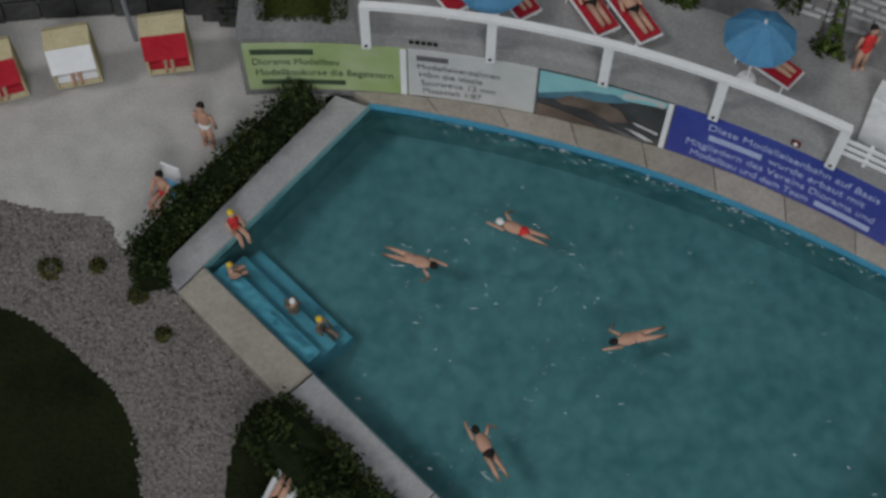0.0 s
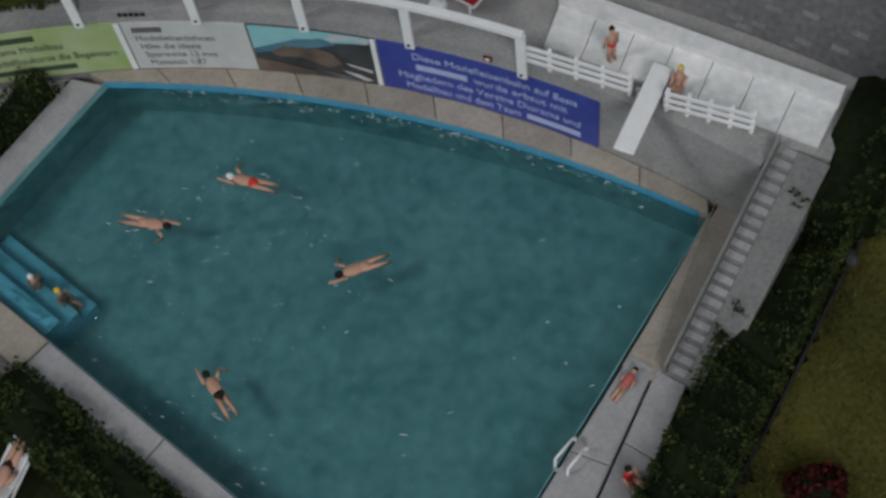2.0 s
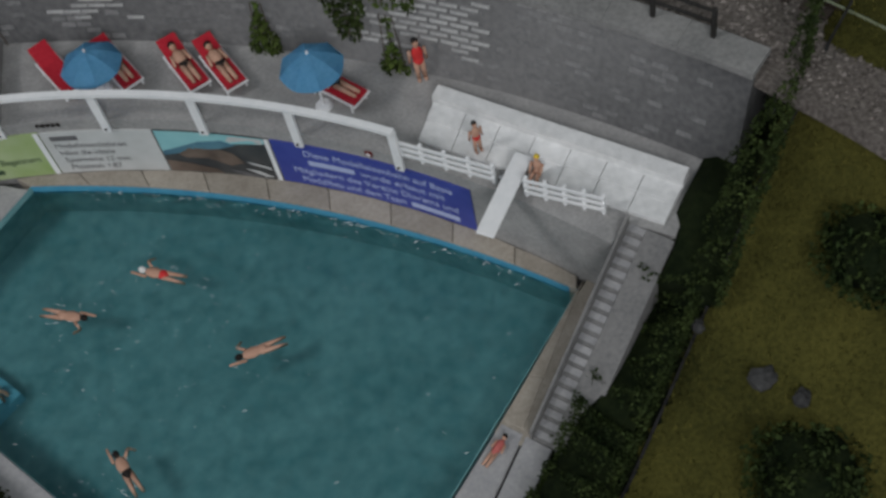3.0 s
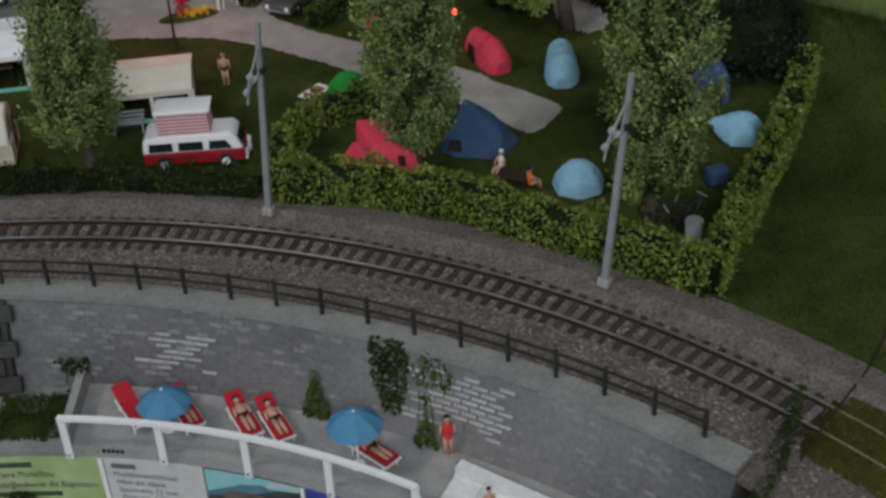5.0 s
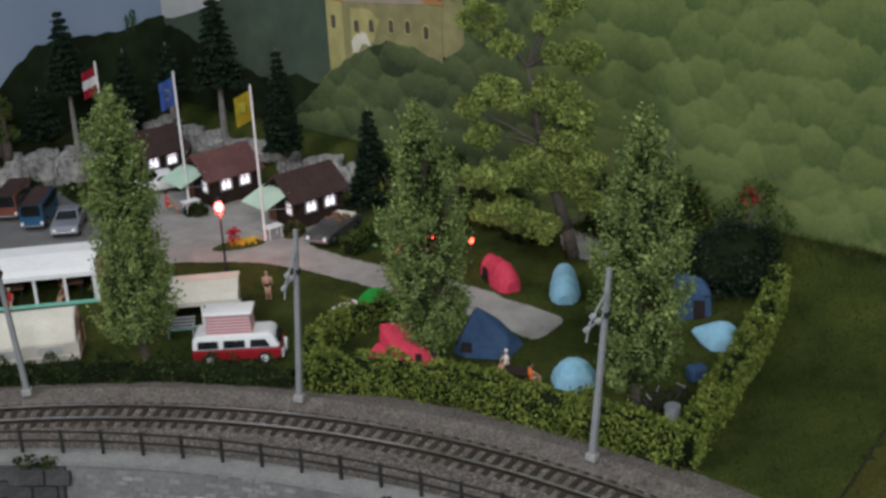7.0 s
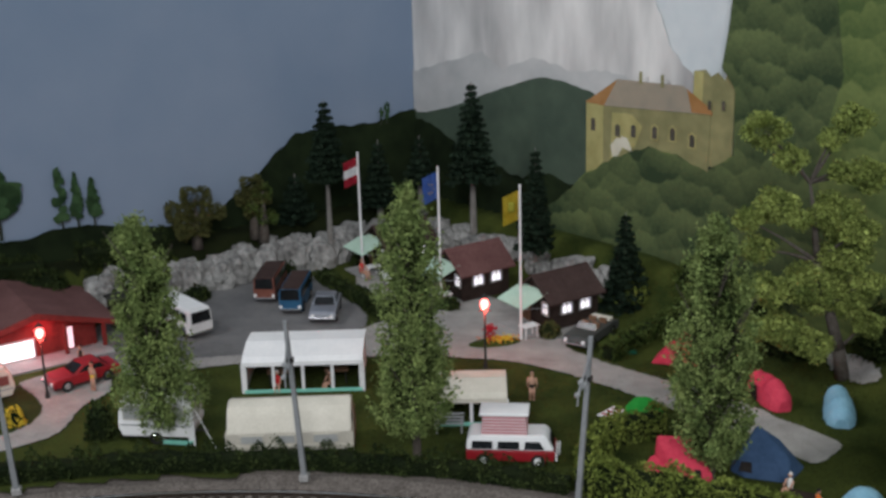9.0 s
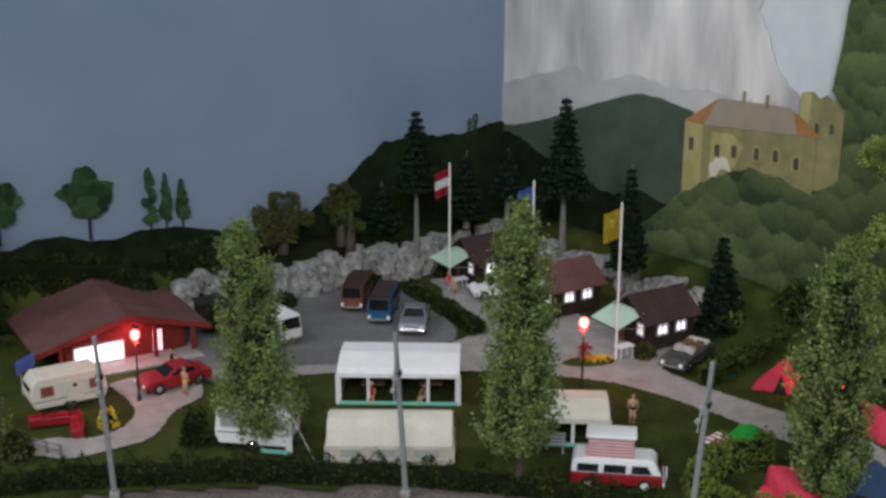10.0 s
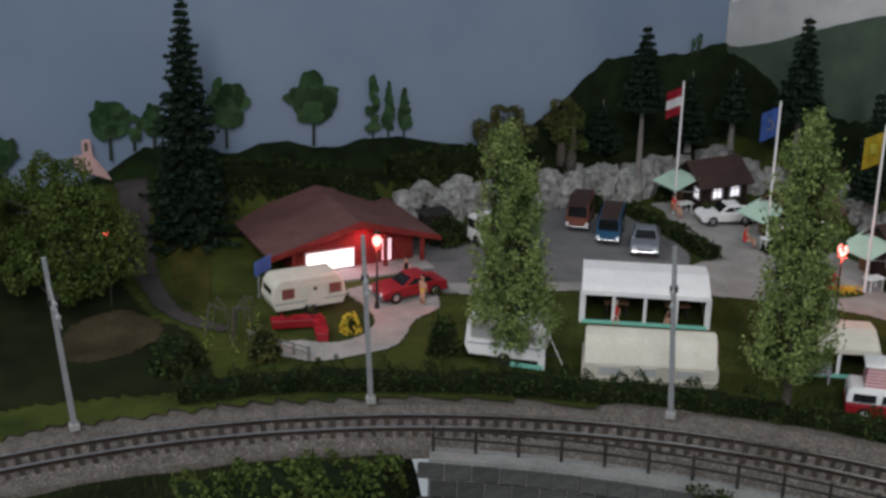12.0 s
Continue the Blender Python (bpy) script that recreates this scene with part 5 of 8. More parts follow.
def bush(name, x, y, z, r, h, material, label, n=900, size=0.11, seed=1, core=True, category="bush"):
    g = np.random.default_rng(seed)
    ob = thing(name, x, y, z, 0, label, category)
    a, b = g.uniform(0, 2 * math.pi, n), np.arccos(g.uniform(-0.2, 1, n))
    k = g.uniform(0.72, 1.06, n) * (1 + 0.18 * np.sin(3 * a + seed) * np.sin(4 * b))
    p = np.stack([r * k * np.sin(b) * np.cos(a), r * k * np.sin(b) * np.sin(a), np.maximum(h * k * np.cos(b), 0.02)], 1)
    # this core's near black also replaces shade inside the leaves
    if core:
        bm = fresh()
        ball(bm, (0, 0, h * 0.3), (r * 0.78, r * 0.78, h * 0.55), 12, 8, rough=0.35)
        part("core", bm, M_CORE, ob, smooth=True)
    leaves("foliage", p, size, material, ob, seed)
    return ob


def poplar(x, y, z, top, r, seed, material=None, lean=(0, 0), label="tall slender poplar with pale green leaves"):
    g = np.random.default_rng(seed)
    ob = thing("poplar_tree", x, y, z, 0, label, "tree", "poplars")
    H = top - z
    bm = fresh()
    rod(bm, (0, 0, -0.1), (lean[0] * 0.3, lean[1] * 0.3, H * 0.3), 0.22, 0.15, 9)
    rod(bm, (lean[0] * 0.3, lean[1] * 0.3, H * 0.3), (lean[0] * 0.9, lean[1] * 0.9, H * 0.9), 0.15, 0.03, 7)
    part("trunk", bm, M_BARK, ob)
    pts = []
    for k in range(250):
        t = (k + g.uniform(0, 1)) / 250
        h = H * (0.10 + 0.89 * t)
        prof = r * min(1.0, (t / 0.10) ** 0.5) * (1 - t ** 4.5) ** 0.7 * (1 - 0.28 * t) * (0.9 + 0.13 * math.sin(8 * t + seed))
        a = g.uniform(0, 6.283)
        d = prof * g.uniform(0.55, 0.95) if k % 4 else prof * g.uniform(0.1, 0.5)
        m = int(100 * (0.5 + 0.6 * prof / r))
        c = np.array((d * math.cos(a) + lean[0] * t, d * math.sin(a) + lean[1] * t, h))
        q = g.normal(0, 1, (m, 3)) * np.array((0.17, 0.17, 0.34)) * (0.55 + 0.6 * prof / r)
        q[:, :2] += np.outer(q[:, 2], (math.cos(a), math.sin(a))) * 0.35
        pts.append(c + q)
    leaves("crown", np.concatenate(pts), 0.092, material or M_LEAFP, ob, seed, droop=0.3)
    # dark leaves round the axis: the crown's inner shade, put into their colour
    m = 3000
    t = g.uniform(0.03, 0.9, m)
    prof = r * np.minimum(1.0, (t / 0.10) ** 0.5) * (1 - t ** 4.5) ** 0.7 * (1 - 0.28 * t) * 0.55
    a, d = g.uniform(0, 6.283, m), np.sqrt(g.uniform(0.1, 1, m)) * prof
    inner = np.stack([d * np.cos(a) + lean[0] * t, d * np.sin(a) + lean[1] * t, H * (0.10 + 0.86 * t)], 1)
    leaves("inner_foliage", inner, 0.13, M_LEAFD, ob, seed + 5, label="inner leaves coloured dark for the crown's shade")
    for k in range(16):
        a, t = g.uniform(0, 6.283), g.uniform(0.12, 0.75)
        bm = fresh()
        rod(bm, (lean[0] * t, lean[1] * t, H * t), (lean[0] * t + r * 0.7 * math.cos(a), lean[1] * t + r * 0.7 * math.sin(a), H * t + r * 1.2), 0.05, 0.015, 5)
        part("branch", bm, M_BARK, ob)
    return ob


def spruce(x, y, z, top, r, seed, bare=0.12, label="dark spruce with layered branches", tiers=None, group="spruces"):
    g = np.random.default_rng(seed)
    ob = thing("spruce_tree", x, y, z, g.uniform(0, 90), label, "tree", group)
    H = top - z
    bm = fresh()
    rod(bm, (0, 0, -0.15), (0, 0, H * 0.55), 0.20 + r * 0.04, 0.10, 8)
    rod(bm, (0, 0, H * 0.55), (0, 0, H), 0.10, 0.02, 6)
    part("trunk", bm, M_BARKG, ob)
    pts = []
    n = tiers or int(H * (1 - bare) / 0.42)
    for i in range(n):
        t = i / n
        h = H * (bare + (1 - bare) * t)
        rad = r * (1 - t) ** 0.85 * g.uniform(0.85, 1.1) + 0.06
        m = max(5, int(10 * (1 - t) + 4))
        for k in range(m):
            a = 6.283 * (k + g.uniform(-0.3, 0.3)) / m + i
            L = rad * g.uniform(0.75, 1.12)
            s = g.uniform(0, 1, int(64 * (0.35 + L / r)))
            wid = 0.26 * (1 - s * 0.6) * (0.5 + 0.5 * rad / r)
            o = g.normal(0, 1, len(s)) * wid
            px = np.cos(a) * L * s - np.sin(a) * o
            py = np.sin(a) * L * s + np.cos(a) * o
            pz = h - 0.42 * L * s + 0.20 * L * s ** 2.5 + g.normal(0, 0.03, len(s))
            pts.append(np.stack([px, py, pz], 1))
    leaves("needles", np.concatenate(pts), 0.17, M_NEEDLE, ob, seed)
    return ob


def broadleaf(x, y, z, seed, clumps, trunk, material, label, per=170, size=0.105, name="broadleaf_tree", bark=None, squash=0.62):
    """A tree from its limbs: clumps of (dx, dy, dz, radius), each on a limb from the trunk."""
    g = np.random.default_rng(seed)
    ob = thing(name, x, y, z, 0, label, "tree")
    bm = fresh()
    line = [Vector(p) for p in trunk]
    for i, (a, b) in enumerate(zip(line, line[1:])):
        k = len(line) - 1
        rod(bm, a, b, 0.34 * (1 - i / k) + 0.07, 0.34 * (1 - (i + 1) / k) + 0.07, 9)
    part("trunk", bm, bark or M_BARK, ob, smooth=True)
    pts = []
    for dx_, dy_, dz_, r in clumps:
        c = Vector((dx_, dy_, dz_))
        root = min(line, key=lambda p: (p - c).length + max(0, p.z - c.z + 0.4) * 2)
        mid = root.lerp(c, 0.5) + Vector((0, 0, 0.12))
        bm = fresh()
        rod(bm, root, mid, 0.11, 0.07, 6)
        rod(bm, mid, c, 0.07, 0.03, 6)
        part("limb", bm, bark or M_BARK, ob)
        m = int(per * r * r)
        d = g.normal(0, 1, (m, 3))
        d /= np.linalg.norm(d, axis=1)[:, None]
        k = r * g.uniform(0.35, 1.0, (m, 1)) ** 0.5 * (1 + 0.22 * np.sin(5 * d[:, :1] + 3 * d[:, 1:2] + seed))
        pts.append(np.array(c) + d * k * np.array((1, 1, squash)))
    leaves("crown", np.concatenate(pts), size, material, ob, seed, up=0.6)
    return ob


# low ground
M_LEAFRD = mat("leaf_dark_red", (0.020, 0.006, 0.005), (0.075, 0.012, 0.011), rough=0.8, scale=120, bump=0, island=0.5, spec=0.08)
hedge("pool_hedge", [(-7.55, 16.55), (-7.75, 17.5), (-6.6, 19.0), (-5.0, 21.0), (-3.55, 22.6)], 0.85, 1.05, low_z, M_LEAFD, "dark green clipped hedge between sand and pool", 170, 0.075, 11)
hedge("pool_hedge", [(-4.25, 12.6), (-2.6, 10.95), (-0.4, 8.7), (2.2, 6.0)], 1.6, 0.85, low_z, M_LEAFD, "dark green hedge behind the pool edge", 150, 0.085, 12, ragged=0.4)
hedge("slope_hedge", [(11.1, 4.0), (12.6, 6.8), (15.2, 10.4), (17.5, 13.3)], 1.75, 1.25, low_z, M_LEAFD, "dense dark hedge along the stairs", 260, 0.062, 13, ragged=0.5)
hedge("slope_hedge", [(17.8, 13.2), (19.6, 15.6), (20.9, 17.6), (21.7, 19.4)], 2.3, 1.6, lambda x, y: low_z(x, y) + 0.4, M_LEAFD, "dense dark ivy at the end of the wall", 240, 0.066, 14, ragged=0.6)
bush("red_bush", 16.2, 7.0, float(low_z(16.2, 7.0)), 0.75, 0.9, M_LEAFRD, "dark red leafed bush on the dry slope", 1500, 0.085, 3)
bush("dark_bush", 20.0, 7.6, float(low_z(20.0, 7.6)), 1.7, 1.2, M_LEAFD, "dark green bush on the dry slope", 2800, 0.09, 4)
bush("dark_bush", 22.6, 12.2, float(low_z(22.6, 12.2)), 1.5, 1.0, M_LEAFD, "dark green bush on the dry slope", 2200, 0.09, 5)
for k, (x, y, s) in enumerate(((19.4, 10.4, 0.42), (20.2, 9.6, 0.3), (18.1, 12.3, 0.25))):
    bm = fresh()
    ball(bm, (0, 0, 0.1), (s, s * 0.8, s * 0.6), 9, 6, rough=0.5)
    ob = part("boulder", bm, M_BLOCK)
    ob.matrix_world = pose(x * U, y * U, (float(low_z(x, y)) + 0.05) * U, 0, 0, 40 * k)
    tagged(ob, "grey boulder half sunk in the slope", "rock", "boulders on the slope")
for k, (x, y) in enumerate(((-9.2, 17.3), (-8.0, 16.4), (-10.5, 17.2), (-7.2, 15.2), (-12.4, 18.6), (-13.0, 19.4))):
    bush("weed_tuft", x, y, 0.0, 0.22 + 0.06 * (k % 3), 0.18, M_LEAFB, "small olive weed tuft on the gravel", 150, 0.075, 20 + k, core=False, category="weed")


def climber(x0, x1, z0, z1, n, material, label, seed, thick=0.25):
    g = np.random.default_rng(seed)
    ob = tagged(new("climbing_plant"), label, "climber", "plants on the wall")
    x, z = g.uniform(x0, x1, n), g.uniform(z0, z1, n)
    mid, half = (x0 + x1) / 2, (x1 - x0) / 2
    keep = np.abs(x - mid) < half * (0.55 + 0.45 * np.sin((z - z0) / (z1 - z0) * 3.0 + seed))
    x, z = x[keep], z[keep]
    r = 41.75 + (WR - 41.75) * z / 6.3 - g.uniform(0.02, thick, len(x))
    leaves("foliage", np.stack([x, WCY + np.sqrt(r * r - (x - WCX) ** 2), z], 1), 0.12, material, ob, seed)
    bm = fresh()
    for k in range(3):
        xa, xb = mid + half * (k - 1) * 0.5, mid + half * (k - 1) * 0.3
        rod(bm, on_wall(wall_r(z0) - 0.04, xa) + (z0,), on_wall(wall_r(z1) - 0.06, xb) + (z1,), 0.03, 0.02, 5)
    part("stem", bm, M_BARK, ob)


climber(9.1, 10.5, 3.9, 6.55, 700, M_LEAFD, "ivy hanging down the retaining wall", 31)
climber(10.6, 12.0, 5.2, 6.5, 120, M_LEAF, "thin green creeper on the retaining wall", 32)
climber(6.5, 7.6, 3.0, 4.7, 420, M_LEAF, "green climber at the foot of the wall", 33)
climber(10.4, 11.6, 3.0, 4.9, 520, M_LEAF, "green climber at the foot of the wall", 34, 0.4)
climber(-3.2, -1.0, 2.9, 4.1, 600, M_LEAFD, "dark shrub in the corner of the wall", 35, 0.7)
climber(-7.5, -5.0, 0.1, 3.2, 900, M_LEAFD, "dark ivy at the stone pillar", 36, 0.7)
climber(-6.7, -4.6, 6.0, 6.7, 200, M_LEAFD, "dark creeper over the pillar top", 37, 0.35)

# camp
hedge("camp_hedge", [(5.5, 33.4), (9.0, 32.9), (12.6, 31.4), (17.4, 28.5), (21.2, 25.9)], 0.95, 1.75, camp_z, M_LEAFY, "yellow-green leafy hedge round the tents", 150, 0.098, 41, ragged=0.25)
hedge("camp_hedge", [(21.2, 25.9), (23.0, 29.6), (25.4, 34.5), (27.6, 39.2)], 0.95, 1.65, camp_z, M_LEAFY, "yellow-green leafy hedge beside the meadow", 150, 0.098, 42, ragged=0.25)
hedge("camp_hedge", [(5.4, 33.4), (5.0, 36.5), (6.2, 39.2), (8.4, 40.4)], 0.95, 1.35, camp_z, M_LEAFY, "yellow-green leafy hedge behind the bus", 150, 0.098, 43, ragged=0.35)
hedge("dark_hedge", [(-29.5, 28.5), (-24.5, 31.6), (-17, 33.9), (-9, 35.0), (-1.5, 35.0), (4.4, 33.9)], 1.0, 0.88, camp_z, M_LEAFD, "dark low hedge along the railway", 130, 0.085, 44, ragged=0.6)
hedge("park_hedge", [(-14.3, 62.0), (-11.0, 58.2), (-8.2, 54.9)], 0.75, 0.85, camp_z, M_LEAFD, "clipped green hedge beside the car park", 80, 0.12, 45)
hedge("park_hedge", [(5.5, 49.8), (7.6, 53.2), (9.7, 56.6)], 0.9, 0.95, camp_z, M_LEAF, "clipped green hedge beside the tents", 190, 0.08, 46)
for s0, s1, h, sd in ((21.5, 27.2, 1.25, 47), (29.8, 38.5, 0.9, 48)):
    line = [(BX + LDX * q - LDY * 2.3, BY + LDY * q + LDX * 2.3) for q in (s0, (s0 + s1) / 2, s1)]
    hedge("rear_hedge", line, 1.5, h, camp_z, M_LEAFD, "dark hedge on the bank behind the reception house", 120, 0.10, sd, ragged=0.35)
hedge("bank_hedge", [(-17.6, 25.2), (-21.5, 23.6), (-25.5, 20.8)], 2.2, 0.75, low_z, M_LEAF, "low green shrubs on the bank below the track", 70, 0.13, 47, ragged=0.6)

poplar(-16.1, 36.9, 6.4, 18.2, 2.35, 51, lean=(-0.6, 0))
poplar(-3.2, 36.9, 6.4, 20.0, 2.3, 52, lean=(-0.2, 0))
poplar(10.8, 35.8, 6.4, 19.1, 2.6, 53, lean=(-0.2, 0))
poplar(19.75, 30.6, 6.4, 20.0, 2.5, 54, lean=(0.4, 0))

spruce(-37.2, 45.5, float(camp_z(-37.2, 45.5)), 21.9, 2.75, 61, 0.05, "tall dark spruce beside the reception house")
spruce(-14.3, 65.2, 6.6, 18.3, 1.55, 62, 0.56, "dark spruce with a long bare trunk")
spruce(-4.4, 66.4, 8.8, 19.3, 1.75, 63, 0.40, "dark spruce with a bare lower trunk")
spruce(-8.8, 70.5, 9.2, 14.6, 1.2, 64, 0.45, "dark spruce with a bare lower trunk")
spruce(0.3, 62.2, 8.5, 15.8, 1.35, 65, 0.12, "dark young spruce behind the cabins")
spruce(6.2, 58.9, 6.5, 12.6, 1.75, 66, 0.06, "dark dense spruce beside the cabin")
spruce(-11.6, 69.5, 9.0, 14.5, 1.5, 67, 0.2, "dark young spruce at the edge of the wood")
spruce(-17.2, 67.2, 9.0, 12.6, 1.5, 68, 0.15, "dark young spruce at the edge of the wood")

broadleaf(18.2, 48.2, 6.6, 71, [(-4.7, 0.2, 13.5, 1.25), (-3.4, 0.0, 12.1, 0.95), (-0.3, 0.2, 14.1, 1.05), (-1.4, -0.2, 13.2, 0.75), (0.6, 0.3, 11.2, 1.15), (-0.8, -0.4, 11.5, 0.75), (-4.0, 0.3, 9.5, 1.2),
                                (-5.4, -0.2, 8.8, 0.85), (-2.8, -0.6, 9.0, 0.75), (-1.0, 0.2, 9.1, 1.45), (0.3, -0.4, 8.3, 1.1), (-0.3, 0.4, 6.8, 1.45), (-4.8, 0.4, 7.0, 1.0), (-2.1, -0.4, 5.2, 1.65),
                                (-0.1, 0.3, 4.4, 1.4), (-4.2, -0.3, 5.0, 1.15), (-5.5, 0.2, 4.7, 0.85), (-3.4, -0.7, 2.9, 1.25), (-1.8, -0.9, 2.1, 1.1), (-4.8, 0.0, 2.7, 0.85), (0.9, -0.5, 5.6, 0.9), (1.2, 0.2, 3.0, 0.9)],
          [(0, 0, -0.2), (-0.3, 0, 1.6), (-1.0, 0.1, 4.0), (-1.7, 0.1, 6.5), (-2.0, 0.1, 9.0), (-2.3, 0.1, 10.8)], M_LEAFT, "large gnarled tree with clumps of yellow-green leaves", 1500, 0.10, squash=0.74)
broadleaf(-41.2, 37.4, 6.4, 72, [(-1.5, -0.5, 4.8, 2.3), (1.6, -0.6, 5.6, 2.0), (0.0, 0.4, 6.6, 1.9), (3.2, -0.2, 4.4, 1.7), (-2.8, 0, 3.4, 1.8), (0.4, -1.2, 3.0, 2.0), (3.4, 0.2, 2.4, 1.6), (-4.6, 0, 5.6, 2.0), (1.8, -0.8, 1.4, 1.5), (-1.4, -0.6, 1.6, 1.6), (-4.4, -0.4, 2.6, 1.8), (4.2, 0, 3.4, 1.1)],
          [(0, 0, -0.2), (0.1, 0, 2.0), (0.2, 0, 4.6)], M_LEAF, "spreading dark green tree above the railway", 560, 0.115)
broadleaf(-22.6, 61.4, 9.0, 73, [(0, 0, 3.3, 1.2), (-1.2, 0, 2.2, 1.2), (1.1, 0, 2.3, 1.0), (-0.3, -0.4, 1.4, 1.4)], [(0, 0, -0.3), (0, 0, 1.4), (0.1, 0, 2.8)], M_LEAFB, "small olive brown tree above the rocks", 900, 0.10)
broadleaf(-19.3, 63.9, 9.0, 74, [(0, 0, 3.6, 0.9), (-0.5, 0, 2.7, 0.9), (0.6, 0, 2.6, 0.8), (0, 0, 1.7, 0.8)], [(0, 0, -0.3), (0, 0, 1.4), (0, 0, 3.0)], M_LEAFB, "small olive brown tree above the rocks", 900, 0.10)
broadleaf(-18.6, 63.6, 8.8, 75, [(0.2, 0, 3.4, 0.8), (-0.5, 0, 2.4, 0.8), (0.5, -0.2, 1.6, 0.8)], [(0, 0, -0.3), (0.1, 0, 1.5), (0.1, 0, 3.0)], M_LEAF, "thin light green sapling on the rocks", 420, 0.10)
broadleaf(27.0, 44.6, 7.6, 76, [(0.6, 0, 3.6, 1.1), (-0.9, -0.4, 2.6, 1.2), (1.6, -0.2, 2.2, 1.0), (-1.8, -0.6, 1.6, 1.1)], [(0, 0, -0.3), (0.1, 0, 1.5), (0.3, 0, 3.2)], M_LEAF, "thin crooked green tree behind the tents", 300, 0.10)
bush("red_twigs", 27.0, 44.0, 11.0, 0.5, 0.7, M_LEAFR, "red leafed twigs at the top of a tree", 60, 0.12, 77, core=False)
bush("round_bush", 25.9, 41.6, float(camp_z(25.9, 41.6)), 2.7, 3.0, M_NEEDLE, "large round dark bush behind the tents", 3600, 0.12, 78)
for k, (x, y, r, h, m) in enumerate(((6.6, 59.2, 1.3, 1.6, M_LEAFY), (10.8, 57.6, 1.6, 1.9, M_LEAF), (13.8, 54.6, 1.9, 2.4, M_LEAF), (21.0, 50.0, 2.0, 2.8, M_LEAFD), (24.0, 47.6, 1.8, 2.6, M_LEAF),
                                     (-16.6, 61.9, 0.8, 1.3, M_LEAFD), (-21.5, 57.6, 0.9, 1.0, M_LEAFD), (-23.9, 52.9, 1.4, 1.6, M_LEAFD), (-17.9, 37.9, 0.9, 2.2, M_LEAFD), (-19.6, 37.2, 0.8, 2.0, M_LEAFD),
                                     (-26.2, 56.3, 1.7, 1.7, M_LEAFD), (-30.2, 53.6, 1.8, 1.8, M_LEAFD), (-27.6, 33.9, 0.8, 1.6, M_LEAFB), (-31.2, 31.5, 1.3, 1.6, M_LEAFD),
                                     (1.9, 53.1, 0.7, 1.0, M_LEAFB), (-12.0, 66.0, 1.2, 1.6, M_LEAFD), (-6.0, 63.6, 0.9, 1.3, M_LEAFD), (-9.3, 62.3, 0.55, 1.2, M_LEAF), (-4.8, 57.4, 0.8, 0.8, M_LEAFD),
                                     (15.6, 51.8, 1.4, 1.5, M_LEAFD))):
    bush("shrub", x, y, float(camp_z(x, y)) - 0.05, r, h, m, "leafy green shrub on the camp ground", int(520 * r * h) + 150, 0.12, 90 + k)
ob = thing("bare_willow", -29.4, 34.2, 6.4, 0, "thin weeping sapling with yellow-green hanging twigs", "tree")
g = np.random.default_rng(7)
lp = []
for k in range(9):
    a = g.uniform(0, 6.283)
    r = g.uniform(0.5, 1.2)
    p = [(0, 0, 0.0), (0.3 * r * math.cos(a), 0.3 * r * math.sin(a), 2.2), (r * math.cos(a), r * math.sin(a), 2.6), (1.25 * r * math.cos(a), 1.25 * r * math.sin(a), 1.0)]
    bm = fresh()
    for u, v in zip(p, p[1:]):
        rod(bm, u, v, 0.035, 0.025, 5)
    part("branch", bm, M_BARK, ob)
    lp.append(np.array(p[3]) + g.normal(0, 1, (26, 3)) * np.array((0.08, 0.08, 0.5)))
leaves("foliage", np.concatenate(lp), 0.10, M_LEAFY, ob, 7)

# rocks along the back of the camp
rk = random.Random(8)


def boulder(x, y, z, s, k, turn=42.0):
    bm = fresh()
    q = bmesh.ops.create_icosphere(bm, subdivisions=3, radius=1.0)
    for v in q["verts"]:
        c = Vector(v.co)
        big = max(abs(c.x), abs(c.y), abs(c.z))
        c *= 0.45 + 0.5 / big                  # blocky, not round
        n1 = noise.noise(c * 1.3 + Vector((k * 7.1, 0, 0)))
        n2 = noise.noise(c * 3.7 + Vector((0, k * 3.3, 0)))
        layer = math.sin(c.z * 9.0 + 3.0 * n1 + k) * 0.075
        w = 1 + 0.34 * n1 + 0.16 * n2 + layer
        v.co = Vector((c.x * w * s[0], c.y * w * s[1], c.z * (1 + 0.3 * n1) * s[2]))
    ob = part("rock", bm, M_ROCK)
    ob.matrix_world = pose(x * U, y * U, z * U, 0, 0, rk.uniform(-25, 25) + turn)
    return tagged(ob, "weathered pale grey rock at the foot of the slope", "rock", "rocks behind the camp")


def under_roof(x, y):
    """Whether a place lies under the roof of the reception house."""
    c, n = math.cos(math.radians(41.3)), math.sin(math.radians(41.3))
    u, v = (x + 26.95) * c + (y - 46.2) * n, (y - 46.2) * c - (x + 26.95) * n
    return -6.0 < u < 5.4 and 0.0 < v < 8.4


for k in range(29):
    s = 4.0 + k * 1.05
    d = 4.6 + rk.uniform(-0.5, 0.5)
    x, y = BX + LDX * s - LDY * d, BY + LDY * s + LDX * d
    z = float(camp_z(x, y))
    h = rk.uniform(1.05, 1.5)
    size = (rk.uniform(0.8, 1.2), rk.uniform(0.7, 0.95), h * 1.15)
    if under_roof(x, y):
        continue
    boulder(x, y, z + 0.7, size, k)
    if k % 2 == 0 and not under_roof(x - 0.4, y + 0.5):
        boulder(x - 0.4, y + 0.5, z + 1.5, (0.7, 0.55, 0.7), k + 40)
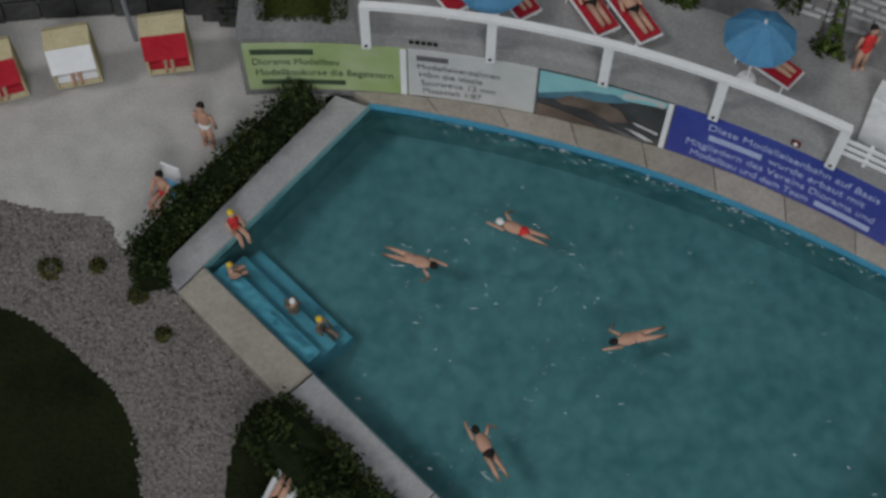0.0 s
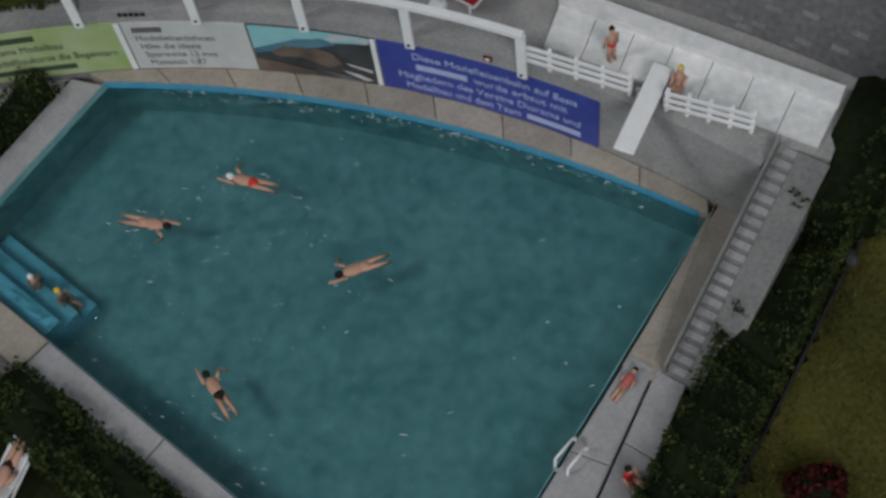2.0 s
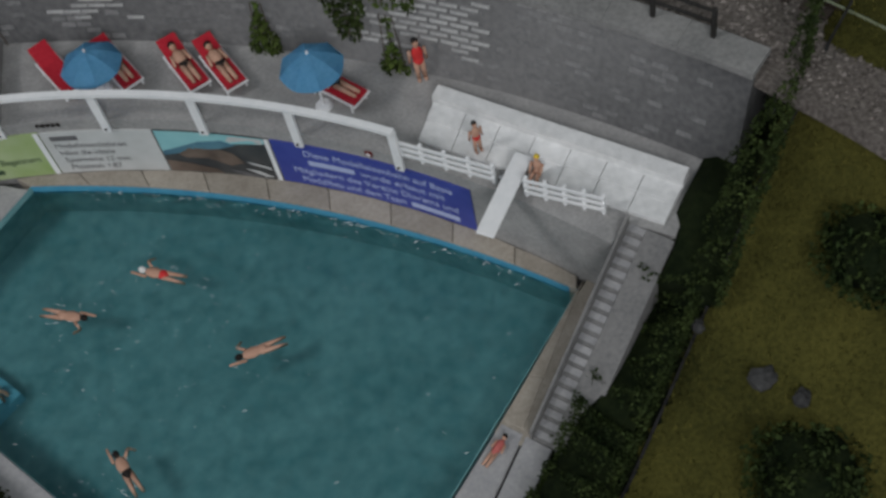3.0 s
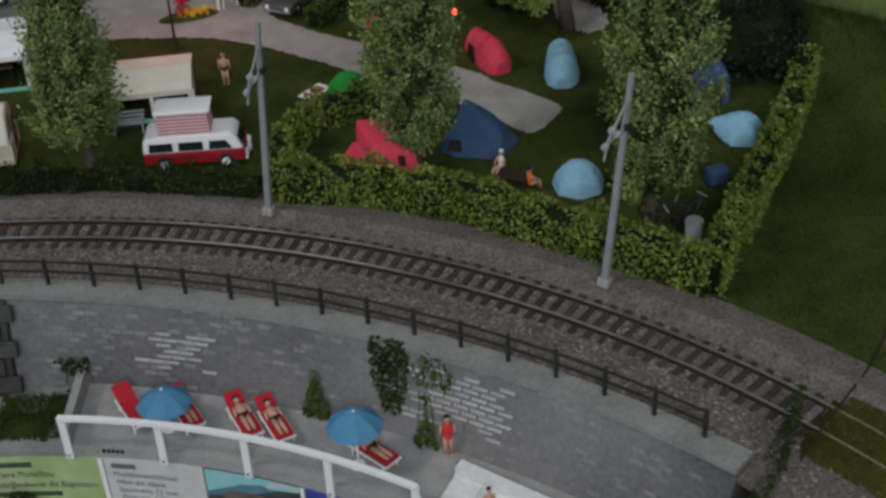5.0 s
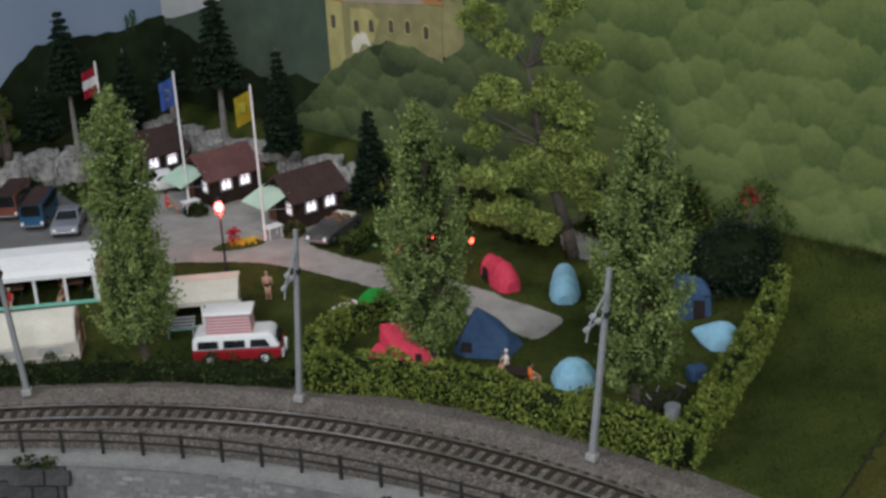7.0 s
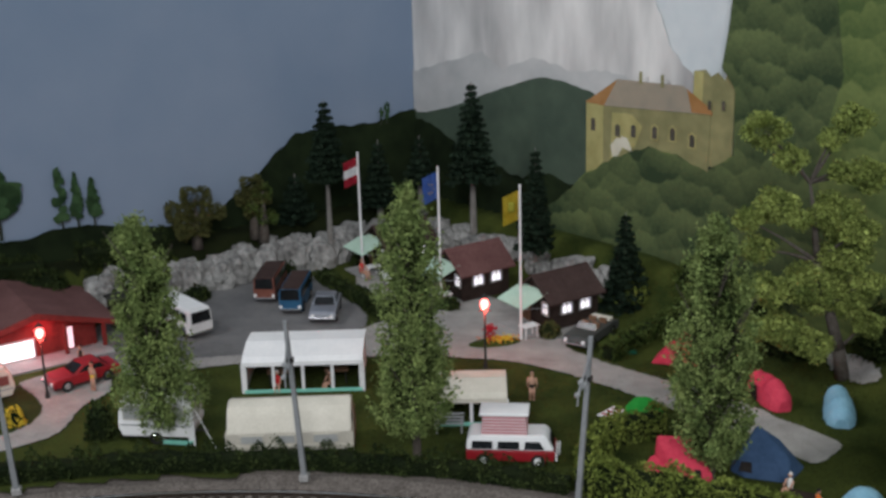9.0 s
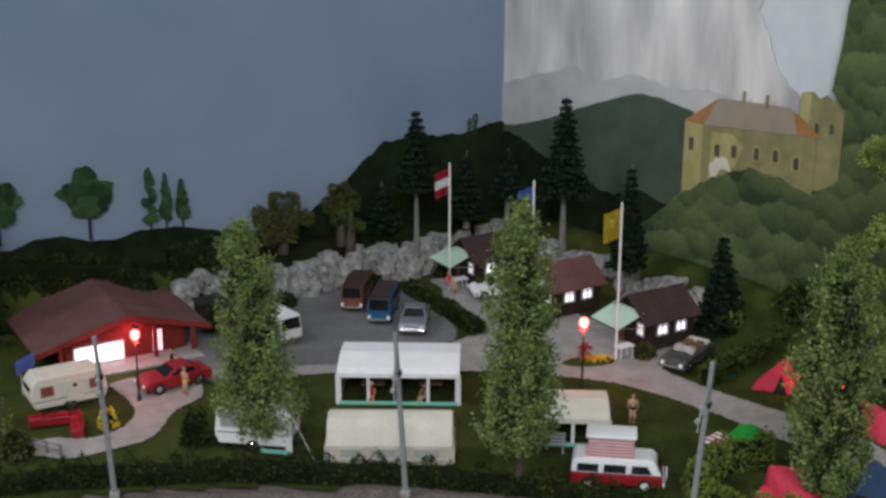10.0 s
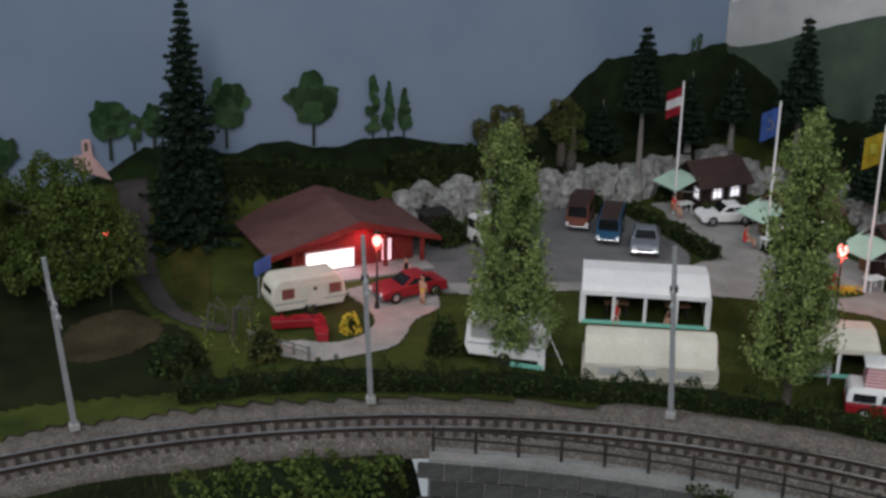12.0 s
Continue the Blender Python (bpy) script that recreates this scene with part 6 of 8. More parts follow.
for k in range(17):
    s = 3.0 + k * 1.25
    d = 3.0 + rk.uniform(-0.4, 0.4)
    x, y = BX + RDX * s + RDY * d, BY + RDY * s - RDX * d
    z = float(camp_z(x, y))
    boulder(x, y, z + 0.4, (rk.uniform(0.7, 1.1), rk.uniform(0.5, 0.75), rk.uniform(0.7, 1.15)), k + 80, -38.5)

# ---------------------------------------------------------------- railway furniture
ob = thing("wall_railing", 0, 0, 0, 0, "dark iron railing with two bars on the wall coping", "railing")
RA = 43.98
for k in range(23):
    a = 50.57 + 2.33 * k
    x, y = arc(WCX, WCY, RA, a)
    bm = fresh()
    box(bm, (x, y, 6.47 + 0.56), (0.13, 0.13, 1.12), turn=a - 90, bev=0.015)
    part("post", bm, M_DARKIRON, ob)
for h in (7.05, 7.48):
    bm = fresh()
    ring(bm, WCX, WCY, RA - 0.035, RA + 0.035, h - 0.04, h + 0.04, 50.57, 50.57 + 2.33 * 22, 60)
    part("bar", bm, M_DARKIRON, ob)


def mast(ang, top, lean, name="catenary_mast"):
    x, y = arc(TCX, TCY, 42.2, ang)
    ob = thing(name, x, y, 6.38, ang - 90, "grey catenary mast with bracket and insulators", "mast", "catenary masts")
    h = top - 6.38
    up = Vector((lean[0], lean[1], h))
    ob.matrix_world = pose(x * U, y * U, 6.38 * U) @ Vector((0, 0, 1)).rotation_difference(up).to_matrix().to_4x4() @ Matrix.Rotation(radians(ang - 90), 4, "Z")
    bm = fresh()
    box(bm, (0, 0, 0.15), (0.46, 0.46, 0.34), bev=0.06)
    part("foundation", bm, M_CONC, ob)
    bm = fresh()
    q = box(bm, (0, 0, h / 2 + 0.15), (0.26, 0.24, h - 0.3), bev=0.02)
    for v in q:
        k = 1 - 0.28 * (v.co.z / h)
        v.co.x, v.co.y = v.co.x * k, v.co.y * k
    part("pole", bm, M_MAST, ob)
    arm = []
    for a, b, r in (((0, 0, h - 0.9), (0.05, -1.35, h - 1.95), 0.045), ((0, 0, h - 2.0), (0.05, -1.5, h - 2.1), 0.05), ((0, -0.1, h - 1.0), (0, -0.25, h - 2.2), 0.04), ((0.05, -1.35, h - 1.9), (0.1, -1.6, h - 2.6), 0.04)):
        bm = fresh()
        rod(bm, a, b, r, r, 7)
        arm.append(part("bracket", bm, M_MAST, ob))
    for p in ((0.02, -0.55, h - 2.03), (0.03, -1.0, h - 1.68), (0.05, -1.45, h - 2.1)):
        bm = fresh()
        for j in range(3):
            rod(bm, (p[0], p[1] - 0.09 * j, p[2]), (p[0], p[1] - 0.09 * j - 0.05, p[2]), 0.115, 0.08, 9)
        part("insulator", bm, M_GREY, ob)
    bm = fresh()
    box(bm, (0, 0, h - 1.95), (0.34, 0.32, 0.24), bev=0.02)
    part("clamp", bm, M_DARKIRON, ob)


for a, t, lean in ((128.7, 14.3, (-0.6, -0.3)), (111.1, 14.4, (-0.3, -0.2)), (92.8, 14.5, (-0.4, -0.2)), (75.1, 14.7, (0.55, -0.05)), (56.0, 14.75, (0.75, 0.35))):
    mast(a, t, lean)


# ---------------------------------------------------------------- vehicles
def wheels(ob, xs, w, r, hub=None):
    for x in xs:
        for s in (-1, 1):
            bm = fresh()
            rod(bm, (x, s * (w / 2 - 0.16), r), (x, s * (w / 2 + 0.01), r), r, r, 14)
            t = part("tyre", bm, M_TYRE, ob)
            bm = fresh()
            rod(bm, (x, s * (w / 2), r), (x, s * (w / 2 + 0.03), r), r * 0.58, r * 0.5, 12)
            part("hub_cap", bm, hub or M_CHROME, t)


def panel_x(bm, pts, y, t=0.02):
    """A thin upright pane with the outline (x, z) on the side y."""
    a = [bm.verts.new((x, y, z)) for x, z in pts]
    b = [bm.verts.new((x, y + t, z)) for x, z in pts]
    n = len(pts)
    bm.faces.new(a), bm.faces.new(b[::-1])
    for i in range(n):
        bm.faces.new((a[i], a[(i + 1) % n], b[(i + 1) % n], b[i]))


def body_from(bm, prof, w, inset=0.0, zin=99, bev=0.06):
    """A vehicle shell: the side outline (x, z) run across the width, drawn in above zin."""
    vs = []
    for s in (-1, 1):
        vs.append([bm.verts.new((x, s * (w / 2 - (inset if z > zin else 0)), z)) for x, z in prof])
    n = len(prof)
    bm.faces.new(vs[0]), bm.faces.new(vs[1][::-1])
    for i in range(n):
        j = (i + 1) % n
        bm.faces.new((vs[0][i], vs[1][i], vs[1][j], vs[0][j]))
    bmesh.ops.recalc_face_normals(bm, faces=bm.faces)
    bmesh.ops.bevel(bm, geom=bm.edges[:], offset=bev, segments=2, affect="EDGES", profile=0.6)


def saloon(name, x, y, turn, paint, label, L=4.2, cabin=True, roof=None, zf=None):
    ob = thing(name, x, y, zf if zf is not None else float(camp_z(x, y)) + 0.07, turn, label, "car", "parked cars")
    h = L / 2
    bm = fresh()
    body_from(bm, [(-h, 0.3), (h, 0.3), (h, 0.62), (h * 0.86, 0.78), (h * 0.3, 0.86), (-h * 0.62, 0.88), (-h * 0.97, 0.82)], 1.66)
    part("body", bm, paint, ob, smooth=False)
    if cabin:
        bm = fresh()
        body_from(bm, [(h * 0.34, 0.84), (h * 0.05, 1.28), (-h * 0.42, 1.30), (-h * 0.66, 0.86)], 1.5, 0.14, 1.0, 0.05)
        part("roof", bm, roof or paint, ob)
        for s in (-1, 1):
            bm = fresh()
            panel_x(bm, [(h * 0.22, 0.90), (h * 0.02, 1.20), (-h * 0.17, 1.20), (-h * 0.17, 0.90)], s * 0.73 - 0.01)
            panel_x(bm, [(-h * 0.2, 0.90), (-h * 0.2, 1.20), (-h * 0.42, 1.20), (-h * 0.55, 0.90)], s * 0.73 - 0.01)
            part("side_window", bm, M_GLASSD, ob)
        for xa, xb in ((0.345, 0.06), (-0.675, -0.43)):
            bm = fresh()
            o = 0.03 if xa > 0 else -0.03
            vs = [bm.verts.new(p) for p in ((h * xa + o, -0.66, 0.90), (h * xa + o, 0.66, 0.90), (h * xb + o, 0.55, 1.24), (h * xb + o, -0.55, 1.24))]
            bm.faces.new(vs)
            bmesh.ops.solidify(bm, geom=bm.faces[:], thickness=0.01)
            part("windscreen", bm, M_GLASSD, ob)
    else:
        bm = fresh()
        for px in (0.02, -0.42):
            for s in (-1, 1):
                box(bm, (h * px, 0.34 * s, 0.98), (0.14, 0.5, 0.42), bev=0.04)
        part("seat", bm, M_BROWN, ob)
        bm = fresh()
        vs = [bm.verts.new(p) for p in ((h * 0.32, -0.66, 0.86), (h * 0.32, 0.66, 0.86), (h * 0.2, 0.6, 1.2), (h * 0.2, -0.6, 1.2))]
        bm.faces.new(vs)
        bmesh.ops.solidify(bm, geom=bm.faces[:], thickness=0.02)
        part("windscreen", bm, M_GLASSD, ob)
        bm = fresh()
        box(bm, (-h * 0.66, 0, 0.98), (0.5, 1.3, 0.22), bev=0.08)
        part("folded_hood", bm, M_CREAM, ob)
    for sx_, m in ((1, M_CHROME), (-1, M_CHROME)):
        bm = fresh()
        box(bm, (sx_ * (h + 0.02), 0, 0.42), (0.10, 1.6, 0.12), bev=0.03)
        part("bumper", bm, m, ob)
    for s in (-1, 1):
        bm = fresh()
        rod(bm, (h - 0.02, 0.58 * s, 0.58), (h + 0.03, 0.58 * s, 0.58), 0.12, 0.11, 10)
        part("headlight", bm, M_WHITE, ob)
        bm = fresh()
        box(bm, (-h * 0.985, 0.6 * s, 0.64), (0.06, 0.26, 0.12), bev=0.02)
        part("tail_light", bm, M_RED, ob)
    wheels(ob, (h * 0.6, -h * 0.6), 1.66, 0.33)
    return ob


def box_bus(name, x, y, turn, paint, label, L=5.2, W=1.75, H=2.0, category="bus"):
    ob = thing(name, x, y, float(camp_z(x, y)) + 0.06, turn, label, category, "vehicles in the car park")
    h = L / 2
    bm = fresh()
    body_from(bm, [(-h, 0.25), (h, 0.25), (h, 0.95), (h * 0.96, 1.7), (h * 0.9, H), (-h * 0.97, H), (-h, 1.6)], W, 0.06, 1.2, 0.09)
    part("body", bm, paint, ob)
    bm = fresh()
    vs = [bm.verts.new(p) for p in ((h + 0.03, -W * 0.42, 1.0), (h + 0.03, W * 0.42, 1.0), (h * 0.965 + 0.03, W * 0.39, 1.68), (h * 0.965 + 0.03, -W * 0.39, 1.68))]
    bm.faces.new(vs)
    bmesh.ops.solidify(bm, geom=bm.faces[:], thickness=0.02)
    part("windscreen", bm, M_GLASSD, ob)
    for s in (-1, 1):
        for k in range(5):
            bm = fresh()
            x0 = h * 0.82 - k * L * 0.18
            panel_x(bm, [(x0, 1.05), (x0, 1.6), (x0 - L * 0.155, 1.6), (x0 - L * 0.155, 1.05)], s * W / 2 - 0.01)
            part("side_window", bm, M_GLASSD, ob)
        bm = fresh()
        rod(bm, (h - 0.02, 0.6 * s, 0.55), (h + 0.04, 0.6 * s, 0.55), 0.11, 0.10, 10)
        part("headlight", bm, M_WHITE, ob)
    bm = fresh()
    box(bm, (h + 0.02, 0, 0.36), (0.10, W * 0.96, 0.14), bev=0.03)
    part("bumper", bm, M_CHROME, ob)
    bm = fresh()
    box(bm, (0, 0, H + 0.02), (L * 0.9, W * 0.8, 0.05), bev=0.02)
    part("roof_panel", bm, paint if category == "van" else M_ROOFBR, ob)
    wheels(ob, (h * 0.6, -h * 0.55), W, 0.36)
    return ob


box_bus("coach", -16.95, 59.1, -86, M_BUSRED, "brown and red old coach in the car park", 4.0, 1.42, 1.62)
box_bus("coach", -14.7, 57.2, -86, M_BUSBLUE, "dark blue old coach in the car park", 4.0, 1.45, 1.65)
saloon("silver_car", -12.35, 55.5, -83, M_SILVER, "silver grey saloon in the car park", 3.7)
saloon("white_car", -8.2, 62.2, 205, M_WHITE, "white saloon beside the cabin", 3.6)
saloon("convertible", 4.4, 52.7, 244, M_CARDARK, "dark grey convertible with folded cream hood", 4.0, cabin=False)
saloon("red_car", -23.5, 43.85, 227, M_RED, "red saloon in front of a caravan", 4.0)
van = box_bus("white_van", -20.6, 52.4, -40, M_WHITE, "white delivery van in the car park", 4.4, 1.6, 1.8, "van")

# camper bus with raised roof
ob = thing("camper_bus", 1.4, 36.95, 6.4, 3, "red and white camper bus with raised striped roof", "camper van")
bm = fresh()
body_from(bm, [(-2.1, 0.3), (2.05, 0.3), (2.15, 0.72), (2.1, 0.86), (-2.14, 0.86)], 1.72, bev=0.08)
part("body", bm, M_RED, ob, "dark red lower body")
bm = fresh()
body_from(bm, [(-2.12, 0.87), (2.08, 0.87), (1.80, 1.42), (1.62, 1.56), (-1.92, 1.56), (-2.08, 1.40)], 1.70, 0.10, 1.3, 0.10)
part("upper_body", bm, M_WHITE, ob, "white upper body and roof")
for s in (-1, 1):
    for x0, x1, sl in ((-1.85, -0.85, 0.0), (-0.62, 0.42, 0.0), (0.66, 1.62, 0.22)):
        bm = fresh()
        panel_x(bm, [(x0, 0.95), (x1, 0.95), (x1 - sl, 1.34), (x0 + 0.04, 1.34)], s * 0.85 - 0.01, 0.03)
        part("side_window", bm, M_GLASSD, ob)
    bm = fresh()
    rod(bm, (2.1, 0.55 * s, 0.6), (2.2, 0.55 * s, 0.6), 0.14, 0.13, 10)
    part("headlight", bm, M_WHITE, ob)
bm = fresh()
vs = [bm.verts.new(p) for p in ((2.08, -0.72, 0.95), (2.08, 0.72, 0.95), (1.88, 0.64, 1.4), (1.88, -0.64, 1.4))]
bm.faces.new(vs)
bmesh.ops.solidify(bm, geom=bm.faces[:], thickness=0.02)
part("windscreen", bm, M_GLASSD, ob)
bm = fresh()
box(bm, (2.18, 0, 0.42), (0.1, 1.7, 0.14), bev=0.03)
part("bumper", bm, M_WHITE, ob)
pt = new("pop_up_roof")
pt.parent = ob
bm = fresh()
box(bm, (-0.3, 0, 2.62), (2.35, 1.35, 0.14), bev=0.05)
part("lid", bm, M_WHITE, pt)
M_STRIPE = mat("striped_canvas_pale", (0.60, 0.50, 0.50), (0.70, 0.60, 0.60), rough=0.8, bump=0.1)
M_STRIPER = mat("striped_canvas_pink", (0.42, 0.11, 0.14), (0.52, 0.16, 0.19), rough=0.8, bump=0.1)
for k in range(13):
    bm = fresh()
    z0 = 1.56 + 0.078 * k
    box(bm, (-0.3, 0, z0 + 0.034), (2.2 - 0.012 * k, 1.22, 0.076), bev=0.012)
    part("canvas_stripe", bm, M_STRIPER if k % 2 else M_STRIPE, pt)
wheels(ob, (1.3, -1.3), 1.72, 0.34, M_WHITE)
bm = fresh()
rod(bm, (2.28, 0.0, 0.66), (2.34, 0, 0.66), 0.34, 0.34, 14)
part("spare_wheel", bm, M_WHITE, ob)

# folding camper with cream canvas
ob = thing("trailer_tent", -12.45, 35.55, 6.4, 10, "cream canvas folding caravan with three windows", "caravan")
bm = fresh()
extrude_profile(bm, [(0, 0.35), (0, 1.25), (2.4, 1.25), (2.4, 0.35)], 0.0, 6.25)
part("body", bm, M_CREAMD, ob)
bm = fresh()
extrude_profile(bm, [(-0.03, 1.22), (0.0, 1.35), (0.35, 2.05), (0.6, 2.38), (1.3, 2.58), (2.1, 2.3), (2.45, 1.35), (2.43, 1.22)], 0.1, 6.15)
bmesh.ops.bevel(bm, geom=bm.edges[:], offset=0.06, segments=2, affect="EDGES")
part("canvas_roof", bm, M_CREAM, ob)
for x0, x1 in ((0.75, 1.85), (2.5, 3.4), (4.3, 5.5)):
    bm = fresh()
    panel_x(bm, [(x0, 0.78), (x1, 0.78), (x1 - 0.05, 1.16), (x0 + 0.05, 1.16)], -0.05, 0.04)
    w = part("window", bm, M_WINGREY, ob)
    bm = fresh()
    box(bm, ((x0 + x1) / 2, -0.04, 1.19), (x1 - x0 + 0.1, 0.06, 0.06))
    part("window_frame", bm, M_CREAM, w)
bm = fresh()
box(bm, (3.1, -0.02, 0.62), (6.28, 0.05, 0.09), bev=0.01)
part("trim_strip", bm, M_CREAM, ob)
bm = fresh()
box(bm, (6.27, 1.3, 1.3), (0.05, 0.7, 1.5), bev=0.01)
part("door_flap", bm, M_BROWN, ob)
wheels(ob, (3.1,), 2.3, 0.33)
bm = fresh()
for px in (0.4, 5.8):
    for py in (0.2, 2.2):
        rod(bm, (px, py, 0), (px, py, 0.36), 0.06, 0.06, 6)
part("jack_legs", bm, M_DARKIRON, ob)


def awning_tent(x, y, turn, W, D, H, label, bays, cloth=None):
    ob = thing("awning_tent", x, y, 6.42, turn, label, "tent", "awning tents")
    bm = fresh()
    extrude_profile(bm, [(-0.12, H - 0.35), (-0.1, H - 0.12), (0.3, H + 0.05), (D * 0.5, H + 0.28), (D, H), (D, H - 0.08), (D * 0.5, H + 0.20), (0.3, H - 0.03), (-0.06, H - 0.18), (-0.08, H - 0.35)], -0.08, W + 0.08)
    part("roof", bm, cloth or M_WHITE, ob, "pale canvas roof")
    for k in range(bays + 1):
        bm = fresh()
        box(bm, (W * k / bays, 0, (H - 0.2) / 2), (0.30 if k in (0, bays) else 0.17, 0.06, H - 0.2), bev=0.01)
        part("front_strip", bm, M_WHITE, ob)
    for x0 in (0.03, W - 0.03):
        bm = fresh()
        box(bm, (x0, D / 2, (H - 0.05) / 2), (0.05, D - 0.1, H - 0.05))
        part("side_wall", bm, M_WHITE, ob)
    bm = fresh()
    box(bm, (W / 2, D - 0.04, (H - 0.05) / 2), (W, 0.05, H - 0.05))
    part("back_wall", bm, M_BROWN, ob)
    bm = fresh()
    box(bm, (W * 0.5, -0.02, 0.10), (W, 0.05, 0.20), bev=0.01)
    part("mud_skirt", bm, M_TEAL, ob, "mint green lower strip")
    return ob


awning_tent(-13.85, 43.2, 9.5, 6.4, 4.2, 1.95, "large white awning tent with open front", 4)
for px, py in ((-12.3, 44.6), (-9.2, 45.2)):
    ob = thing("camp_table", px, py, 6.42, 15, "small brown table inside the awning tent", "table", "tables in the awning")
    bm = fresh()
    box(bm, (0, 0, 0.8), (1.3, 0.7, 0.06), bev=0.02)
    part("tabletop", bm, M_BROWN, ob)
    for a, b in ((0.5, 0.25), (0.5, -0.25), (-0.5, 0.25), (-0.5, -0.25)):
        bm = fresh()
        rod(bm, (a, b, 0), (a, b, 0.78), 0.035, 0.035, 6)
        part("leg", bm, M_DARKIRON, ob)
figurine("camper_figurine", "sit", -12.2, 43.9, 6.36, 10, "painted figure in red sitting in the awning", M_SUITR, M_SUITW, group="clothed", k=0.78)
figurine("camper_figurine", "sit", -9.4, 44.4, 6.36, -30, "painted figure sitting at a table in the awning", M_BROWN, M_HAIR, group="clothed", k=0.74)
awning_tent(-2.75, 40.2, 8, 3.5, 3.3, 1.65, "smaller cream awning tent beside the camper bus", 2, M_CREAM)
ob = thing("camp_bench", -2.05, 39.7, 6.42, 8, "grey slatted bench beside the awning tent", "bench")
for k in range(4):
    bm = fresh()
    box(bm, (0, -0.3 + 0.18 * k, 0.55 + 0.1 * k), (1.5, 0.13, 0.05))
    part("slat", bm, M_GREY, ob)
for s in (-1, 1):
    bm = fresh()
    box(bm, (0.62 * s, -0.05, 0.3), (0.08, 0.55, 0.6))
    part("end_frame", bm, M_GREY, ob)


def caravan(x, y, turn, L, W, H, paint, label, lit=None, bays=((-0.78, -0.32), (-0.1, 0.12), (0.42, 0.78)), door=False):
    ob = thing("caravan", x, y, 6.45, turn, label, "caravan", "caravans")
    bm = fresh()
    h = L / 2
    body_from(bm, [(-h * 0.9, 0.4), (h * 0.9, 0.4), (h, 0.9), (h * 0.93, H * 0.82), (h * 0.78, H), (-h * 0.78, H), (-h * 0.95, H * 0.82), (-h, 0.9)], W, 0.08, H * 0.75, 0.10)
    part("body", bm, paint, ob)
    for x0, x1 in [(h * p, h * q) for p, q in bays]:
        bm = fresh()
        panel_x(bm, [(x0, H * 0.52), (x1, H * 0.52), (x1, H * 0.78), (x0, H * 0.78)], -W / 2 - 0.02, 0.04)
        w = part("window", bm, lit or M_WINGREY, ob)
        bm = fresh()
        box(bm, ((x0 + x1) / 2, -W / 2 - 0.005, H * 0.65), (x1 - x0 + 0.08, 0.02, H * 0.26 + 0.08))
        part("window_frame", bm, M_CREAMD, w)
    if door:
        bm = fresh()
        box(bm, (h * 0.14, -W / 2 - 0.01, H * 0.56), (h * 0.44, 0.03, H * 0.58), bev=0.012)
        d = part("door", bm, paint, ob)
        bm = fresh()
        box(bm, (h * 0.14, -W / 2 - 0.03, H * 0.70), (h * 0.10, 0.02, H * 0.09), bev=0.005)
        part("door_vent", bm, M_DARKIRON, d)
        bm = fresh()
        box(bm, (-h * 0.965, 0, H * 0.64), (0.05, W * 0.62, H * 0.24), bev=0.01)
        part("end_window", bm, M_GLASSD, ob)
    bm = fresh()
    box(bm, (0, -W / 2, H * 0.40), (L * 0.94, 0.04, 0.06))
    part("trim_strip", bm, M_GREY, ob)
    bm = fresh()
    rod(bm, (h * 0.9, 0, 0.42), (h * 1.25, 0, 0.40), 0.06, 0.05, 6)
    part("drawbar", bm, M_DARKIRON, ob)
    wheels(ob, (0.0,), W, 0.34)
    return ob


caravan(-16.45, 37.6, 2, 3.9, 1.95, 2.6, M_WHITE, "white caravan behind the low hedge", None, ((-0.82, -0.1), (0.3, 0.78)))
ob = thing("door_awning", -14.75, 36.75, 6.42, 0, "white canvas porch with mint green edge", "tent")
bm = fresh()
box(bm, (0.15, 0.0, 1.1), (0.34, 0.05, 2.2), bev=0.01)
part("flap", bm, M_WHITE, ob)
bm = fresh()
box(bm, (-0.55, -0.06, 0.16), (1.6, 0.05, 0.22), bev=0.01)
part("mud_skirt", bm, M_TEAL, ob, "mint green lower strip")
bm = fresh()
rod(bm, (0.3, 0, 2.2), (1.5, -0.3, 0.05), 0.02, 0.02, 5)
part("guy_rope", bm, M_WHITE, ob)
caravan(-28.15, 40.3, 42, 4.1, 1.95, 2.05, M_CREAM, "cream caravan with dull red windows behind the red car", mat("caravan_pane_red", (0.16, 0.05, 0.045), (0.26, 0.09, 0.08), rough=0.3, bump=0), ((-0.74, -0.42), (0.52, 0.84)), True)


# ---------------------------------------------------------------- houses
def roof_pair(bm, x0, x1, y0, y1, ym, ze, zr, t=0.14):
    """Two roof slopes: eaves at y0 and y1, ridge at ym, from x0 to x1."""
    for ya in (y0, y1):
        vs = []
        for x in (x0, x1):
            vs.append([bm.verts.new((x, y, z)) for y, z in ((ya, ze), (ym, zr), (ym, zr + t), (ya, ze + t * 0.8))])
        bm.faces.new(vs[0]), bm.faces.new(vs[1][::-1])
        for i in range(4):
            bm.faces.new((vs[0][i], vs[1][i], vs[1][(i + 1) % 4], vs[0][(i + 1) % 4]))


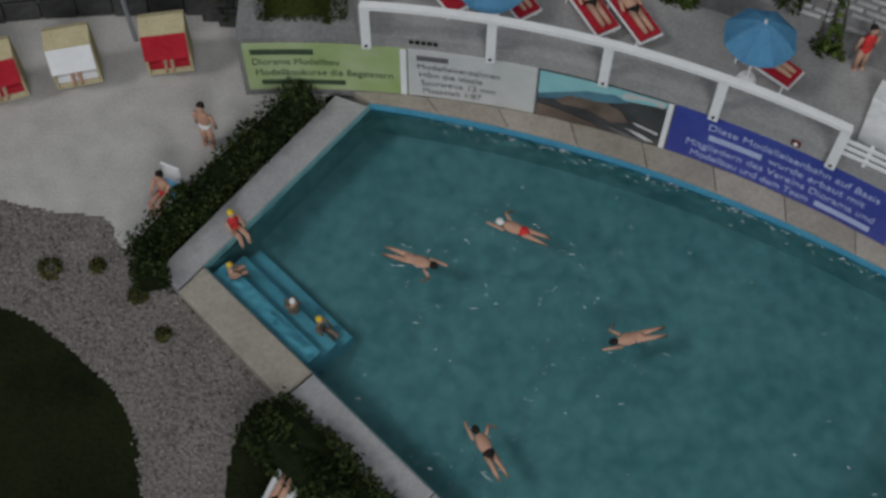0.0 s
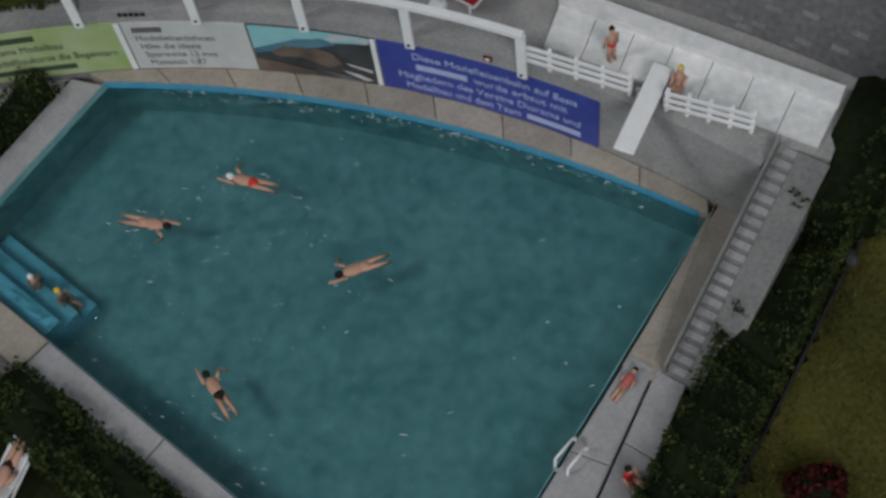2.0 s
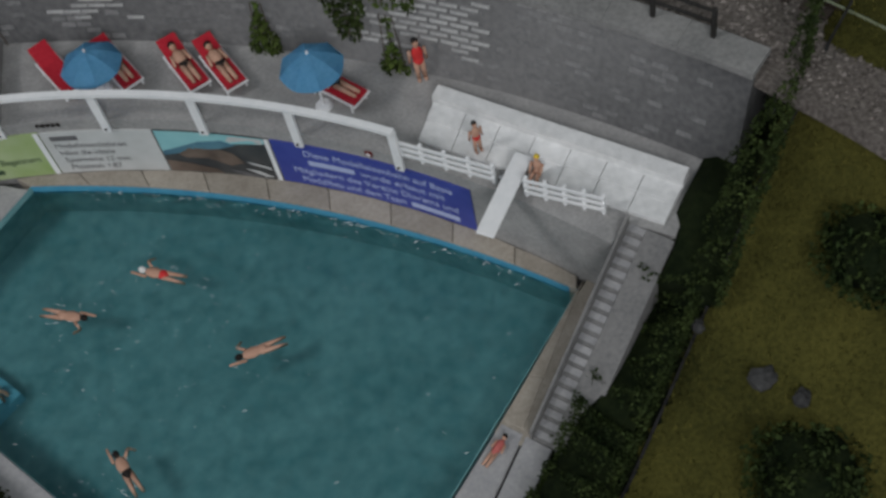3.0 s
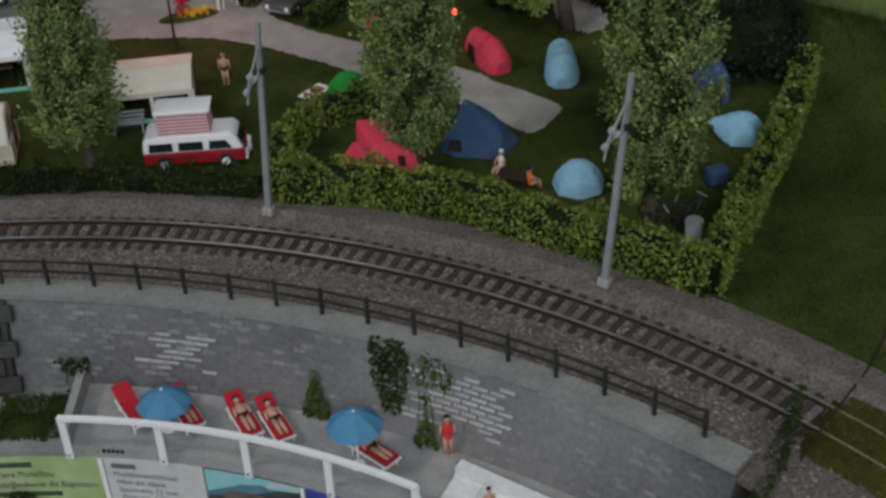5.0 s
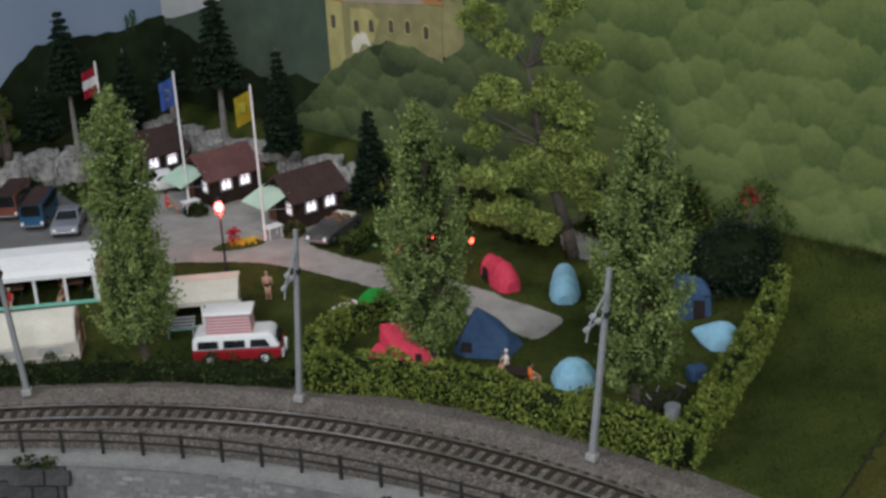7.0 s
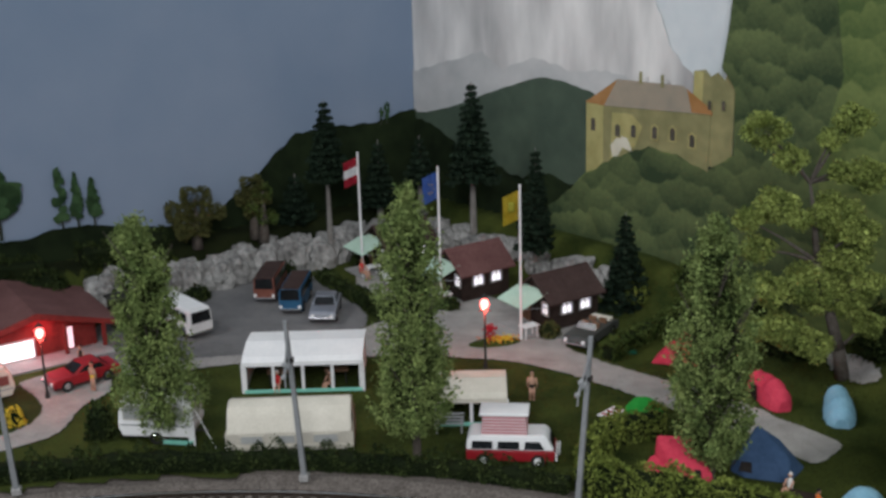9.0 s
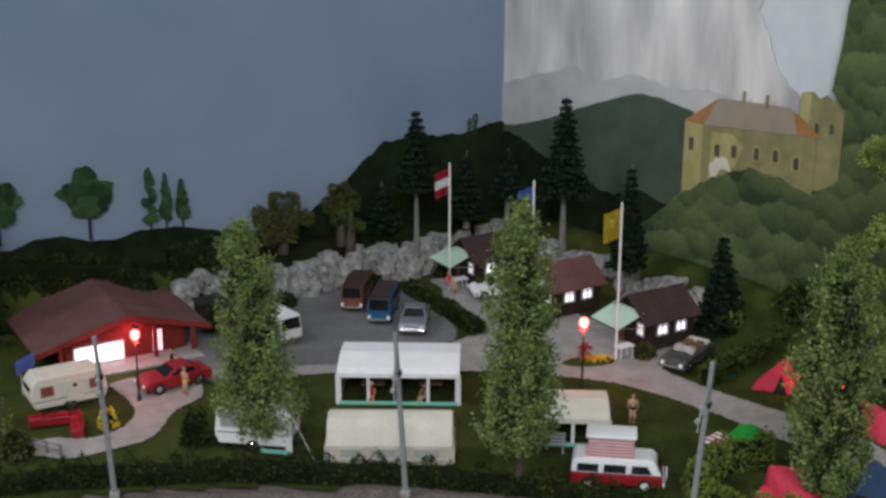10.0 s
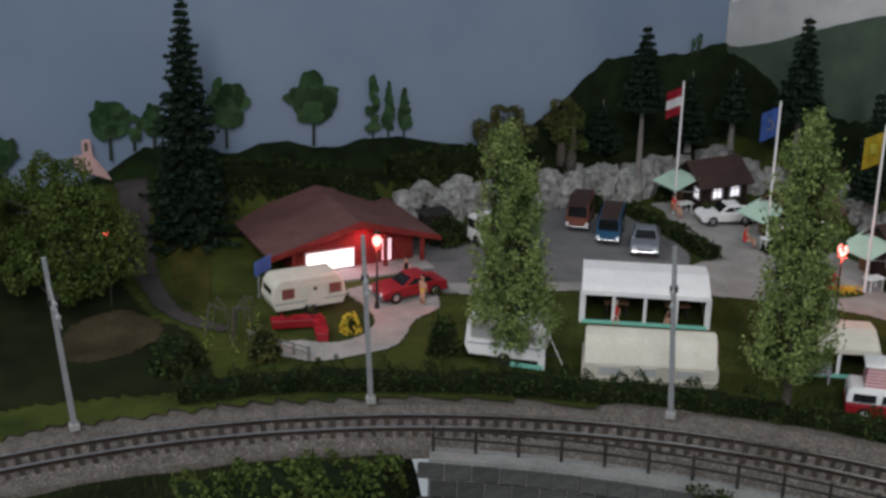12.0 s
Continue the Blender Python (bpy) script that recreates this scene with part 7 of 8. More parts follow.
def lit_window(ob, m, w=0.72, h=0.86):
    """A glowing window with white frame, bars and little curtains, in the x-z plane of m."""
    hold = new("window")
    hold.parent = ob
    hold.matrix_basis = m
    bm = fresh()
    box(bm, (0, 0, 0), (w, 0.05, h))
    part("pane", bm, M_LIT, hold)
    bm = fresh()
    for s in (-1, 1):
        box(bm, (s * w / 2, -0.03, 0), (0.11, 0.06, h + 0.11))
        box(bm, (0, -0.03, s * h / 2), (w + 0.11, 0.061, 0.11))
    box(bm, (0, -0.035, 0), (0.075, 0.05, h))
    box(bm, (0, -0.036, 0.12), (w, 0.05, 0.06))
    part("window_frame", bm, M_WINGREY, hold)
    # curtains glow faintly themselves, in place of light coming through the cloth
    bm = fresh()
    for s in (-1, 1):
        panel_x(bm, [(s * w * 0.45, h * 0.45), (s * w * 0.24, h * 0.45), (s * w * 0.36, -h * 0.1), (s * w * 0.36, -h * 0.45), (s * w * 0.45, -h * 0.45)], -0.03, 0.004)
    part("curtain", bm, M_LITCURT, hold)
    return hold


def cabin(x, y, z, roofm, label, turn=42.0):
    ob = thing("cabin", x, y, z, turn, label, "cabin", "holiday cabins")
    L, D, he, hr = 3.65, 2.9, 1.98, 3.1
    bm = fresh()
    extrude_profile(bm, [(0, -0.2), (0, he), (D / 2, hr - 0.1), (D, he), (D, -0.2)], 0, L)
    part("wall", bm, M_WOODBR, ob)
    for k in range(9):
        bm = fresh()
        box(bm, (L / 2, -0.012, 0.1 + 0.21 * k), (L - 0.02, 0.03, 0.17), bev=0.008)
        part("plank", bm, M_WOODBR, ob)
    bm = fresh()
    roof_pair(bm, -0.35, L + 0.3, -0.42, D + 0.42, D / 2, he - 0.28, hr)
    part("roof", bm, roofm, ob)
    bm = fresh()
    box(bm, (L * 0.74, D * 0.56, hr + 0.08), (0.42, 0.40, 0.7), bev=0.03)
    c = part("chimney", bm, M_CONC, ob)
    bm = fresh()
    box(bm, (L * 0.74, D * 0.56, hr + 0.46), (0.52, 0.50, 0.08), bev=0.02)
    part("chimney_cap", bm, M_CONCD, c)
    for wx in (1.2, 2.6):
        lit_window(ob, pose(wx * U, -0.045 * U, 1.33 * U), 0.80, 0.86)
    lit_window(ob, pose(-0.04 * U, 0.42 * U, 1.3 * U, 0, 0, -90), 0.55, 0.75)
    bm = fresh()
    box(bm, (-0.03, 2.4, 0.85), (0.05, 0.85, 1.7), bev=0.01)
    part("door", bm, M_BROWN, ob)
    bm = fresh()
    slab(bm, [(-1.85, 0.25), (-0.02, 0.25), (-0.02, 2.9), (-1.85, 2.9)], lambda a, b: 2.30 + 0.36 * a, lambda a, b: 2.36 + 0.36 * a)
    aw = part("awning", bm, M_MINT, ob, "pale mint green striped awning")
    M_MINTS = mat("mint_stripe", (0.42, 0.57, 0.47), (0.51, 0.66, 0.56), rough=0.75, bump=0.1)
    for k in range(9):
        bm = fresh()
        y0 = 0.27 + k * 0.29
        slab(bm, [(-1.84, y0), (-0.03, y0), (-0.03, y0 + 0.13), (-1.84, y0 + 0.13)], lambda a, b: 2.365 + 0.36 * a, lambda a, b: 2.375 + 0.36 * a)
        part("stripe", bm, M_MINTS, aw)
    for py in (0.35, 2.8):
        bm = fresh()
        rod(bm, (-0.03, py, 1.35), (-1.75, py, 1.68), 0.025, 0.025, 6)
        part("awning_strut", bm, M_GREY, ob)
    bm = fresh()
    box(bm, (-0.9, D / 2, 0.0), (1.8, D, 0.12), bev=0.02)
    part("porch_floor", bm, M_CONC, ob)
    return ob


cabin(1.92, 53.8, 6.5, M_ROOFBR, "dark brown timber cabin with glowing windows")
cabin(-4.08, 58.45, 6.5, M_ROOFRED, "dark timber cabin with red-brown roof and glowing windows")
cabin(-9.88, 63.3, 6.5, M_ROOFBR, "dark brown timber cabin with glowing windows and awning")
for x, y, m in ((0.75, 52.7, M_WHITE), (-5.2, 57.7, M_WHITE), (-10.9, 62.9, M_WHITE)):
    ob = thing("picnic_table", x, y, 6.5, 42, "small white table in front of a cabin", "table", "tables at the cabins")
    bm = fresh()
    box(bm, (0, 0, 0.75), (1.1, 0.7, 0.06), bev=0.02)
    part("tabletop", bm, m, ob)
    for a, b in ((0.42, 0.25), (0.42, -0.25), (-0.42, 0.25), (-0.42, -0.25)):
        bm = fresh()
        rod(bm, (a, b, 0), (a, b, 0.73), 0.035, 0.035, 6)
        part("leg", bm, M_WHITE, ob)
figurine("guest_figurine", "sit", -11.5, 62.3, 6.5, 60, "painted figure in red sitting before a cabin", M_SUITR, group="clothed")
figurine("guest_figurine", "sit", -6.6, 57.5, 6.5, 100, "painted figure in red sitting at a white table", M_SUITR, group="clothed")

# reception house
rh = thing("reception_house", -26.95, 46.2, 6.45, 41.3, "red timber reception house with broad red-brown roof", "house")
bm = fresh()
extrude_profile(bm, [(-3.6, -0.2), (-3.6, 1.5), (0, 2.45), (3.6, 1.5), (3.6, -0.2)], 1.2, 7.5)
bmesh.ops.rotate(bm, verts=bm.verts, cent=(0, 0, 0), matrix=Matrix.Rotation(radians(90), 3, "Z"))
bmesh.ops.scale(bm, vec=(-1, 1, 1), verts=bm.verts)
part("wall", bm, M_WOODRED, rh)
for sgn, ew in ((-1, 5.4), (1, 4.9)):
    bm = fresh()
    vs = []
    for yy in (0.3, 7.8):
        vs.append([bm.verts.new((xx, yy, zz)) for xx, zz in ((0, 2.76), (sgn * ew, 1.38), (sgn * ew, 1.51), (0, 2.96))])
    bm.faces.new(vs[0]), bm.faces.new(vs[1][::-1])
    for i in range(4):
        bm.faces.new((vs[0][i], vs[1][i], vs[1][(i + 1) % 4], vs[0][(i + 1) % 4]))
    part("roof", bm, M_ROOFRED, rh)
    bm = fresh()
    vs = []
    for yy in (0.22, 0.305):
        vs.append([bm.verts.new((xx, yy, zz)) for xx, zz in ((0, 2.62), (sgn * (ew + 0.05), 1.22), (sgn * (ew + 0.05), 1.53), (0, 2.98))])
    bm.faces.new(vs[0]), bm.faces.new(vs[1][::-1])
    for i in range(4):
        bm.faces.new((vs[0][i], vs[1][i], vs[1][(i + 1) % 4], vs[0][(i + 1) % 4]))
    part("bargeboard", bm, M_WOODRED, rh)
    for px in ((3.9,) if sgn < 0 else (1.6, 3.9)):
        bm = fresh()
        box(bm, (sgn * px, 0.55, 0.8), (0.22, 0.22, 2.3 - 0.8 * (px > 2)), bev=0.02)
        part("porch_post", bm, M_WOODRED, rh)
for k in range(10):
    bm = fresh()
    hw = 3.55 if k < 6 else 3.55 - (k - 5) * 0.75
    box(bm, (0, 1.17, 0.1 + 0.22 * k), (2 * hw, 0.04, 0.18), bev=0.01)
    part("plank", bm, M_WOODRED, rh)
bm = fresh()
box(bm, (-1.6, 1.08, 0.66), (2.75, 0.10, 1.0), bev=0.02)
part("lit_shop_window", bm, M_LITPANEL, rh, "bright glowing shop window")
bm = fresh()
for s in (-1, 1):
    box(bm, (-1.6 + s * 1.42, 1.02, 0.66), (0.1, 0.1, 1.14))
    box(bm, (-1.6, 1.02, 0.66 + s * 0.54), (2.94, 0.101, 0.1))
part("shop_window_frame", bm, M_WHITE, rh)
bm = fresh()
box(bm, (1.9, 1.1, 0.8), (0.55, 0.08, 1.3), bev=0.02)
part("lit_door", bm, mat("lit_door_pane", (1.0, 0.72, 0.80), (1.0, 0.80, 0.88), rough=0.4, bump=0, emit=0.8), rh, "glowing glass door")
bm = fresh()
box(bm, (0.0, 0.3, -0.02), (8.2, 2.2, 0.12), bev=0.02)
part("porch_floor", bm, M_CONC, rh)
point_lamp("porch_light", -27.1, 46.9, 8.2, 0.010, (1.0, 0.12, 0.16), 0.006)
# added lamp without a fitting: stands in for the shop window's spill
point_lamp("shop_window_spill", -27.4, 45.0, 7.9, 0.007, (1.0, 0.6, 0.7), 0.006)


def lamp_post(x, y, top, label, power):
    ob = thing("street_lamp", x, y, 6.45, 0, label, "street lamp", "street lamps")
    h = top - 6.45
    bm = fresh()
    rod(bm, (0, 0, 0), (0, 0, 0.35), 0.14, 0.10, 10)
    rod(bm, (0, 0, 0.35), (0, 0, h - 0.35), 0.07, 0.05, 8)
    part("post", bm, M_DARKIRON, ob)
    bm = fresh()
    ball(bm, (0, 0, h), (0.25, 0.25, 0.30), 14, 10)
    part("globe", bm, M_GLOBE, ob, "glowing reddish lamp globe", smooth=True)
    bm = fresh()
    rod(bm, (0, 0, h + 0.36), (0, 0, h + 0.6), 0.22, 0.03, 10)
    part("cap", bm, M_DARKIRON, ob)
    bm = fresh()
    box(bm, (0, 0, h - 0.4), (0.7, 0.06, 0.06))
    part("cross_bar", bm, M_DARKIRON, ob)
    point_lamp("street_lamp_light", x, y - 0.15, top - 0.44, power, (1.0, 0.10, 0.08), 0.002)


lamp_post(-1.25, 47.9, 10.3, "black lamp post with glowing red globe by the road", 0.034)
lamp_post(-24.5, 41.5, 10.25, "black lamp post with glowing red globe by the house", 0.022)


def flag_pole(x, y, top, cols, label):
    ob = thing("flag_pole", x, y, 6.45, 0, label, "flag", "flags in front of the cabins")
    h = top - 6.45
    bm = fresh()
    rod(bm, (0, 0, 0), (0, 0, h), 0.085, 0.06, 9)
    part("pole", bm, M_WHITE, ob)
    n = len(cols)
    hh, w = 1.75, 1.0
    for k, m in enumerate(cols):
        bm = fresh()
        rows = []
        for i in range(9):
            t = i / 8
            xx, yy = -0.07 - w * t * 0.92, 0.10 * math.sin(t * 6.0)
            rows.append([bm.verts.new((xx, yy, h - 0.35 - hh * (k + e) / n - 0.42 * t)) for e in (0, 1)])
        for p, q in zip(rows, rows[1:]):
            bm.faces.new((p[0], q[0], q[1], p[1]))
        bmesh.ops.solidify(bm, geom=bm.faces[:], thickness=0.02)
        part("flag_stripe", bm, m, ob)
    return ob


M_FRED = mat("flag_red", (0.30, 0.015, 0.03), (0.40, 0.03, 0.05), rough=0.8, bump=0.1)
M_FBLUE = mat("flag_blue", (0.05, 0.11, 0.36), (0.08, 0.16, 0.45), rough=0.8, bump=0.1)
M_FYEL = mat("flag_yellow", (0.40, 0.30, 0.02), (0.52, 0.40, 0.05), rough=0.8, bump=0.1)
flag_pole(-11.5, 62.6, 15.25, [M_FRED, M_WHITE, M_FRED], "red and white striped flag on a white pole")
ob = flag_pole(-5.4, 58.1, 15.5, [M_FBLUE], "blue flag on a white pole")
for k in range(7):
    bm = fresh()
    a = 6.283 * k / 7
    box(bm, (-0.52 + 0.22 * math.cos(a), -0.06, 15.5 - 6.45 - 1.45 + 0.3 * math.sin(a)), (0.07, 0.02, 0.07))
    part("star", bm, M_FYEL, ob)
ob = flag_pole(0.3, 52.4, 15.95, [M_FYEL], "yellow flag with faint emblem on a white pole")
bm = fresh()
box(bm, (-0.5, -0.02, 15.95 - 6.45 - 1.35), (0.4, 0.25, 0.6), bev=0.1)
part("emblem", bm, mat("flag_olive", (0.20, 0.20, 0.02), (0.28, 0.26, 0.04), rough=0.8, bump=0.1), ob)


# ---------------------------------------------------------------- tents
def hull_tent(name, x, y, pts, material, label, door=None, turn=0.0, wing=None):
    """A tent from one stretched hull; wing: the corners of a second, lower hull joined to it."""
    ob = thing(name, x, y, 6.44, turn, label, "tent", "tents on the camp site")
    bm = fresh()
    for corners in (pts, wing or ()):
        vs = [bm.verts.new(p) for p in corners]
        if vs:
            bmesh.ops.convex_hull(bm, input=vs)
    bmesh.ops.delete(bm, geom=[v for v in bm.verts if not v.link_faces], context="VERTS")
    bmesh.ops.bevel(bm, geom=bm.edges[:], offset=0.05, segments=2, affect="EDGES")
    part("canvas", bm, material, ob)
    # a solid dark panel on the canvas stands in for the shaded opening
    if door:
        corners = [Vector(p) for p in door]
        k = len(corners)
        n = (corners[1] - corners[0]).cross(corners[2] - corners[0]).normalized() * 0.02
        bm = fresh()
        vs = [bm.verts.new(p + n * 2) for p in corners] + [bm.verts.new(p - n) for p in corners]
        bm.faces.new(vs[:k]), bm.faces.new(vs[k:][::-1])
        for i in range(k):
            bm.faces.new((vs[i], vs[(i + 1) % k], vs[k + (i + 1) % k], vs[k + i]))
        part("door_opening", bm, M_HAIR, ob, "dark panel in place of a shaded opening")
    return ob


def dome(name, x, y, r, h, material, label, seed=0, sx_=1.0, sy_=1.0, spike=None, n=6):
    pts = []
    for i in range(n):
        a = 6.283 * i / n + seed
        for t, k in ((1.0, 0.0), (0.86, 0.45), (0.55, 0.82)):
            pts.append((r * t * math.cos(a) * sx_, r * t * math.sin(a) * sy_, h * k))
    pts.append((0, 0, h))
    if spike:
        pts.append(spike)
    return hull_tent(name, x, y, pts, material, label)


dome("dome_tent", 17.3, 33.4, 1.12, 1.2, M_TENTLB, "light blue dome tent on the grass", 0.2, n=7)
dome("dome_tent", 24.55, 36.8, 1.05, 1.2, M_TENTLB, "light blue dome tent with pointed porch by the hedge", 0.9, spike=(-1.45, 0.75, 0.5))
dome("dome_tent", 7.6, 42.7, 1.0, 0.95, M_TENTGREEN, "bright green dome tent behind the hedge", 0.2, 1.1, 0.9)


def tunnel(name, x0, y0, x1, y1, w, h, material, label, door=0.0):
    L = math.hypot(x1 - x0, y1 - y0)
    ob = thing(name, x0, y0, 6.44, heading(x0, y0, x1, y1), label, "tent", "tents on the camp site")
    bm = fresh()
    rows = []
    for i in range(9):
        t = i / 8
        k = 0.80 + 0.2 * math.sin(math.pi * min(1, t * 1.1)) + 0.04 * math.cos(t * 18)
        k *= 0.55 if i == 0 else 1
        rows.append([bm.verts.new((L * t, w * k * math.cos(b), h * k * math.sin(b))) for b in [math.pi * j / 10 for j in range(11)]])
    for p, q in zip(rows, rows[1:]):
        for j in range(10):
            bm.faces.new((p[j], q[j], q[j + 1], p[j + 1]))
    bm.faces.new(rows[0]), bm.faces.new(rows[-1][::-1])
    part("canvas", bm, material, ob)
    # opening drawn as a dark panel: the shade inside is only its colour
    if door:
        bm = fresh()
        panel_x(bm, [(L * 0.52, 0.05), (L * 0.80, 0.05), (L * 0.72, h * 0.62), (L * 0.58, h * 0.62)], door * w, 0.05)
        part("door_opening", bm, M_HAIR, ob, "dark panel in place of a shaded opening")
    return ob


tunnel("tunnel_tent", 17.4, 41.9, 17.55, 45.2, 0.80, 1.15, M_TENTLB, "light blue tunnel tent beside the big tree")
tunnel("tunnel_tent", 14.75, 43.6, 13.6, 46.5, 0.74, 1.35, M_TENTRED, "red tunnel tent with a dark side opening on the grass", 0.98)
hull_tent("frame_tent", 9.3, 36.3, [(-1.0, 0.25, 0), (-1.05, 0.2, 0.9), (-1.1, 1.7, 0), (1.25, 1.7, 0), (1.65, -1.55, 0), (1.5, -1.4, 0.75), (-1.0, 0.45, 1.68), (0.55, 0.5, 1.68), (-0.4, -1.2, 0), (-0.2, -1.0, 0.8)], M_TENTRED,
          "red frame tent with low side wing behind the hedge", ((0.75, -1.36, 0.45), (1.05, -1.42, 0.45), (1.0, -1.3, 0.85), (0.72, -1.24, 0.85)),
          wing=[(-1.65, -0.6, 0), (-1.6, -0.5, 0.5), (-1.5, 0.4, 0), (-1.2, 0.3, 0.75), (-0.2, 0.1, 0.85), (0.2, -1.35, 0), (0.1, -1.2, 0.62), (-1.2, -1.2, 0), (-1.1, -1.0, 0.5)])
hull_tent("ridge_tent", 13.2, 37.0, [(-1.5, -0.3, 0), (-1.3, 1.2, 0), (-0.9, -0.9, 0), (1.1, -1.3, 0), (2.0, 0.4, 0), (1.4, 1.5, 0), (-0.3, 0.1, 2.3), (-1.15, -0.45, 0.75), (1.2, -0.55, 0.85), (0.75, 0.4, 1.45)], M_TENTNAVY,
          "dark blue ridge tent beside a gravel pad", ((-1.12, -0.78, 0.3), (-0.55, -0.95, 0.3), (-0.55, -0.72, 0.72), (-1.0, -0.62, 0.72)))
hull_tent("frame_tent", 23.55, 40.4, [(-0.9, -1.1, 0), (0.9, -1.2, 0), (1.1, 0.4, 0), (-0.8, 1.1, 0), (-0.85, -1.0, 1.7), (0.85, -1.1, 1.5), (0.95, 0.4, 1.5), (-0.7, 1.0, 1.7), (-0.4, 0, 2.2), (0.5, -0.2, 2.0)], M_TENTNAVY,
          "dark blue frame tent with open front", ((0.0, -1.19, 0.15), (0.55, -1.22, 0.15), (0.55, -1.18, 1.2), (0.0, -1.14, 1.2)))
hull_tent("pyramid_tent", 9.3, 50.0, [(-1.4, -0.6, 0), (1.2, -0.9, 0), (1.4, 0.9, 0), (-1.0, 1.0, 0), (0.3, 0, 1.75), (0.7, 0.1, 1.7)], M_TENTRED,
          "red pyramid tent beside a hedge", ((-0.2, -0.85, 0.05), (0.5, -0.92, 0.05), (0.2, -0.5, 1.0)))
hull_tent("ground_tarp", 6.3, 51.2, [(-0.9, -0.4, 0), (0.9, -0.5, 0), (0.8, 0.5, 0), (-0.8, 0.5, 0), (0, 0, 0.25)], mat("tarp_dark_green", (0.008, 0.060, 0.035), (0.018, 0.105, 0.060), rough=0.7, bump=0.2), "dark green tarpaulin on the grass")
ob = thing("camp_bedding", 22.8, 33.2, 6.42, 20, "small dark blue tent bag on the grass", "bag")
bm = fresh()
box(bm, (0, 0, 0.4), (0.9, 0.7, 0.8), bev=0.2)
part("bag", bm, M_TENTNAVY, ob)
for x, y, z in ((10.4, 49.3, 7.5), (12.6, 47.6, 7.9)):
    ob = thing("camp_lantern", x, y, 6.44, 0, "small camp lantern with red glow", "lantern", "camp lanterns")
    bm = fresh()
    rod(bm, (0, 0, 0), (0, 0, z - 6.55), 0.04, 0.03, 6)
    part("post", bm, M_DARKIRON, ob)
    bm = fresh()
    ball(bm, (0, 0, z - 6.44), (0.13, 0.13, 0.17), 10, 7)
    part("globe", bm, M_REDLED, ob)
    point_lamp("lantern_light", x, y - 0.3, z, 0.003, (1.0, 0.12, 0.08), 0.002)

ob = thing("litter_bin", 21.15, 28.9, 6.42, 0, "round grey litter bin in the hedge corner", "bin")
bm = fresh()
rod(bm, (0, 0, 0), (0, 0, 1.05), 0.30, 0.34, 14)
part("drum", bm, M_GREY, ob)
bm = fresh()
rod(bm, (0, 0, 1.05), (0, 0, 1.14), 0.37, 0.34, 14)
part("lid", bm, M_SILVER, ob)


def bicycle(x, y, turn, label):
    ob = thing("bicycle", x, y, 6.44, turn, label, "bicycle", "bicycles at the tents")
    for px in (-0.6, 0.6):
        bm = fresh()
        for k in range(14):
            a, b = 6.283 * k / 14, 6.283 * (k + 1) / 14
            rod(bm, (px + 0.38 * math.cos(a), 0, 0.4 + 0.38 * math.sin(a)), (px + 0.38 * math.cos(b), 0, 0.4 + 0.38 * math.sin(b)), 0.035, 0.035, 5)
        part("wheel", bm, M_TYRE, ob)
    bm = fresh()
    for a, b in (((-0.6, 0, 0.4), (-0.2, 0, 0.95)), ((-0.2, 0, 0.95), (0.45, 0, 0.95)), ((0.6, 0, 0.4), (0.45, 0, 1.1)), ((-0.6, 0, 0.4), (0, 0, 0.4)), ((0, 0, 0.4), (0.45, 0, 0.9)), ((0, 0, 0.4), (-0.25, 0, 1.05))):
        rod(bm, a, b, 0.04, 0.04, 6)
    part("frame", bm, M_DARKIRON, ob)
    bm = fresh()
    rod(bm, (0.45, -0.25, 1.12), (0.45, 0.25, 1.12), 0.03, 0.03, 6)
    part("handlebar", bm, M_GREY, ob)
    bm = fresh()
    box(bm, (-0.26, 0, 1.08), (0.3, 0.14, 0.07), bev=0.02)
    part("saddle", bm, M_TYRE, ob)


bicycle(19.8, 29.6, 15, "dark bicycle leaning under the poplar")
bicycle(20.3, 30.6, -20, "dark bicycle leaning under the poplar")
bicycle(21.4, 30.4, 40, "dark bicycle beside the hedge")

ob = thing("camp_table", 14.7, 33.75, 6.42, -20, "low dark camping table between two figures", "table")
bm = fresh()
box(bm, (0, 0, 0.5), (1.3, 0.8, 0.06), bev=0.02)
part("tabletop", bm, M_WOODBR, ob)
for a, b in ((0.5, 0.3), (0.5, -0.3), (-0.5, 0.3), (-0.5, -0.3)):
    bm = fresh()
    rod(bm, (a, b, 0), (a, b, 0.5), 0.035, 0.035, 6)
    part("leg", bm, M_DARKIRON, ob)
figurine("camper_figurine", "sit", 14.25, 34.75, 6.34, -40, "pale painted figure sitting at a low table", M_SUITW, M_SUITW, group="clothed", k=0.78)
figurine("camper_figurine", "sit", 15.35, 33.35, 6.34, 120, "painted figure in orange sitting at a low table", M_ORANGE, M_HAIR, group="clothed", k=0.78)
figurine("camper_figurine", "stand", 1.75, 43.9, 6.42, 0, "painted figure in dark trunks standing on the grass", M_HAIR, M_HAIR, k=0.85)
figurine("driver_figurine", "stand", -22.35, 42.7, 6.5, -30, "painted figure in yellow trousers beside the red car", M_YELLOW, M_HAIR, k=0.85)
figurine("clerk_figurine", "stand", -24.0, 45.0, 6.5, -30, "dark painted figure on the reception porch", M_HAIR, M_HAIR, k=0.85, group="clothed")
ob = thing("beach_towel", 6.0, 42.6, 6.46, 55, "white towel with red pattern on the grass", "towel")
bm = fresh()
box(bm, (0, 0, 0.02), (1.5, 0.8, 0.04), bev=0.01)
part("cloth", bm, M_WHITE, ob)
bm = fresh()
for k in range(3):
    box(bm, (-0.4 + 0.4 * k, 0, 0.05), (0.16, 0.6, 0.02))
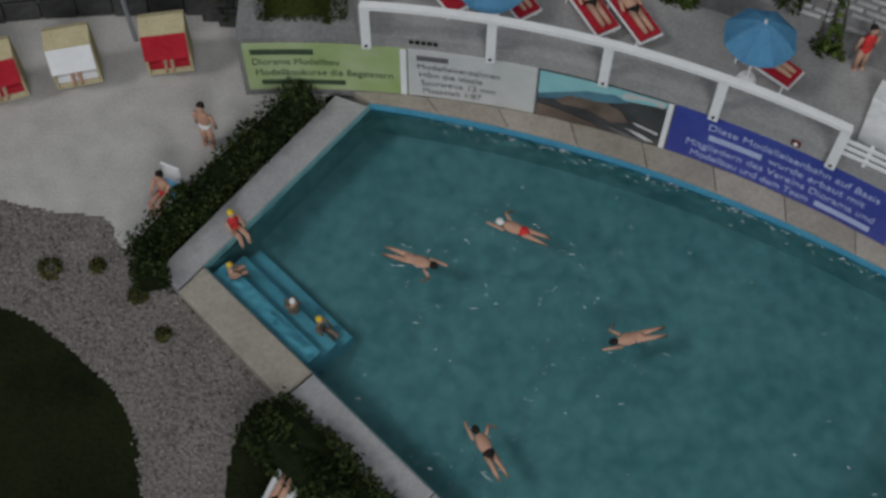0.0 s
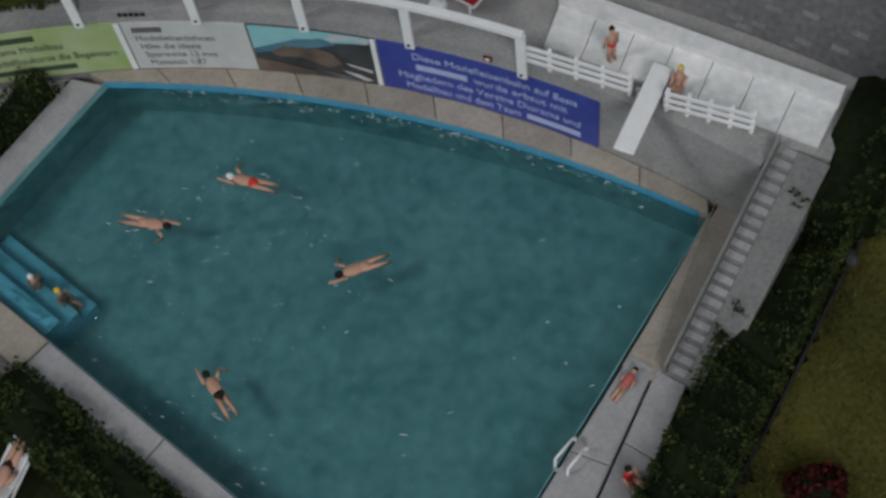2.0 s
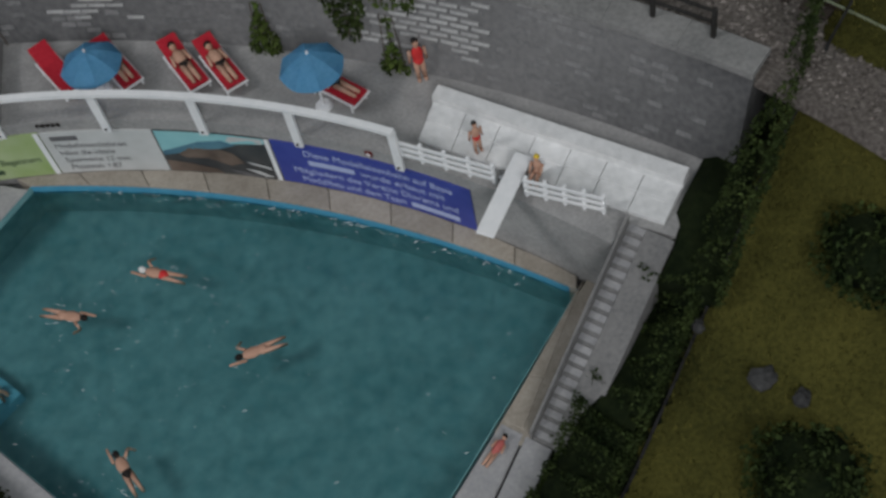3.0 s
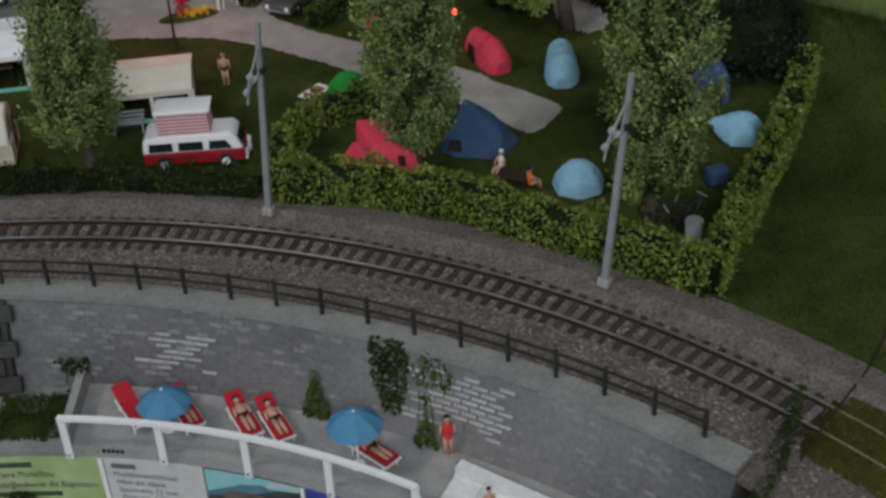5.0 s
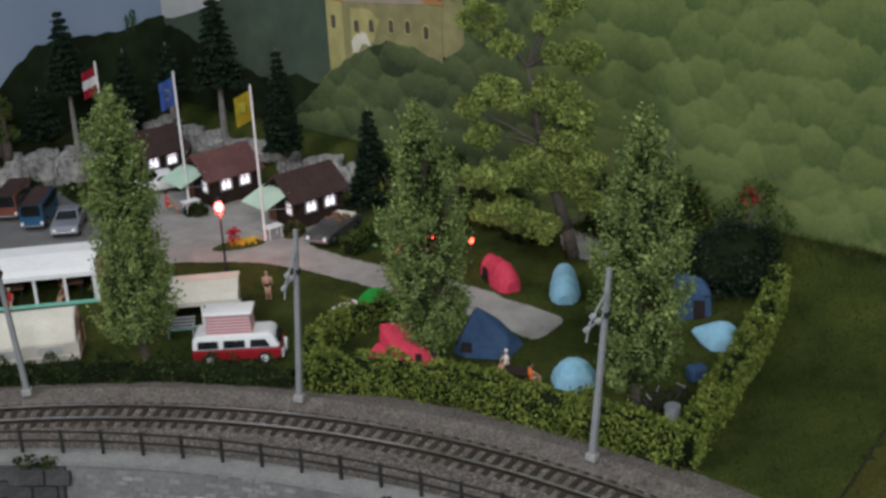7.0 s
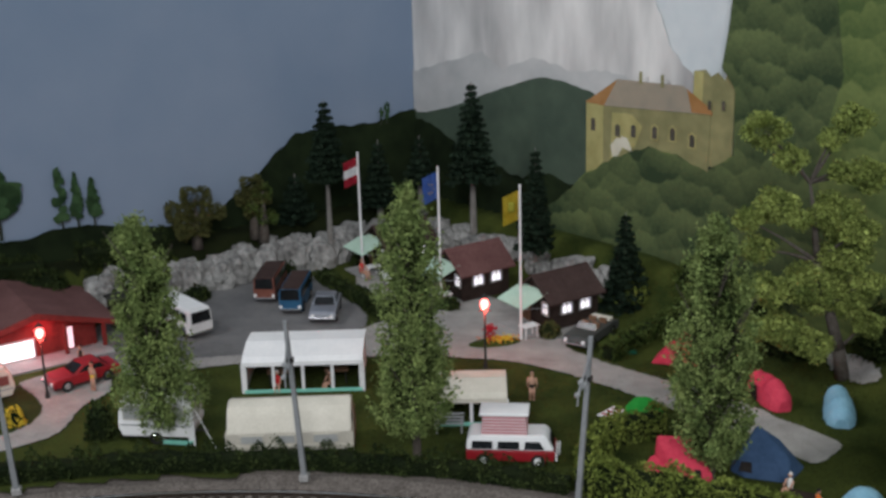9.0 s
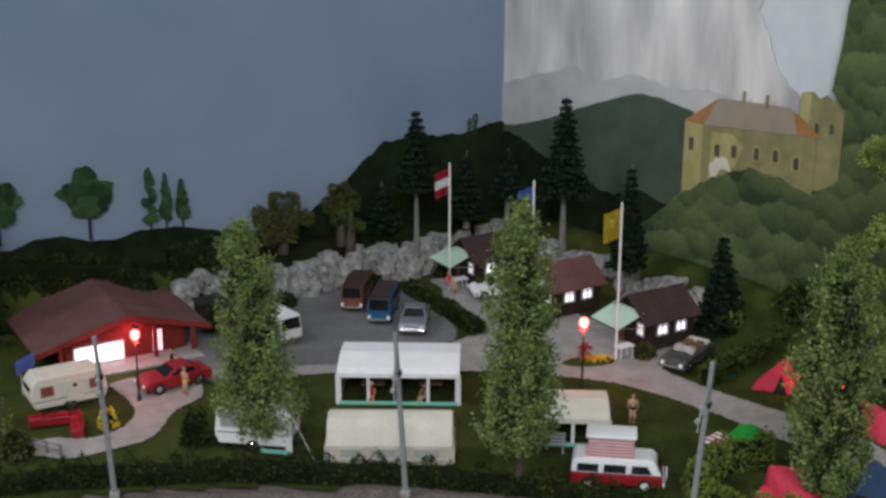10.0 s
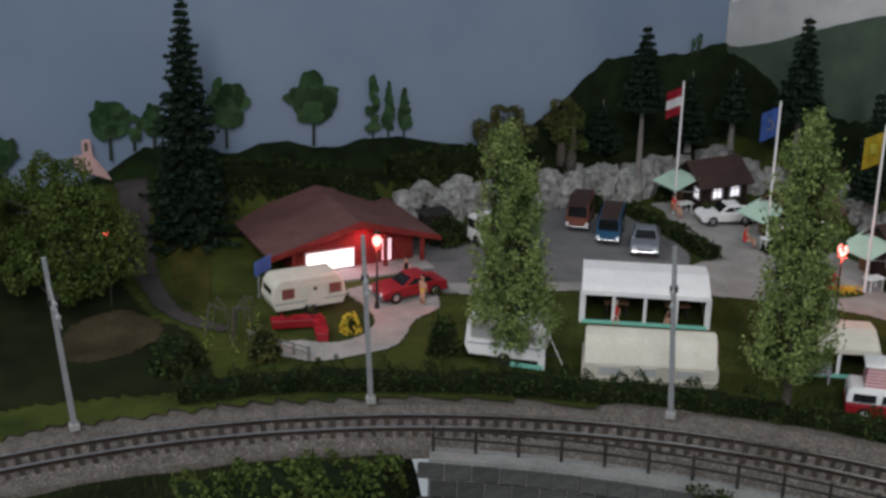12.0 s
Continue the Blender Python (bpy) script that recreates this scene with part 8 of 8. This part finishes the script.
part("pattern", bm, M_REDCLOTH, ob)

# flower beds and small things by the house
ob = thing("flower_bed", -1.2, 51.7, 6.47, 20, "oval flower bed with yellow and red flowers", "flower bed")
bm = fresh()
ball(bm, (0, 0, 0), (1.6, 0.7, 0.18), 16, 6)
part("soil", bm, M_GRASS, ob)
g = np.random.default_rng(15)
leaves("yellow_flowers", np.stack([g.normal(0.5, 0.4, 220), g.normal(-0.1, 0.2, 220), g.uniform(0.12, 0.4, 220)], 1), 0.08, M_YELLOW, ob, 15)
leaves("red_flowers", np.stack([g.normal(-0.2, 0.2, 200), g.normal(0.3, 0.15, 200), g.uniform(0.15, 1.0, 200)], 1), 0.09, M_REDCLOTH, ob, 16)
leaves("orange_flowers", np.stack([g.normal(0.3, 0.45, 160), g.normal(0.0, 0.2, 160), g.uniform(0.12, 0.35, 160)], 1), 0.08, M_ORANGE, ob, 17)
bush("yellow_shrub", -24.75, 38.2, 6.45, 0.52, 0.95, M_YELLOW, "bright yellow flowering shrub beside the path", 420, 0.10, 18)
ob = thing("red_flower_box", -27.5, 37.75, 6.45, 27, "long bright red flower box on the grass", "flower box")
bm = fresh()
box(bm, (0, 0, 0.3), (2.6, 0.5, 0.46), bev=0.06)
box(bm, (1.1, -1.15, 0.31), (0.6, 2.0, 0.48), bev=0.06)
part("box", bm, M_RED, ob)
g = np.random.default_rng(19)
leaves("flower_cluster", np.concatenate([np.stack([g.uniform(-1.3, 1.3, 420), g.uniform(-0.25, 0.25, 420), g.uniform(0.46, 0.6, 420)], 1), np.stack([g.uniform(0.8, 1.4, 320), g.uniform(-2.1, -0.2, 320), g.uniform(0.46, 0.6, 320)], 1)]), 0.10, M_REDCLOTH, ob, 19)
ob = thing("blue_banner_post", -30.9, 41.2, 6.45, 80, "narrow blue banner sign on two posts", "sign")
for s in (-1, 1):
    bm = fresh()
    rod(bm, (0.35 * s, 0, 0), (0.35 * s, 0, 2.0), 0.05, 0.05, 6)
    part("post", bm, M_MAST, ob)
bm = fresh()
box(bm, (0, -0.06, 1.75), (1.5, 0.05, 0.8), bev=0.01)
part("panel", bm, M_FBLUE, ob)
ob = thing("wooden_railing", -29.0, 35.3, 6.42, -15, "low grey wooden railing by the path", "fence")
for k in range(5):
    bm = fresh()
    box(bm, (0.9 * k, 0, 0.35), (0.09, 0.09, 0.7))
    part("post", bm, M_BARKG, ob)
for h in (0.35, 0.62):
    bm = fresh()
    box(bm, (1.8, 0, h), (3.8, 0.05, 0.07))
    part("bar", bm, M_BARKG, ob)
ob = thing("garden_shed", -25.0, 53.6, 6.5, 41, "dark little shed beside the rocks", "shed")
bm = fresh()
box(bm, (0, 0, 0.7), (1.6, 1.2, 1.5), bev=0.02)
part("wall", bm, M_WOODBR, ob)
bm = fresh()
box(bm, (0, 0, 1.5), (1.9, 1.5, 0.12), bev=0.02)
part("roof", bm, M_DARKIRON, ob)
ob = thing("red_light_signal", -37.6, 37.0, 6.4, 0, "small glowing red light in the tree", "lamp")
bm = fresh()
rod(bm, (0, 0, 0), (0, 0, 4.2), 0.05, 0.04, 6)
part("post", bm, M_DARKIRON, ob)
bm = fresh()
ball(bm, (0, -0.05, 4.25), (0.14, 0.14, 0.14), 10, 7)
part("globe", bm, M_REDLED, ob)

# ---------------------------------------------------------------- painted walls of the room
def wall_pt(side, s, z, off):
    if side == "L":
        return BX + LDX * s - LDY * off, BY + LDY * s + LDX * off, z
    return BX + RDX * s + RDY * off, BY + RDY * s - RDX * off, z


M_SKYL = mat("painted_sky", (0.180, 0.240, 0.335), (0.228, 0.284, 0.375), rough=0.9, scale=14, scale2=4, bump=0.0, gain=0.4)
M_SKYR = mat("painted_sky_pale", (0.50, 0.55, 0.58), (0.62, 0.65, 0.66), rough=0.9, scale=60, scale2=12, bump=0.0)
M_MTN = mat("painted_mountain", (0.34, 0.335, 0.335), (0.84, 0.82, 0.795), rough=0.9, scale=42, scale2=13, bump=0.0, gain=0.5, stretch=(1, 1, 0.28))
M_HILLD = mat("painted_dark_hill", (0.006, 0.011, 0.005), (0.019, 0.030, 0.012), rough=0.95, scale=90, scale2=22, bump=0.0)
M_HILLG = mat("painted_green_hill", (0.008, 0.017, 0.005), (0.022, 0.040, 0.011), rough=0.95, scale=90, scale2=22, bump=0.0)
M_RIDGE = mat("painted_ridge", (0.045, 0.065, 0.050), (0.075, 0.105, 0.075), rough=0.95, scale=70, scale2=16, bump=0.0)


def painted_crowns(name, dark, light, size):
    """Paint of round overlapping tree crowns, paler towards each top, with small leafy strokes."""
    m = bpy.data.materials.new(name)
    m.use_nodes = True
    nt = m.node_tree
    bs = nt.nodes["Principled BSDF"]
    bs.inputs["Roughness"].default_value, bs.inputs["Specular IOR Level"].default_value = 0.95, 0.1
    tc = nt.nodes.new("ShaderNodeTexCoord")
    wob = nt.nodes.new("ShaderNodeTexNoise")
    wob.inputs["Scale"].default_value, wob.inputs["Detail"].default_value = 130, 3
    shift = nt.nodes.new("ShaderNodeVectorMath")
    shift.operation = "MULTIPLY_ADD"
    shift.inputs[1].default_value = (0.010, 0.010, 0.010)
    nt.links.new(tc.outputs["Object"], wob.inputs["Vector"])
    nt.links.new(wob.outputs["Color"], shift.inputs[0])
    nt.links.new(tc.outputs["Object"], shift.inputs[2])
    cell = nt.nodes.new("ShaderNodeTexVoronoi")
    cell.feature = "SMOOTH_F1"
    cell.inputs["Scale"].default_value, cell.inputs["Smoothness"].default_value = 1 / size, 0.22
    nt.links.new(shift.outputs["Vector"], cell.inputs["Vector"])
    rise = nt.nodes.new("ShaderNodeVectorMath")
    rise.operation = "SUBTRACT"
    nt.links.new(shift.outputs["Vector"], rise.inputs[0])
    nt.links.new(cell.outputs["Position"], rise.inputs[1])
    part_z = nt.nodes.new("ShaderNodeSeparateXYZ")
    nt.links.new(rise.outputs["Vector"], part_z.inputs[0])
    up = nt.nodes.new("ShaderNodeMapRange")
    up.inputs["From Min"].default_value, up.inputs["From Max"].default_value = -0.6 * size, 0.6 * size
    nt.links.new(part_z.outputs["Z"], up.inputs["Value"])
    fine = nt.nodes.new("ShaderNodeTexNoise")
    fine.inputs["Scale"].default_value, fine.inputs["Detail"].default_value = 420, 4
    broad = nt.nodes.new("ShaderNodeTexNoise")
    broad.inputs["Scale"].default_value, broad.inputs["Detail"].default_value = 16, 2
    for node in (fine, broad):
        nt.links.new(tc.outputs["Object"], node.inputs["Vector"])
    m1 = nt.nodes.new("ShaderNodeMix")
    m1.inputs[0].default_value = 0.45
    nt.links.new(up.outputs["Result"], m1.inputs[2])
    nt.links.new(fine.outputs["Fac"], m1.inputs[3])
    m2 = nt.nodes.new("ShaderNodeMix")
    m2.inputs[0].default_value = 0.50
    nt.links.new(m1.outputs[0], m2.inputs[2])
    nt.links.new(broad.outputs["Fac"], m2.inputs[3])
    rp = nt.nodes.new("ShaderNodeValToRGB")
    rp.color_ramp.elements[0].position, rp.color_ramp.elements[1].position = 0.32, 0.70
    rp.color_ramp.elements[0].color, rp.color_ramp.elements[1].color = (*dark, 1), (*light, 1)
    nt.links.new(m2.outputs[0], rp.inputs["Fac"])
    nt.links.new(rp.outputs["Color"], bs.inputs["Base Color"])
    return m


M_WOODS = painted_crowns("painted_woods", (0.062, 0.096, 0.034), (0.158, 0.196, 0.068), 0.016)
M_NEARW = painted_crowns("painted_near_woods", (0.030, 0.048, 0.024), (0.118, 0.150, 0.062), 0.016)
M_PTREE = mat("painted_tree", (0.014, 0.036, 0.016), (0.045, 0.085, 0.036), rough=0.95, scale=160, scale2=60, bump=0.0, island=0.4)
M_PTRUNK = mat("painted_trunk", (0.02, 0.026, 0.018), (0.04, 0.045, 0.032), rough=0.95, scale=160, bump=0.0)
M_CASTLE = mat("painted_castle", (0.27, 0.25, 0.10), (0.42, 0.38, 0.17), rough=0.95, scale=110, scale2=40, bump=0.0)
M_CASTLED = mat("painted_castle_shade", (0.17, 0.165, 0.08), (0.27, 0.25, 0.12), rough=0.95, scale=110, scale2=40, bump=0.0)
M_CROOF = mat("painted_castle_roof", (0.25, 0.225, 0.18), (0.34, 0.28, 0.21), rough=0.95, scale=110, scale2=40, bump=0.0)
M_CROOFO = mat("painted_roof_orange", (0.28, 0.14, 0.05), (0.36, 0.19, 0.08), rough=0.95, scale=110, bump=0.0)
M_CWHITE = mat("painted_castle_light", (0.48, 0.46, 0.36), (0.60, 0.58, 0.48), rough=0.95, scale=110, bump=0.0)
M_CWIN = mat("painted_castle_window", (0.055, 0.05, 0.04), (0.10, 0.09, 0.075), rough=0.95, scale=110, bump=0.0)

walls = {}
for side, s1, m, label, name in (("L", 78, M_SKYL, "room wall painted as a dull blue-grey sky", "wall_sky_left"), ("R", 88, M_SKYR, "room wall painted as a mountain landscape", "wall_painted_right")):
    bm = fresh()
    vs = [bm.verts.new(wall_pt(side, s, z, o)) for s, z, o in ((0, 2, 0), (s1, 2, 0), (s1, 62, 0), (0, 62, 0), (-1.0, 2, -1.0), (s1, 2, -1.0), (s1, 62, -1.0), (-1.0, 62, -1.0))]
    for f in ((0, 1, 2, 3), (4, 5, 6, 7), (0, 1, 5, 4), (1, 2, 6, 5), (2, 3, 7, 6), (3, 0, 4, 7)):
        bm.faces.new([vs[i] for i in f])
    walls[side] = tagged(part(name, bm, m, label=label), kind="structure")


def paint(side, name, pts, off, material, jag=0.0, seed=1, step=0.5):
    """A flat painted shape on the wall with the outline (s, z); jag roughens its upper edge."""
    g = random.Random(seed)
    out = []
    n = len(pts)
    for i in range(n):
        (a, b), (c, d) = pts[i], pts[(i + 1) % n]
        m = max(1, int(math.hypot(c - a, d - b) / step)) if jag else 1
        for k in range(m):
            t = k / m
            out.append((a + (c - a) * t, b + (d - b) * t + (g.uniform(-jag, jag) if jag else 0)))
    bm = fresh()
    f = bm.faces.new([bm.verts.new(wall_pt(side, s, z, off)) for s, z in out])
    f.normal_update()
    bmesh.ops.triangulate(bm, faces=[f])
    return part(name, bm, material, walls[side])


def dabs(side, name, items, material, seed):
    """Many overlapping brush dabs, each (s, z, half width, half height, distance off the wall)."""
    g = np.random.default_rng(seed)
    v, f = [], []
    for s, z, a, b, off in items:
        n = 11
        base = len(v)
        ph = g.uniform(0, 6.28)
        for k in range(n):
            t = 6.283 * k / n
            r = 1 + 0.16 * math.sin(3 * t + ph) + g.uniform(-0.07, 0.07)
            v.append(wall_pt(side, s + a * r * math.cos(t), z + b * r * math.sin(t), off))
        f.append(tuple(range(base, base + n)))
    ob = cloud(name, v, f, material, walls[side])
    ob["kind"] = "stuff"
    return ob


# rough grass where the ground meets the painted wood
q = np.stack([wall_pt("R", float(a), 0.0, float(b)) for a, b in zip(rng.uniform(30, 74, 6500), 0.75 + rng.exponential(0.5, 6500))])
q[:, 2] = camp_z(q[:, 0], q[:, 1])
tagged(blades("edge_grass", q, 0.42, M_BLADE, 12), "rough green grass along the foot of the painted wall", "grass", kind="stuff")

# sky side
paint("L", "dark_hill", [(0, 3), (0, 15.3), (1.6, 15.35), (4.2, 14.8), (7.5, 15.0), (10.3, 14.9), (12.2, 13.6), (13.7, 12.2), (16.7, 10.3), (19, 9.2), (24, 8), (24, 3)], 0.30, M_HILLD, 0.12, 2)
paint("L", "low_hill", [(17, 3), (17, 9.6), (20, 9.9), (23, 10.4), (26, 11.1), (28.4, 11.2), (30, 10.9), (31.6, 10.95), (33.4, 11.6), (35.2, 11.6), (36.6, 11.1), (38.6, 11.3), (42.3, 12.1), (44.6, 10.8), (47, 9.8), (53, 10.4), (60, 9.5), (78, 10), (78, 3)], 0.60, M_HILLD, 0.05, 3)
paint("L", "green_hill", [(30, 3), (30, 8.6), (32.2, 9.7), (34.0, 10.2), (36.5, 10.3), (40.4, 10.4), (43, 11.4), (44.6, 10.0), (46, 8.6), (48, 3)], 0.75, M_HILLG, 0.05, 4)
g = np.random.default_rng(33)
tr = []


def painted_tree(s, z0, z1, w, n, bare=0.25):
    paint("L", "painted_trunk", [(s - 0.10, z0), (s + 0.10, z0), (s + 0.06, z1 - 0.8), (s - 0.06, z1 - 0.8)], 0.36, M_PTRUNK)
    h = z1 - z0
    zc, hh = z0 + h * (1 + bare) / 2, h * (1 - bare) / 2
    for k in range(n):
        a, r = g.uniform(0, 6.283), math.sqrt(g.uniform(0, 1))
        tr.append((s + w * 0.72 * r * math.cos(a), zc + hh * 0.74 * r * math.sin(a), w * g.uniform(0.22, 0.36), hh * g.uniform(0.18, 0.32), 0.37 + 0.0003 * len(tr)))


painted_tree(31.6, 11.0, 15.9, 1.95, 46)
for s, z1, w in ((27.6, 15.6, 0.72), (26.55, 14.8, 0.52), (25.45, 14.4, 0.55)):
    paint("L", "painted_trunk", [(s - 0.07, 10.9), (s + 0.07, 10.9), (s + 0.05, z1 - 1), (s - 0.05, z1 - 1)], 0.36, M_PTRUNK)
    for k in range(30):
        t = g.uniform(0, 1)
        z = 11.7 + (z1 - 11.9) * t
        ww = w * (1 - t) ** 0.7
        tr.append((s + ww * g.uniform(-0.7, 0.7), z, 0.12 + 0.30 * ww, 0.26, 0.37 + 0.0003 * len(tr)))
painted_tree(44.2, 11.4, 15.2, 1.35, 36)
painted_tree(41.6, 11.8, 14.7, 0.95, 24)
painted_tree(42.8, 11.8, 14.1, 0.65, 14)
painted_tree(37.2, 11.4, 15.9, 1.5, 34)
painted_tree(50.5, 10.2, 13.8, 1.4, 26)
painted_tree(2.8, 14.6, 16.4, 0.3, 10, 0.1)
painted_tree(3.3, 14.6, 16.1, 0.25, 8, 0.1)
dabs("L", "painted_tree_crowns", tr, M_PTREE, 5)
# the pinkish light on the tower is put into its colour
M_CHAPEL = mat("chapel_wall_lit", (0.50, 0.30, 0.30), (0.62, 0.40, 0.38), rough=0.9, bump=0)
paint("L", "painted_chapel", [(44.3, 10.3), (46.4, 11.2), (46.4, 12.0), (45.9, 12.0), (45.9, 12.9), (45.4, 12.9), (45.3, 11.9), (44.6, 10.9)], 0.66, M_CHAPEL)
paint("L", "painted_chapel_window", [(45.55, 12.2), (45.75, 12.2), (45.75, 12.7), (45.55, 12.7)], 0.68, M_CWIN)

# mountain side
paint("R", "mountain", [(0.02, 3), (0.02, 61), (30, 61), (26, 34), (22.3, 25.8), (23.2, 24.2), (24.1, 22.2), (26, 20.5), (26, 3)], 0.10, M_MTN, 0.2, 6)
paint("R", "mist_band", [(0.03, 15), (0.03, 18.2), (4, 19.4), (7.5, 20.4), (9.5, 19.4), (12.5, 20.6), (16, 20.0), (19, 20.4), (24.5, 19.5), (26, 18), (26, 15)], 0.24, mat("painted_mist", (0.36, 0.365, 0.37), (0.56, 0.56, 0.55), rough=0.9, scale=40, scale2=12, bump=0), 0.1, 9)
paint("R", "ridge", [(0.03, 3), (0.03, 15.2), (1.5, 15.3), (4, 16.0), (7.9, 17.5), (11, 18.6), (13.2, 19.3), (15, 19.3), (17.6, 18.9), (20, 18), (24, 17), (30, 16), (30, 3)], 0.30, M_RIDGE, 0.04, 7)
paint("R", "dark_wood", [(0.03, 3), (0.03, 14.9), (2.5, 14.4), (5, 13.2), (8, 12.6), (11, 12.0), (14, 12.6), (17, 12.4), (20, 12), (20, 3)], 0.36, M_HILLD, 0.2, 8)

C = 0.42
paint("R", "castle_tower", [(26.0, 15.5), (29.0, 15.5), (29.05, 21.2), (28.5, 21.35), (28.3, 20.9), (27.8, 21.3), (27.3, 21.0), (26.9, 21.35), (26.05, 21.2)], C, M_CASTLED)
paint("R", "castle_tower_light", [(26.0, 18.4), (26.7, 18.2), (26.75, 21.2), (26.05, 21.2)], C + 0.02, M_CASTLE)
paint("R", "castle_front", [(18.9, 13.4), (27.3, 14.6), (27.35, 18.8), (18.9, 18.2)], C + 0.04, M_CASTLED)
paint("R", "castle_gable", [(17.5, 13.2), (18.95, 13.6), (18.95, 18.25), (17.5, 18.3)], C + 0.05, M_CASTLE)
paint("R", "castle_light_patch", [(19.6, 14.4), (20.2, 15.4), (21.6, 15.8), (22.2, 17.2), (21.4, 17.9), (19.7, 17.8)], C + 0.06, M_CASTLE, 0.05)
paint("R", "castle_white_patch", [(19.9, 14.5), (20.6, 15.6), (21.4, 15.5), (21.0, 16.3), (20.3, 16.4), (19.6, 15.6)], C + 0.065, M_CWHITE, 0.05)
paint("R", "castle_roof", [(17.45, 18.2), (19.0, 18.15), (27.5, 18.7), (27.4, 19.05), (25.3, 20.2), (20.1, 20.0)], C + 0.07, M_CROOF)
paint("R", "castle_roof_end", [(17.45, 18.2), (19.0, 18.15), (20.1, 19.95)], C + 0.08, M_CROOFO)
paint("R", "castle_roof_end", [(26.0, 18.65), (27.55, 18.7), (27.4, 19.05), (25.6, 20.05)], C + 0.08, M_CROOFO)
for s in (21.9, 23.6):
    paint("R", "castle_chimney", [(s, 19.9), (s + 0.25, 19.9), (s + 0.25, 20.7), (s, 20.7)], C + 0.09, M_CASTLED)
for s, z in ((20.0, 16.3), (21.3, 16.45), (25.9, 16.5), (23.0, 16.6), (24.4, 16.7)):
    paint("R", "castle_window_surround", [(s - 0.1, z - 0.1), (s + 0.5, z - 0.08), (s + 0.5, z + 0.75), (s + 0.2, z + 0.95), (s - 0.1, z + 0.75)], C + 0.09, M_CASTLE)
    paint("R", "castle_window", [(s, z), (s + 0.4, z), (s + 0.4, z + 0.68), (s + 0.2, z + 0.82), (s, z + 0.68)], C + 0.10, M_CWIN)
paint("R", "castle_window", [(17.95, 16.4), (18.3, 16.4), (18.3, 17.2), (17.95, 17.2)], C + 0.10, M_CWIN)
for s, z in ((27.2, 19.0), (28.2, 19.1)):
    paint("R", "castle_window", [(s, z), (s + 0.22, z), (s + 0.22, z + 0.55), (s, z + 0.55)], C + 0.10, M_CWIN)

paint("R", "woods", [(10.5, 3), (11.0, 7.6), (13.4, 9.8), (15.5, 11.5), (17.6, 13.4), (20, 14.8), (22.8, 16.0), (25, 15.8), (27.4, 15.2), (29.2, 16.5), (29.2, 20.5), (28.2, 21.6), (28.6, 24), (28.9, 27), (31, 33), (34, 61), (88, 61), (88, 3)], 0.60, M_WOODS, 0.12, 10)
paint("R", "near_woods", [(10.45, 3), (10.95, 7.6), (13.35, 9.85), (15.45, 11.5), (17.6, 13.45), (20, 14.85), (22.8, 16.05), (25, 15.85), (27.4, 15.25), (29.2, 16.5), (29.15, 20.5), (28.15, 21.6), (28.55, 24), (28.85, 27), (31, 33), (32.5, 45), (38, 45), (37, 33), (35.4, 27), (36.2, 22), (34.8, 17), (35.8, 12), (34.5, 8), (35, 3)], 0.602, M_NEARW, 0.14, 14)
